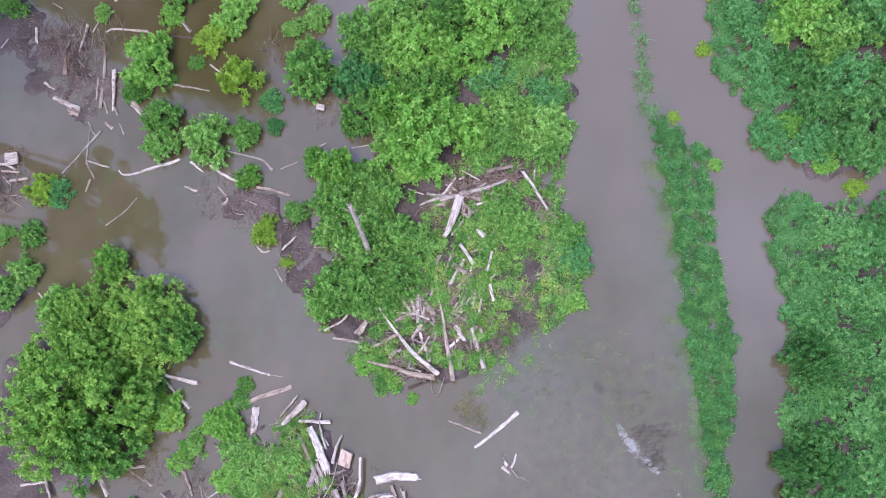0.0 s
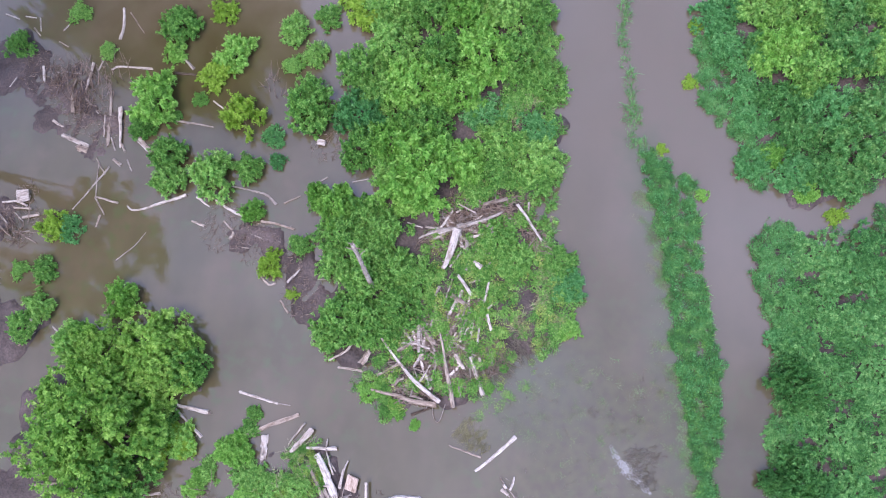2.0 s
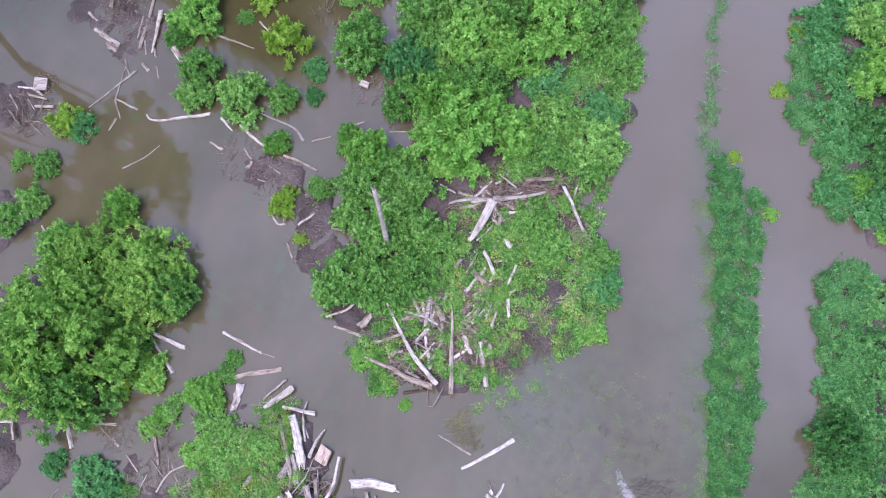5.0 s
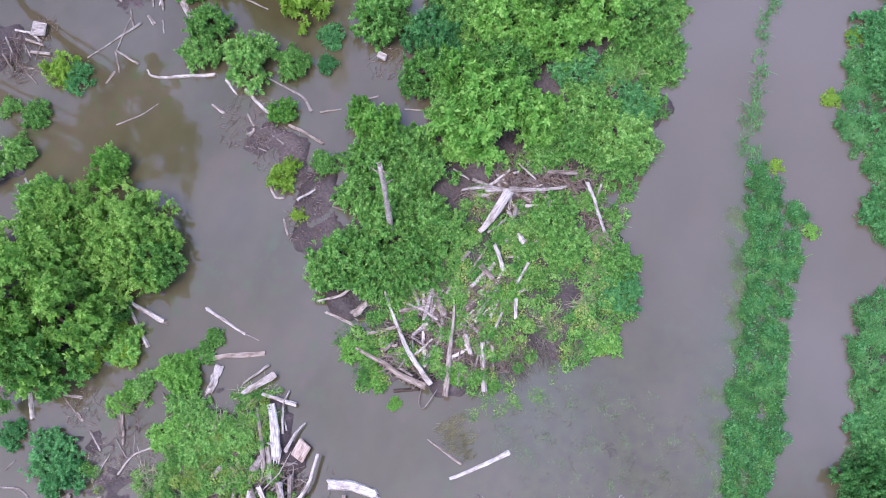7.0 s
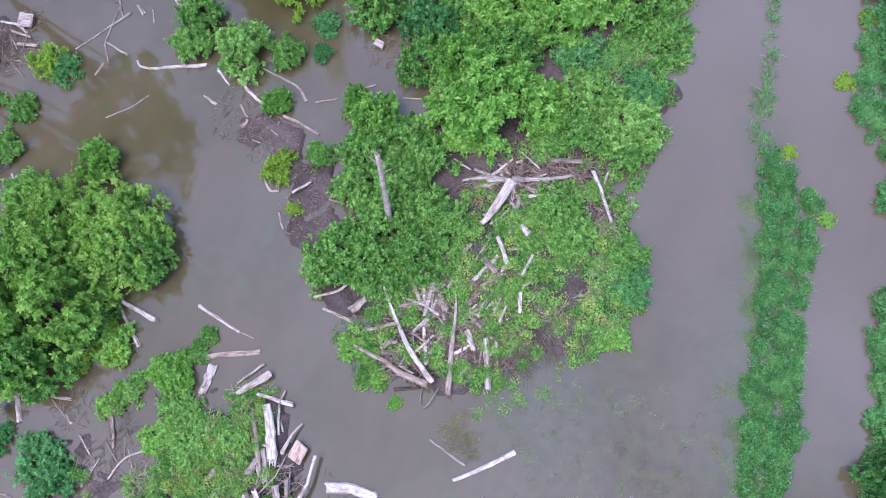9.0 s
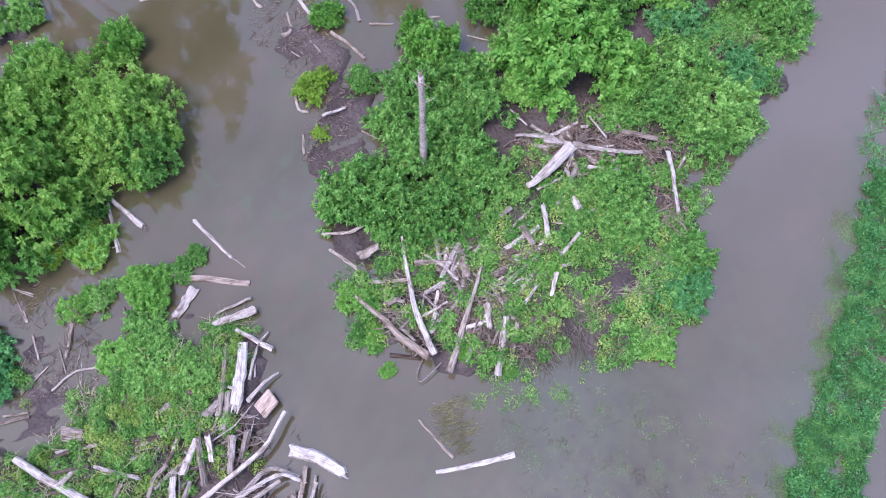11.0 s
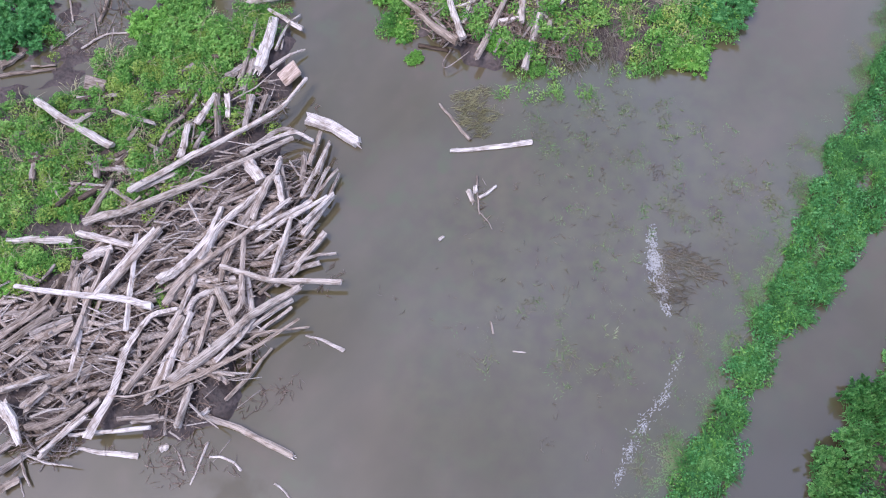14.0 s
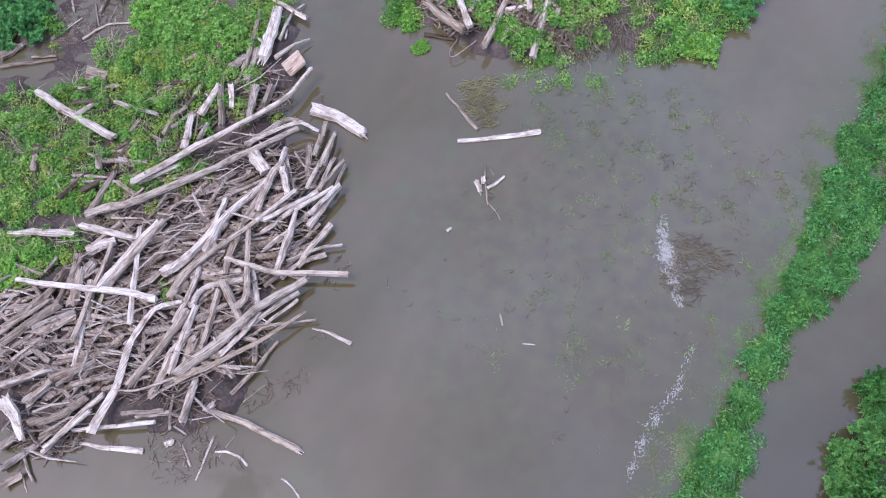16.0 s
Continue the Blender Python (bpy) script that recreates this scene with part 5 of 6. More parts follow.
log("g", 0.17, 0.14, (-30.16, 25.96, 0.03), (-30.70, 24.56, 0.02))
log("p", 0.13, 0.11, (-34.03, 26.83, 0.02), (-33.24, 26.39, 0.02))
log("p", 0.35, 0.23, (-32.43, 6.34, 0.59), (-32.37, 5.10, 0.55))
log("p", 0.12, 0.10, (-33.10, 4.45, 0.50), (-32.05, 5.42, 0.50))
log("p", 0.15, 0.13, (-31.15, 5.90, 0.03), (-30.32, 5.12, 0.02))
log("g", 0.16, 0.14, (-29.86, 17.88, 0.03), (-29.06, 16.67, 0.02))
log("p", 0.24, 0.21, (-28.61, 17.81, 0.04), (-28.07, 17.38, 0.04))
log("p", 0.12, 0.10, (-21.90, 22.28, 0.02), (-21.11, 21.71, 0.02))
log("g", 0.16, 0.14, (-31.39, 22.46, 0.07), (-30.18, 21.22, 0.02))
log("g", 0.13, 0.11, (-33.05, 24.39, 0.06), (-31.92, 24.30, 0.02))
log("g", 0.13, 0.11, (-31.44, 25.74, 0.02), (-31.78, 24.21, 0.02))
log("p", 0.22, 0.19, (-30.57, -4.37, 0.52), (-29.00, -4.15, 0.51))
log("p", 0.13, 0.11, (-38.51, 29.05, 0.02), (-37.34, 28.61, 0.02))
log("p", 0.13, 0.11, (-36.95, 28.83, 0.02), (-36.07, 28.71, 0.02))
log("p", 0.13, 0.11, (-36.14, 27.93, 0.02), (-35.51, 27.27, 0.02))
log("p", 0.22, 0.18, (-29.73, -6.04, 0.52), (-28.21, -5.74, 0.37))
log("p", 0.22, 0.18, (-28.42, -5.39, 0.37), (-27.82, -6.67, 0.38))

log("w", 0.20, 0.34, (-9.09, -3.17, 0.75), (-9.05, -4.98, 0.80), (-9.91, -7.43, 0.90), (-10.57, -9.05, 0.95), (-11.42, -11.26, 0.95))
log("p", 0.22, 0.36, (-7.74, -5.63, 0.75), (-8.50, -7.31, 0.85), (-9.21, -8.86, 0.90), (-10.67, -11.54, 0.95), (-11.98, -13.27, 0.90))
log("p", 0.14, 0.20, (-7.04, -5.19, 0.60), (-7.99, -5.52, 0.75), (-8.95, -7.22, 0.70))
log("p", 0.30, 0.32, (-6.62, -9.26, 0.80), (-7.09, -7.91, 0.95), (-7.15, -7.35, 0.90))
log("p", 0.30, 0.24, (-7.06, -7.31, 0.90), (-5.98, -8.20, 0.75))
log("p", 0.24, 0.18, (-4.94, -8.27, 0.80), (-4.82, -6.54, 0.70))
log("w", 0.20, 0.16, (-5.44, -8.42, 0.85), (-4.90, -6.78, 0.75))
log("p", 0.22, 0.18, (-5.62, -8.92, 0.90), (-5.34, -7.33, 0.80))
log("p", 0.18, 0.14, (-5.36, -7.34, 0.70), (-5.39, -5.61, 0.60))
log("g", 0.22, 0.18, (-5.32, -7.19, 0.70), (-5.73, -5.89, 0.65))
log("p", 0.20, 0.15, (-5.69, -7.45, 0.85), (-6.43, -4.92, 0.60))
log("p", 0.26, 0.20, (-6.07, -9.45, 0.95), (-5.22, -7.33, 0.85))
log("w", 0.20, 0.20, (-4.46, -10.55, 0.95), (-5.38, -8.40, 0.90))
log("p", 0.24, 0.20, (-6.35, -9.62, 0.90), (-5.97, -7.74, 0.85))
log("p", 0.26, 0.22, (-7.08, -12.41, 0.90), (-6.37, -9.61, 0.85))
log("p", 0.30, 0.26, (-9.20, -14.58, 0.90), (-9.31, -11.70, 0.85))
log("g", 0.24, 0.22, (-10.19, -16.79, 0.85), (-10.92, -14.50, 0.80))
log("p", 0.22, 0.16, (-11.21, -18.62, 0.85), (-10.65, -16.55, 0.80))
log("g", 0.26, 0.22, (-10.35, -17.70, 0.80), (-9.52, -16.28, 0.80))
log("p", 0.26, 0.20, (-8.74, -17.10, 0.90), (-10.31, -13.52, 0.85))
log("p", 0.18, 0.14, (-9.57, -19.86, 0.95), (-8.52, -18.31, 0.90))
log("p", 0.30, 0.24, (-8.41, -19.58, 0.85), (-8.29, -18.64, 0.85))
log("g", 0.24, 0.20, (-8.06, -18.67, 0.80), (-7.56, -17.13, 0.80))
log("p", 0.26, 0.20, (-3.45, -16.84, 0.85), (-3.93, -15.63, 0.80))
log("g", 0.20, 0.16, (-5.42, -17.97, 0.70), (-4.27, -16.98, 0.65))
log("p", 0.24, 0.20, (-6.80, -20.47, 0.70), (-6.42, -18.57, 0.70))
log("w", 0.22, 0.20, (-11.40, -11.10, 0.70), (-10.54, -9.51, 0.75))
log("p", 0.36, 0.30, (-11.41, -7.39, 0.75), (-11.71, -5.97, 0.75))
log("g", 0.34, 0.30, (-9.65, -6.44, 0.70), (-10.42, -5.06, 0.72))
# broken branches stranded in the shallows
log("g", 0.13, 0.10, (-0.89, -2.47, 0.04), (-0.41, -3.09, 0.06), (0.17, -3.73, 0.04))
log("w", 0.26, 0.22, (-0.78, -3.18, 0.06), (-0.38, -3.46, 0.06))
log("w", 0.22, 0.18, (-0.51, -3.10, 0.1), (-0.66, -2.90, 0.1))
log("w", 0.17, 0.13, (-0.25, -3.19, 0.06), (-0.10, -2.84, 0.07), (-0.01, -2.39, 0.06))
log("g", 0.09, 0.06, (0.12, -3.67, 0.03), (0.60, -3.80, 0.03), (0.94, -3.97, 0.02))
log("g", 0.05, 0.04, (-0.67, -2.43, 0.03), (-0.34, -2.59, 0.03))
log("g", 0.05, 0.03, (0.49, -3.88, 0.03), (0.56, -3.50, 0.03))
log("g", 0.07, 0.05, (-0.55, -3.20, 0.05), (-0.27, -3.60, 0.05))

# shorter pieces that fill the lower layers of the two drift piles
def buried_logs(label, heaps, seed, spread, looks="pg"):
    rng = random.Random(seed)
    for look_key in looks:
        heap = []
        for cx, cy, r, count, head in heaps:
            for _ in range(count):
                a, q = rng.uniform(0, 2 * math.pi), r * math.sqrt(rng.random())
                x, y = cx + q * math.cos(a), cy + q * math.sin(a)
                h = radians(rng.gauss(head, spread))
                ln, d = rng.uniform(0.3, 1.1), rng.uniform(0.10, 0.28)
                dx, dy, dz = ln * math.cos(h), ln * math.sin(h), rng.uniform(-0.08, 0.08)
                z = land_at(x, y) + d * 0.4 + rng.uniform(0, 0.22)
                log(look_key, d, d * rng.uniform(0.6, 1.0), (x - dx, y - dy, z - dz), (x + dx, y + dy, z + dz), into=heap)
        v, f = joined(heap)
        ob = mesh_object("buried_logs", v, f, LOG_LOOK[look_key][0])
        tagged(ob, label, "driftwood", kind="stuff")


buried_logs("half-buried driftwood in the lower layers of the bank pile", ((-9.3, -11.8, 2.6, 40, 55), (-6.6, -10.2, 2.3, 42, 52), (-8.6, -16.4, 2.6, 48, 50), (-5.4, -14.0, 1.9, 28, 52), (-12.2, -18.6, 2.4, 22, 45)), 51, 28)
buried_logs("half-buried driftwood showing through the bank weeds", ((-12.6, -7.6, 1.8, 9, 62), (-14.4, -9.6, 2.0, 6, 50), (-12.4, -11.4, 1.5, 9, 55), (-15.4, -12.6, 1.6, 4, 40), (-12.2, -5.0, 1.2, 2, 70)), 53, 30, "gb")
buried_logs("half-buried driftwood under the weeds of the island pile", ((-5.0, 5.6, 2.4, 22, 60), (-4.0, 13.0, 1.3, 9, 15), (-6.4, 6.4, 1.2, 6, 40), (-3.4, 8.2, 1.5, 9, 65), (-2.8, 10.6, 1.2, 4, 60)), 52, 45)


def slab(x, y, z, sx, sy, thick, turn, mat, label):
    """A worn flat piece, broken off at the corners."""
    bm = bmesh.new()
    bmesh.ops.create_cube(bm, size=1.0)
    for v in bm.verts:
        v.co = Vector((v.co.x * sx, v.co.y * sy, v.co.z * thick))
        v.co += Vector((random.uniform(-0.14, 0.14) * sx, random.uniform(-0.14, 0.14) * sy, random.uniform(-0.1, 0.1) * thick))
    bmesh.ops.bevel(bm, geom=bm.edges[:], offset=thick * 0.2, segments=2, affect="EDGES")
    me = bpy.data.meshes.new("driftwood_slab")
    bm.to_mesh(me)
    bm.free()
    me.materials.append(mat)
    ob = new("driftwood_slab", me)
    ob.matrix_world = pose(x, y, z, random.uniform(-8, 8), random.uniform(-8, 8), turn)
    return tagged(ob, label, "driftwood", "driftwood logs and branches")


slab(-10.0, -3.3, 0.4, 0.9, 0.72, 0.16, 78, TAN_WOOD, "broad flat slab of tan split wood on the bank")
slab(-16.6, -8.5, 0.45, 0.95, 0.6, 0.14, 20, GREY_WOOD, "grey flat slab of wood among the weeds")
slab(-34.6, 14.9, 0.35, 0.85, 0.8, 0.14, 15, GREY_WOOD, "pale flat slab of wood on a small drift pile")
slab(-13.9, 19.2, 0.25, 0.6, 0.4, 0.14, -10, PALE_WOOD, "small pale slab of wood on the mud")


def dead_tree():
    """The bare trunk that still stands among the bushes."""
    root = new("dead_tree")
    rng = random.Random(7)
    path = [(-9.4, 8.75, -0.3), (-9.46, 9.1, 1.6), (-9.6, 9.6, 3.4), (-9.75, 10.1, 5.0), (-9.87, 10.48, 6.5)]
    run = smooth_path(path, 4)
    n = len(run)
    v, f = tube(run, [0.18 - 0.06 * i / n for i in range(n)], 10, 0.1, rng)
    trunk = mesh_object("trunk", v, f, GREY_WOOD, root, True)
    for i, (dx, dy, dz) in ((n - 2, (0.5, -0.2, 0.5)), (n - 3, (-0.45, 0.1, 0.4)), (n - 5, (0.35, 0.3, 0.3)), (n - 1, (0.12, 0.1, 0.6)), (n - 1, (-0.15, 0.0, 0.45))):
        p = run[i]
        v, f = tube([p, p + Vector((dx, dy, dz)) * 0.6, p + Vector((dx * 1.3, dy * 1.2, dz))], [0.06, 0.035, 0.012], 5, 0.15, rng)
        mesh_object("branch", v, f, GREY_WOOD, trunk)
    return tagged(root, "bare grey dead tree trunk standing among green bushes", "dead tree")


dead_tree()


# ---- loose sticks ----
def sticks(name, label, spots, per_m2, length, thick, mat, lift=0.0, heading=None, seed=1):
    """Many thin sticks lying criss-cross on the ground within the given discs."""
    rng = np.random.default_rng(seed)
    verts, faces = [], []
    for cx, cy, r in spots:
        for _ in range(int(math.pi * r * r * per_m2)):
            a, q = rng.uniform(0, 2 * math.pi), r * math.sqrt(rng.uniform())
            x, y = cx + q * math.cos(a), cy + q * math.sin(a)
            z = land_at(x, y) + lift * rng.uniform(0, 1) + 0.02
            h = rng.uniform(0, math.pi) if heading is None else rng.normal(heading, 0.5)
            ln, w = length * rng.uniform(0.4, 1.5), thick * rng.uniform(0.4, 1.3)
            d = np.array([math.cos(h), math.sin(h), rng.normal(0, 0.15)])
            s = np.array([-math.sin(h), math.cos(h), 0]) * w * 0.5
            c, up = np.array([x, y, z]), np.array([0, 0, w * 0.8])
            o = len(verts)
            bend = rng.normal(0, 0.08) * ln * np.array([-math.sin(h), math.cos(h), 0])
            for e, k, b in ((-0.5, 1.0, 0), (0.0, 1.0, 1), (0.5, 0.4, 0)):
                m = c + d * ln * e + bend * b
                verts += [m - s * k, m + s * k, m + up * k]
            for i in (0, 3):
                for k in range(3):
                    k2 = (k + 1) % 3
                    faces.append((o + i + k, o + i + k2, o + i + 3 + k2, o + i + 3 + k))
    ob = mesh_object(name, [tuple(map(float, v)) for v in verts], faces, mat)
    return tagged(ob, label, "sticks", kind="stuff")


PILE = [(-9.2, -10.1, 1.6), (-8.2, -7.9, 1.5), (-6.7, -11.2, 2.0), (-9.4, -13.2, 2.2), (-8.7, -16.9, 2.2), (-7.6, -19.9, 1.4),
        (-6.2, -16.0, 1.6), (-4.5, -13.8, 1.6), (-5.7, -9.1, 1.5), (-6.9, -7.0, 1.1), (-4.0, -16.0, 1.0), (-12, -19, 2.5), (-10.3, -5.2, 1.2)]
sticks("broken_sticks", "jumble of broken grey-brown sticks between the logs", PILE, 24, 0.45, 0.05, TWIG, 0.2, None, 3)
sticks("broken_sticks", "brown bark and broken sticks between bank weeds", [(x, y, r * 0.7) for x, y, r in [(-11.2, -8.8, 1.2), (-12.6, -10.2, 1.4), (-13.4, -7.0, 1.2), (-10.2, -6.4, 1.0), (-11.6, -12.6, 1.0), (-15.0, -11.4, 1.2)]], 30, 0.5, 0.05, TWIG, 0.25, None, 31)
sticks("broken_sticks", "pale splintered sticks strewn through the drift pile", PILE, 8, 0.8, 0.07, GREY_WOOD, 0.4, 0.9, 4)
sticks("long_sticks", "long pale poles and splinters among the drift logs", PILE, 1.3, 1.7, 0.08, PALE_WOOD, 0.5, 0.85, 41)
ISLAND_DRIFT = [(-2.0, 14.6, 1.3), (-0.4, 14.4, 1.2), (-4.4, 14.4, 1.1), (-6.3, 3.6, 2.0), (-4.4, 5.4, 2.0), (-3.0, 4.2, 1.5), (-6.2, 6.6, 1.4), (-5.0, 12.5, 1.2), (-3.6, 13.2, 1.3), (-2.2, 13.7, 1.0), (-6.0, 12.2, 0.8), (-3.4, 7.6, 1.4), (-1.6, 5.0, 1.1), (0.9, 13.0, 0.8), (1.3, 12.0, 0.6)]
sticks("broken_sticks", "brown broken sticks and stems piled on the island", ISLAND_DRIFT, 36, 0.55, 0.06, TWIG, 0.3, None, 5)
sticks("broken_sticks", "pale splintered sticks on the island pile", ISLAND_DRIFT, 6, 0.7, 0.07, GREY_WOOD, 0.35, None, 51)
sticks("dead_stems", "dry grey stems matted at the island's edge", [(-1.5, 4.6, 1.3), (-2.6, 3.6, 0.9), (0.2, 5.4, 0.8)], 60, 0.7, 0.022, DRY, 0.3, 2.3, 6)
MUD_STICKS = [(-31.8, 23.0, 2.4), (-34.8, 24.3, 1.7), (-29.3, 20.3, 1.6), (-31.5, 20.6, 1.2), (-34.9, 13.2, 1.7), (-34.6, 15.2, 0.9), (-20.1, 13.1, 1.8),
              (-17.6, 12.0, 1.6), (-15.6, 10.6, 1.3), (-14.4, 8.4, 1.4), (-13.5, 19.0, 1.2), (-22.0, -4.8, 1.2), (-19.6, -7.0, 1.2), (-18.1, -6.6, 1.2), (-3.2, -17.6, 1.3), (-36.5, 9.0, 1.2)]
sticks("mud_twigs", "small dark twigs and bark scattered over wet mud", MUD_STICKS, 16, 0.35, 0.026, TWIG, 0.05, None, 8)
sticks("mud_twigs", "pale splinters of wood scattered over wet mud", MUD_STICKS, 7, 0.28, 0.024, PALE_WOOD, 0.05, None, 81)
sticks("mud_twigs", "small dark twigs afloat along the drift pile", [(-2.9, -9.0, 0.40), (-2.7, -9.7, 0.30), (-1.8, -11.5, 0.30), (-1.4, -13.3, 0.50), (-1.7, -14.0, 0.50), (-2.1, -14.8, 0.40), (-2.9, -17.2, 0.40), (-3.0, -17.8, 0.40), (-2.2, -17.1, 0.50), (-5.0, -19.0, 0.30), (-1.1, -16.8, 0.30), (-5.9, -5.4, 0.20), (-7.8, -5.1, 0.30), (-8.4, -3.8, 0.25)], 26, 0.3, 0.026, TWIG, 0.04, None, 82)
sticks("brushwood", "tangle of bare brown brushwood at the flooded edge", [(-32.6, 23.4, 1.0), (-31.2, 22.0, 0.9), (-33.6, 24.6, 0.8), (-35.2, 13.0, 0.9), (-34.6, 11.8, 0.6)], 7, 1.0, 0.045, TWIG, 0.4, 1.2, 9)


def thicket(label, spots, seed):
    """Bare leaning stems that stand close together in the shallows."""
    rng = random.Random(seed)
    pieces = []
    for cx, cy, r, count in spots:
        for _ in range(count):
            a, q = rng.uniform(0, 2 * math.pi), r * math.sqrt(rng.random())
            p = Vector((cx + q * math.cos(a), cy + q * math.sin(a), -0.1))
            up = Vector((rng.gauss(0.15, 0.35), rng.gauss(0.3, 0.4), 1.0)) * rng.uniform(0.6, 1.7)
            side = Vector((rng.gauss(0, 0.12), rng.gauss(0, 0.12), 0))
            w = rng.uniform(0.015, 0.04)
            pieces.append(tube([p, p + up * 0.5 + side, p + up], [w, w * 0.8, w * 0.3], 4, 0.1, rng))
            if rng.random() < 0.6:
                b = p + up * 0.55 + side
                tip = b + Vector((rng.gauss(0, 0.3), rng.gauss(0.1, 0.3), rng.uniform(0.2, 0.5)))
                pieces.append(tube([b, tip], [w * 0.6, w * 0.2], 4, 0.1, rng))
    v, f = joined(pieces)
    ob = mesh_object("bare_thicket", v, f, TWIG)
    return tagged(ob, label, "brushwood", kind="stuff")


thicket("bare grey-brown stems standing in the flooded shallows", ((-31.6, 23.6, 1.7, 34), (-30.2, 22.6, 1.2, 20), (-33.4, 24.0, 1.2, 14), (-31.4, 21.4, 1.0, 10), (-35.0, 12.6, 0.9, 12), (-29.0, 24.4, 1.0, 14), (-20.6, 25.6, 1.0, 14), (-17.6, 23.4, 0.9, 12), (-19.2, -5.0, 0.9, 16)), 61)
thicket("dry bare branches showing between the island bushes", ((-4.2, 21.1, 0.9, 22), (-3.4, 21.9, 0.7, 14), (-5.2, 20.5, 0.6, 10)), 62)

# ---- reeds, grass and weeds ----
def blades(name, label, spots, per_m2, height, width, mat, lean=0.5, seed=1, cat="grass"):
    """Tufts of bent blades within the given discs (x, y, radius)."""
    rng = np.random.default_rng(seed)
    xs, ys, hs = [], [], []
    for cx, cy, r in spots:
        n = int(math.pi * r * r * per_m2)
        a, q = rng.uniform(0, 2 * np.pi, n), r * np.sqrt(rng.uniform(0, 1, n)) * (1 + 0.12 * np.sin(rng.uniform(0, 6, n)))
        px, py = cx + q * np.cos(a) * 1.12, cy + q * np.sin(a) * 1.12
        rag = np.sin(px * 2.3 + 1.7 * np.sin(py * 1.1)) * np.sin(py * 1.9 + 1.3 * np.sin(px * 1.7))
        rag2 = np.sin(px * 5.3 + py * 2.1) * np.sin(py * 4.7 - px * 1.9)
        keep = (q / r < 0.74 + 0.22 * rag + 0.14 * rag2) & (rag2 + 0.6 * rag > -0.7)
        xs.append(px[keep])
        ys.append(py[keep])
        hs.append(np.where(q > r * 0.7, 0.75, 1.0)[keep])
    x, y, hk = np.concatenate(xs), np.concatenate(ys), np.concatenate(hs)
    n = len(x)
    z = np.maximum(ground_height(x, y), -0.05)
    clump = 0.75 + 0.35 * np.sin(x * 2.1 + 1.3 * np.sin(y * 1.7)) * np.sin(y * 2.6 + x)
    h = height * rng.uniform(0.55, 1.15, n) * hk * clump
    az = rng.uniform(0, 2 * np.pi, n)
    d = np.stack([np.cos(az), np.sin(az), np.zeros(n)], 1)
    s = np.stack([-np.sin(az), np.cos(az), np.zeros(n)], 1) * (width * rng.uniform(0.6, 1.3, n))[:, None]
    b = np.stack([x, y, z], 1)
    ln = lean * rng.uniform(0.3, 1.4, n)
    m = b + d * (h * ln * 0.45)[:, None] + np.array([0, 0, 1.0]) * (h * 0.75)[:, None]
    t = b + d * (h * ln * 1.25)[:, None] + np.array([0, 0, 1.0]) * (h * (1.0 - 0.25 * ln))[:, None]
    verts = np.stack([b - s * 0.5, b + s * 0.5, m + s * 0.5, m - s * 0.5, t], 1).reshape(-1, 3)
    i = np.arange(n) * 5
    faces = [(k, k + 1, k + 2, k + 3) for k in i.tolist()] + [(k + 3, k + 2, k + 4) for k in i.tolist()]
    ob = mesh_object(name, verts.tolist(), faces, mat)
    return tagged(ob, label, cat, kind="stuff")


def weeds(name, label, spots, per_m2, height, size, mat, seed=1):
    """Low leafy weeds, in uneven cushions, within the given discs."""
    rng = np.random.default_rng(seed)
    cs, rs = [], []
    for cx, cy, r in spots:
        for _ in range(int(math.pi * r * r * 2.2) + 1):
            a, q = rng.uniform(0, 2 * math.pi), r * math.sqrt(rng.uniform())
            x, y = cx + q * math.cos(a), cy + q * math.sin(a)
            cs.append((x, y, land_at(x, y) + height * rng.uniform(0.0, 0.8)))
            rs.append(rng.uniform(0.22, 0.5) * (0.6 + height * 0.5))
    area = sum(math.pi * r * r for _, _, r in spots)
    v, f = leaf_cloud(rng, cs, rs, int(area * per_m2), size)
    v[:, 2] = np.maximum(v[:, 2], 0.01)
    ob = mesh_object(name, v.tolist(), f.tolist(), mat)
    return tagged(ob, label, "weeds", kind="stuff")


def along_bank(edges, step, fill, seed, inset=0.0):
    """Discs that fill a strip between two banks; edges: (y, left x, right x) from far to near."""
    rng = np.random.default_rng(seed)
    ys, left, right = (np.array(c)[::-1] for c in zip(*edges))
    spots = []
    y = ys[0]
    while y < ys[-1]:
        a, b = float(np.interp(y, ys, left)), float(np.interp(y, ys, right))
        a, b = a + inset, b - inset
        n = max(1, round((b - a) / step))
        r = fill * max(0.3, (b - a) / n * 0.5)
        for i in range(n):
            spots.append((a + (b - a) * (i + 0.5) / n + rng.uniform(-0.2, 0.2), y + rng.uniform(-0.3, 0.3), r * rng.uniform(0.72, 1.2)))
        y += r * 0.95
    return spots


STRIP = along_bank([(18.9, 7.5, 8.3), (17.5, 7.7, 11.0), (15.6, 8.0, 11.6), (12.0, 8.9, 11.8), (8.4, 9.2, 12.2), (6.6, 9.4, 12.6), (5.0, 9.7, 12.8), (3.0, 10.0, 12.8), (1.7, 10.3, 12.7), (-1.2, 10.6, 12.4),
                    (-3.5, 10.8, 12.3), (-5.3, 11.0, 12.5), (-7.0, 11.2, 13.2), (-9.0, 11.3, 13.8), (-14.0, 12.3, 15.0)], 1.0, 1.2, 5, 0.2)
THIN_STRIP = along_bank([(32.0, 6.4, 7.3), (27.5, 6.35, 6.9), (23.4, 6.6, 7.4), (20.6, 6.9, 8.0), (18.6, 7.4, 8.4)], 1.0, 1.15, 6)
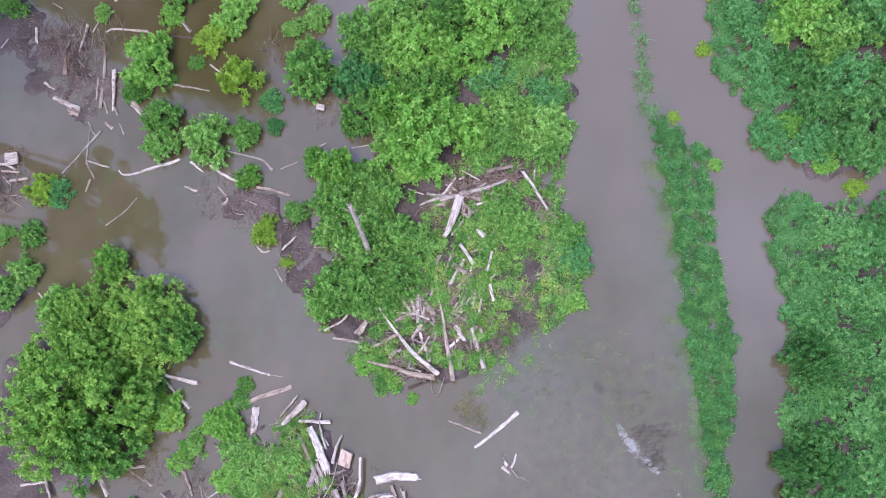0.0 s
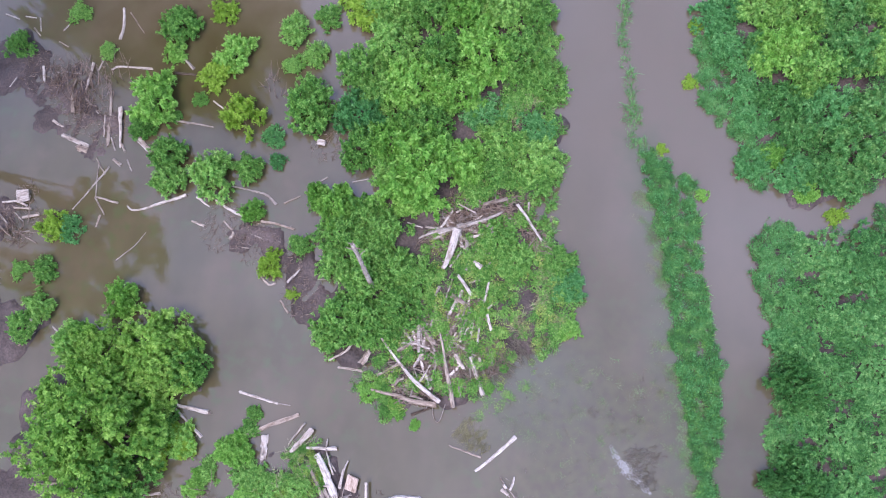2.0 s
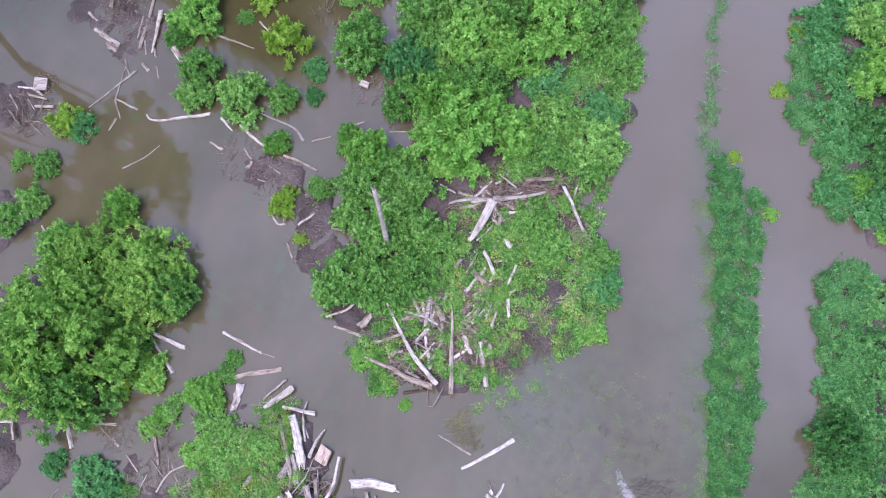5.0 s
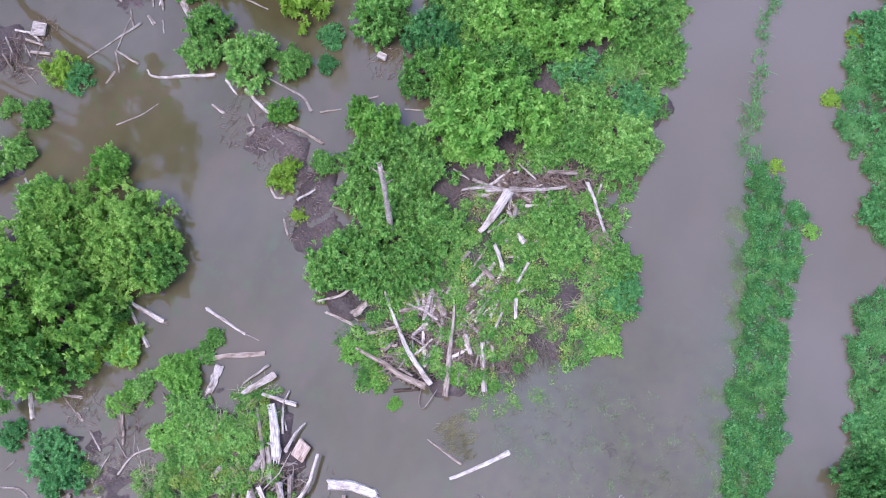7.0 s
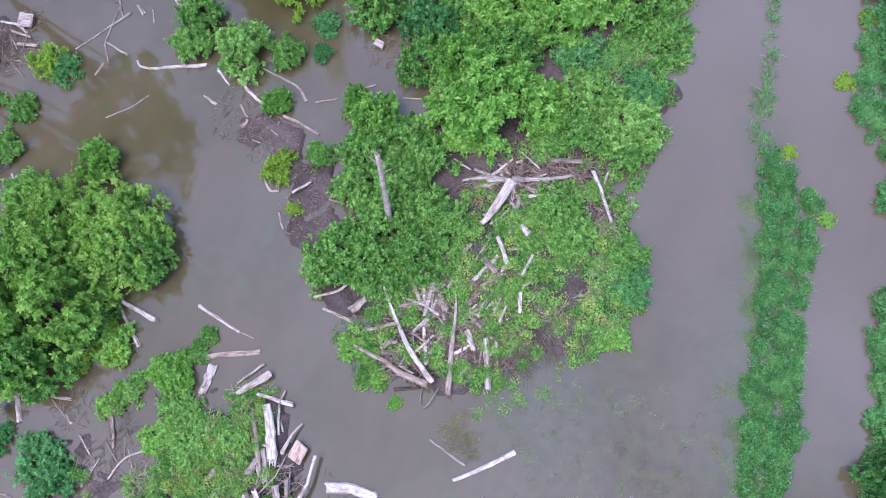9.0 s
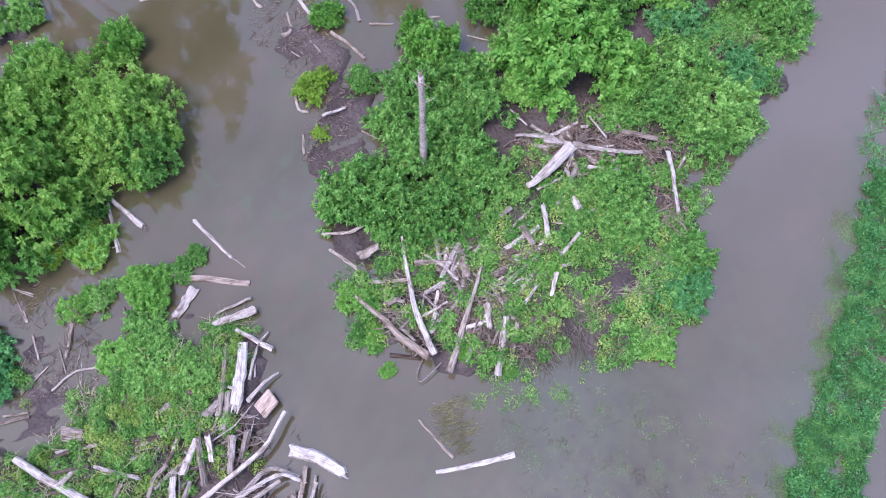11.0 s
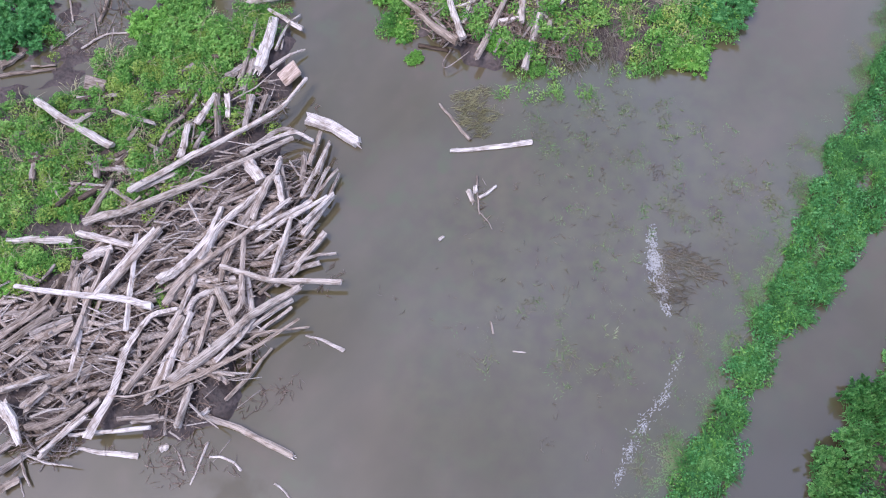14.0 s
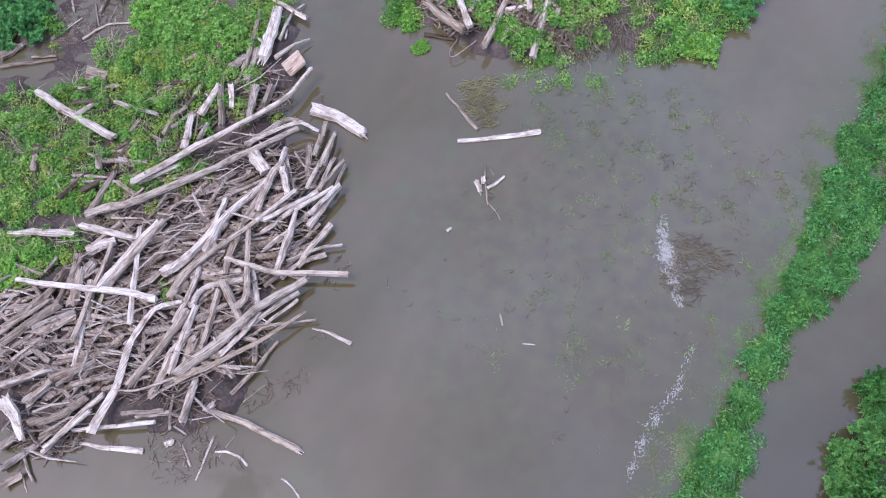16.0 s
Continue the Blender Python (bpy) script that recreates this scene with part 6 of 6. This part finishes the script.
blades("reeds", "dense green reeds standing along the drowned bank", STRIP, 470, 0.44, 0.038, REED, 0.85, 11, "reeds")
blades("reeds", "sparse green reeds on the thin drowned end of the strip", THIN_STRIP, 90, 0.4, 0.035, BANK_REED, 1.1, 110, "reeds")
weeds("strip_weeds", "leafy green weeds among the reeds", [(x, y, r * 0.8) for x, y, r in STRIP if y > 3], 210, 0.42, 0.08, LEAF["blue"], 12)
weeds("strip_weeds", "fresh green leafy weeds over the lower reed strip", [(x + 0.1, y, r * 0.9) for x, y, r in STRIP if y <= 5], 190, 0.45, 0.08, LEAF["blue"], 121)
weeds("strip_weeds", "brighter leafy weeds in patches along the strip", [(x + 0.3 * math.sin(5 * y), y, r * 0.55) for x, y, r in STRIP if y <= 7], 150, 0.5, 0.08, LEAF["green"], 122)
RIGHT_REEDS = [(12.3, 26.6, 1.2), (12.4, 25.4, 1.1), (12.2, 24.2, 0.9), (12.6, 22.6, 1.2), (13.6, 21.4, 1.1), (14.4, 20.4, 1.1), (15.0, 18.8, 1.2), (15.4, 17.3, 1.1),
               (16.3, 12.6, 1.9), (16.0, 10.4, 1.5), (16.2, 8.6, 1.3), (16.8, 6.8, 1.4), (16.6, 4.8, 1.3), (16.5, 3.2, 1.2), (16.2, 1.2, 1.0), (15.9, -0.7, 0.9), (15.8, -2.6, 0.9), (15.8, -4.6, 1.0), (16.4, -7.0, 1.2)]
weeds("strip_weeds", "leafy green weeds at the edge of the far bank", [(x + 0.3, y, r * 0.8) for x, y, r in RIGHT_REEDS], 200, 0.46, 0.08, LEAF["blue"], 131)
blades("reeds", "thick blue-green reeds at the edge of the far bank", RIGHT_REEDS, 420, 0.46, 0.042, BANK_REED, 0.8, 13, "reeds")
RIGHT_LAND = [(22, 30, 2.6), (18, 31, 2.4), (25.5, 28, 2.6), (24, 24, 2.4), (25, 20, 2.4), (24.5, 15, 2.2), (23.5, 9.5, 2.2), (24, 5, 2.2), (24, 1, 2.2), (23.5, -3, 2.2), (20.4, 7.4, 2.2), (20.9, 4.6, 2.2), (20.7, 1.8, 2.2), (18.6, 9.6, 2.0), (18.4, 4.0, 1.8), (19.5, -2.0, 2.4), (19.0, 0.5, 2.0), (22.5, -6.0, 3.0), (18.0, -5.0, 2.0),
              (14.5, 25.0, 1.8), (16.0, 22.0, 1.8), (18.0, 19.5, 2.0), (21.0, 18.5, 2.2), (18.0, 27.0, 2.5), (21.5, 12.0, 2.4), (15.0, 28.5, 1.5)]
weeds("bank_weeds", "low leafy green weeds covering the bank under the bushes", RIGHT_LAND, 300, 0.5, 0.08, LEAF["dim"], 14)
GRASSY = [(2.0, 8.0, 1.75), (2.4, 10.1, 1.5), (1.7, 6.1, 1.1), (1.4, 11.8, 1.2), (0.4, 21.9, 2.0), (0.8, 24.8, 1.5), (-1.2, 21.9, 1.2), (-0.3, 23.2, 1.5), (0.6, 19.6, 1.4), (1.3, 26.8, 1.2),
          (1.7, 15.3, 0.9), (1.6, 13.6, 0.9), (1.8, 17.4, 1.0), (1.4, 19.0, 1.1), (2.0, 20.6, 1.0), (2.1, 22.6, 0.9), (1.9, 24.6, 0.9), (2.2, 18.4, 0.7), (3.0, 6.9, 0.9), (3.1, 9.0, 0.9)]
blades("long_grass", "long bent grass, green with straw patches", GRASSY, 170, 0.48, 0.045, GRASS, 0.7, 15)
weeds("island_weeds", "leafy weeds growing through the grass", [(x, y, r * 0.9) for x, y, r in GRASSY], 230, 0.42, 0.095, LEAF["green"], 16)
weeds("island_weeds", "olive weeds in patches through the grass", [(x + 0.4 * math.sin(9 * y), y - 0.3, r * 0.55) for x, y, r in GRASSY if y < 13], 200, 0.45, 0.08, OLIVE, 161)
ISLAND_WEEDS = [(-9.7, 2.9, 0.9), (-7.9, 1.4, 0.9), (-8.1, 3.7, 0.8), (-7.8, 7.3, 1.1), (-6.7, 8.3, 1.1), (-5.3, 7.9, 0.9), (-3.3, 7.4, 1.0), (-4.3, 5.6, 0.55), (-6.0, 5.3, 0.6), (-6.3, 2.3, 0.5),
                (-3.0, 10.5, 1.5), (-2.2, 12.0, 1.4), (-1.2, 8.4, 1.1), (-3.4, 3.1, 0.5), (-5.6, 9.9, 0.9), (-0.9, 11.4, 1.2), (-0.2, 9.8, 1.2), (-5.2, 3.0, 0.4), (-4.9, 6.9, 0.6), (-2.2, 6.4, 0.7), (-1.6, 5.4, 0.55), (-0.7, 4.6, 0.5), (-2.4, 4.2, 0.4), (0.2, 6.6, 0.6), (-0.4, 8.0, 0.8), (-7.2, 5.6, 0.7), (-6.8, 4.4, 0.45), (-8.8, 5.0, 0.8), (-3.6, 8.9, 0.8), (-5.0, 4.4, 0.45), (-2.9, 5.0, 0.4), (-6.2, 7.0, 0.6), (-8.6, 2.2, 0.6), (-1.0, 6.9, 0.7), (-4.6, 9.0, 0.6)]
ISLAND_WEEDS += [(-4.0, 15.0, 0.5), (-3.2, 15.8, 0.6), (-1.4, 13.8, 0.5), (-0.9, 15.3, 0.5), (-0.3, 13.2, 0.6), (0.6, 15.0, 0.6), (1.4, 13.8, 0.6), (-5.7, 11.6, 0.6), (-4.1, 10.5, 0.6), (-5.2, 14.6, 0.5), (-1.9, 16.0, 0.4), (-0.6, 16.0, 0.5), (-5.8, 10.2, 0.6), (0.0, 16.0, 0.5), (-6.0, 8.9, 0.6)]
scatter = random.Random(77)
ISLAND_WEEDS += [(scatter.uniform(-8.6, -1.4), scatter.uniform(2.4, 8.8), scatter.uniform(0.22, 0.5)) for _ in range(95)]
ISLAND_WEEDS += [(scatter.uniform(-6.0, -0.6), scatter.uniform(9.0, 13.0), scatter.uniform(0.25, 0.5)) for _ in range(34)]
weeds("drift_weeds", "bright green leafy weeds growing over the drift logs", ISLAND_WEEDS, 330, 0.5, 0.10, WEED, 17)
weeds("drift_weeds", "olive yellow-green weeds between the drift logs", [(x + 0.3, y + 0.3, r * 0.55) for x, y, r in ISLAND_WEEDS], 240, 0.46, 0.08, OLIVE, 171)
blades("drift_grass", "thin grass growing up through the drift pile", [(x - 0.2, y, r * 1.2) for x, y, r in ISLAND_WEEDS], 60, 0.45, 0.022, GRASS, 1.1, 172)
blades("straw_grass", "straw-coloured patches of bent dead grass", [(1.2, 8.6, 0.7), (2.4, 7.2, 0.6), (1.5, 10.2, 0.5), (2.2, 9.4, 0.5), (0.3, 22.4, 0.7), (-0.6, 20.8, 0.6), (1.6, 6.0, 0.4), (0.2, 7.0, 0.6), (0.9, 12.2, 0.5)], 190, 0.5, 0.024, STRAW, 1.3, 173)
WEST_WEEDS = [(-15.2, -8.0, 1.7), (-13.8, -5.4, 1.8), (-16.0, -11.5, 1.5), (-15.1, -13.6, 1.5), (-13.7, -13.2, 1.2), (-13.1, -16.1, 1.2), (-14.8, -10.0, 1.3), (-13.4, -7.4, 1.5), (-12.9, -3.6, 1.3),
              (-12.2, -5.4, 1.0), (-13.3, -9.2, 1.2), (-11.4, -10.0, 0.9), (-12.4, -11.4, 1.0), (-17.4, -13.0, 1.6), (-16.4, -16.0, 1.6), (-11.6, -8.0, 0.9), (-17.2, -9.6, 0.9), (-10.8, -6.2, 0.7), (-9.6, -9.0, 0.35), (-7.5, -13.5, 0.4),
              (-9.6, -15.3, 0.35), (-12.2, -2.4, 0.8), (-14.4, -3.2, 0.9), (-16.0, -5.6, 1.1), (-13.6, -2.0, 1.2), (-14.6, -4.2, 1.3), (-15.0, -6.4, 1.4), (-12.3, -6.4, 0.9), (-14.4, -11.6, 1.1), (-16.8, -7.4, 1.2), (-12.0, -12.6, 0.6), (-11.0, -11.0, 0.5), (-12.4, -9.8, 0.8), (-14.9, -15.0, 1.2), (-10.3, -9.4, 0.5), (-11.2, -4.4, 0.5), (-18.2, -11.2, 1.2), (-13.0, -0.9, 0.7),
              (-12.0, -14.9, 0.70), (-13.4, -15.3, 0.80), (-13.4, -16.4, 0.80), (-12.0, -14.2, 0.50), (-16.3, -7.0, 0.80), (-16.2, -6.3, 0.60), (-15.6, -4.1, 1.20), (-15.4, -5.3, 1.00), (-9.4, -5.4, 0.35), (-11.2, -4.9, 0.50), (-10.7, -6.1, 0.40), (-14.2, -9.4, 0.60), (-17.1, -11.8, 0.80), (-16.2, -13.2, 0.90), (-13.5, -12.3, 0.80), (-10.6, -9.3, 0.40), (-20.2, -7.9, 0.50)]
weeds("bank_weeds", "bright green weeds spreading over the drift pile", WEST_WEEDS, 360, 0.34, 0.085, WEED, 18)
weeds("bank_weeds", "olive yellow-green weeds matted over buried logs", [(x + 0.5, y - 0.4, r * 0.75) for x, y, r in WEST_WEEDS], 240, 0.36, 0.08, OLIVE, 181)
blades("bank_grass", "straw-coloured dead grass bent over the bank logs", [(x - 0.3, y + 0.2, r * 0.6) for x, y, r in WEST_WEEDS], 75, 0.5, 0.026, STRAW, 1.4, 191)
blades("bank_grass", "thin grass between the weeds on the bank", [(x, y, r) for x, y, r in WEST_WEEDS], 90, 0.38, 0.022, GRASS, 1.1, 19)
blades("reed_tips", "yellow-green young reeds scattered through the strip", [(x + 0.5 * math.sin(7 * y), y + 0.4, r * 0.4) for x, y, r in STRIP if y < 14], 50, 0.42, 0.035, LEAF["bright"], 1.0, 25, "reeds")
# drowned weeds that just reach the surface
DROWNED = [(0.0, 1.7, 1.9), (-2.6, 0.4, 1.2), (-1.4, 1.2, 1.0), (0.6, 4.4, 0.9), (6.2, 0.8, 1.2), (4.4, 2.0, 1.4), (2.6, 0.8, 1.5), (1.8, 3.4, 1.2), (9.4, 1.0, 0.8), (9.2, 5.0, 0.7), (9.6, -2.0, 0.9),
           (9.9, -4.6, 0.8), (10.2, -6.8, 0.7), (6.0, -3.8, 1.2), (4.4, -5.6, 1.0), (3.4, -1.4, 0.9), (9.0, 8.0, 0.8), (9.2, 6.4, 0.9), (9.3, 3.2, 0.9), (9.7, -0.4, 0.9), (9.8, -3.4, 0.8), (10.3, -8.2, 0.8), (8.4, 3.0, 0.9), (7.0, 3.4, 1.2), (5.6, 3.8, 1.2), (3.6, 4.2, 1.0), (7.6, 1.0, 1.0), (5.0, -1.6, 1.2), (8.0, -5.6, 1.0), (6.4, -6.6, 1.1), (3.2, -8.0, 1.0)]
blades("drowned_weeds", "sparse drowned grass just breaking the water", DROWNED, 40, 0.10, 0.024, DRY, 2.2, 20)
blades("drowned_weeds", "pale green drowned grass just breaking the water", [(x + scatter.uniform(-r, r), y + scatter.uniform(-r, r), scatter.uniform(0.1, 0.32)) for x, y, r in DROWNED for _ in range(int(2 + 4 * r * r))], 150, 0.14, 0.03, DROWN, 1.8, 21)
blades("drowned_weeds", "fine olive stems of drowned grass at the water surface", DROWNED, 230, 0.09, 0.02, SILT, 2.4, 26)
blades("drowned_weeds", "murky green drowned weeds in loose patches", [(x + scatter.uniform(-r, r), y + scatter.uniform(-r, r), scatter.uniform(0.15, 0.5)) for x, y, r in DROWNED for _ in range(int(2 + 3 * r * r))], 130, 0.10, 0.022, MURKY, 2.0, 29)
blades("drowned_fringe", "thin drowned green weeds along the reed strip", [(x - r - 0.1 + scatter.uniform(-0.3, 0.3), y + scatter.uniform(-0.5, 0.5), scatter.uniform(0.3, 0.75)) for x, y, r in STRIP if y < 16 for _ in range(3)], 210, 0.12, 0.02, MURKY, 1.8, 27)
blades("drowned_fringe", "silted stems and dead leaves along the reed strip", [(x - r - 0.3 + scatter.uniform(-0.5, 0.5), y + scatter.uniform(-0.5, 0.5), scatter.uniform(0.5, 1.0)) for x, y, r in STRIP if y < 16], 260, 0.10, 0.024, SILT, 2.0, 28)
blades("edge_weeds", "green weeds standing in shallow water off the island", [(-1.9, 2.2, 0.55), (-1.4, 1.5, 0.4), (-0.6, 2.4, 0.5), (0.4, 3.2, 0.5), (-2.4, 1.2, 0.4)], 260, 0.24, 0.024, WEED, 1.2, 22)
weeds("edge_weeds", "leafy green weeds half drowned off the island", [(-2.0, 2.3, 0.4), (-1.3, 1.7, 0.35), (-0.6, 2.6, 0.4), (0.3, 3.3, 0.3), (-2.5, 1.4, 0.25), (0.9, 4.4, 0.4)], 180, 0.15, 0.06, WEED, 221)
sticks("stem_mat", "brown drowned stems gathered against a shoal", [(7.8, -1.2, 0.9), (7.6, -2.2, 0.6), (8.4, -0.6, 0.5), (7.2, -0.8, 0.6), (8.2, -2.4, 0.5)], 60, 0.34, 0.024, DRY, 0.05, 0.4, 23)
sticks("stem_mat", "pale dead stems caught near a floating log", [(-2.7, -0.4, 0.6), (-3.4, 0.0, 0.5), (-1.9, -0.7, 0.35), (-3.0, 0.6, 0.5), (-2.2, 0.1, 0.4)], 110, 0.4, 0.02, STRAW, 0.04, 0.9, 24)


sticks("stem_mat", "brown and pale bits of stem stranded on the shoal", [(5.97, 1.3, 0.3), (4.7, 1.74, 0.4), (6.9, 0.55, 0.4), (-0.9, 1.07, 0.25), (1.57, 1.38, 0.3), (3.15, -6.6, 0.3), (6.0, -6.1, 0.25), (4.0, -6.36, 0.25), (7.3, -9.5, 0.3), (-0.44, -3.0, 0.3), (0.2, -3.6, 0.3), (0.55, -4.0, 0.2), (3.2, 0.4, 0.3), (7.6, 1.6, 0.3), (8.6, 0.6, 0.3), (5.2, 0.4, 0.25), (8.8, -4.0, 0.25), (2.4, 2.4, 0.3)]
       + [(scatter.uniform(0, 9), scatter.uniform(-7, 4), 0.16) for _ in range(60)], 34, 0.18, 0.018, DRY, 0.03, None, 33)
sticks("stem_mat", "pale dead stems stranded on the shoal", [(scatter.uniform(-1, 9.5), scatter.uniform(-9, 4.5), 0.16) for _ in range(80)] + [(-0.44, -2.9, 0.25), (0.0, -3.3, 0.25), (4.7, 1.7, 0.4)], 30, 0.24, 0.02, GREY_WOOD, 0.03, None, 34)


# ---- white water where the flood runs over a shoal ----
def foam(name, label, line, width, count, seed):
    """Small raised flecks of white water, crowded along a line and thinning out to one side."""
    rng = np.random.default_rng(seed)
    verts, faces = [], []
    run = smooth_path([(x, y, 0.0) for x, y in line], 8)
    for _ in range(count):
        i = rng.integers(0, len(run) - 1)
        c = run[i].lerp(run[i + 1], rng.uniform())
        d = (run[i + 1] - run[i]).normalized()
        s = Vector((-d.y, d.x, 0))
        fade = math.sin(math.pi * (i + 0.5) / len(run)) ** 1.5
        drift = 0.5 + 0.5 * math.sin(i * 0.9 + seed)
        if rng.uniform() > 0.25 + 0.75 * fade * drift:
            continue
        c = c + s * (rng.normal(0.15, 0.4) * width * (0.3 + fade) + 0.1 * math.sin(i * 1.7)) + d * rng.normal(0, 0.12)
        ln, w = rng.uniform(0.012, 0.05) * rng.choice((1, 1, 1, 2)), rng.uniform(0.006, 0.018)
        a = rng.normal(0, 0.9)
        u = d * math.cos(a) + s * math.sin(a)
        k = Vector((-u.y, u.x, 0))
        o, sides = len(verts), 6
        for q in range(sides):
            e = 2 * math.pi * q / sides
            g = rng.uniform(0.6, 1.3)
            verts.append(c + u * (ln * math.cos(e) * g) + k * (w * math.sin(e) * g) + Vector((0, 0, 0.003)))
        verts.append(c + Vector((0, 0, rng.uniform(0.01, 0.03))))
        faces += [(o + q, o + (q + 1) % sides, o + sides) for q in range(sides)]
    ob = mesh_object(name, verts, faces, FOAM)
    return tagged(ob, label, "foam", kind="stuff")


foam("foam", "white riffle foam where water breaks over a shoal", [(5.8, -0.4), (6.5, -1.35), (7.3, -2.1), (8.1, -2.95)], 0.3, 2600, 31)
foam("foam", "thin line of white foam along the current's edge", [(9.3, -4.0), (9.62, -5.45), (9.55, -7.0), (9.77, -8.2), (9.94, -9.2)], 0.2, 800, 32)
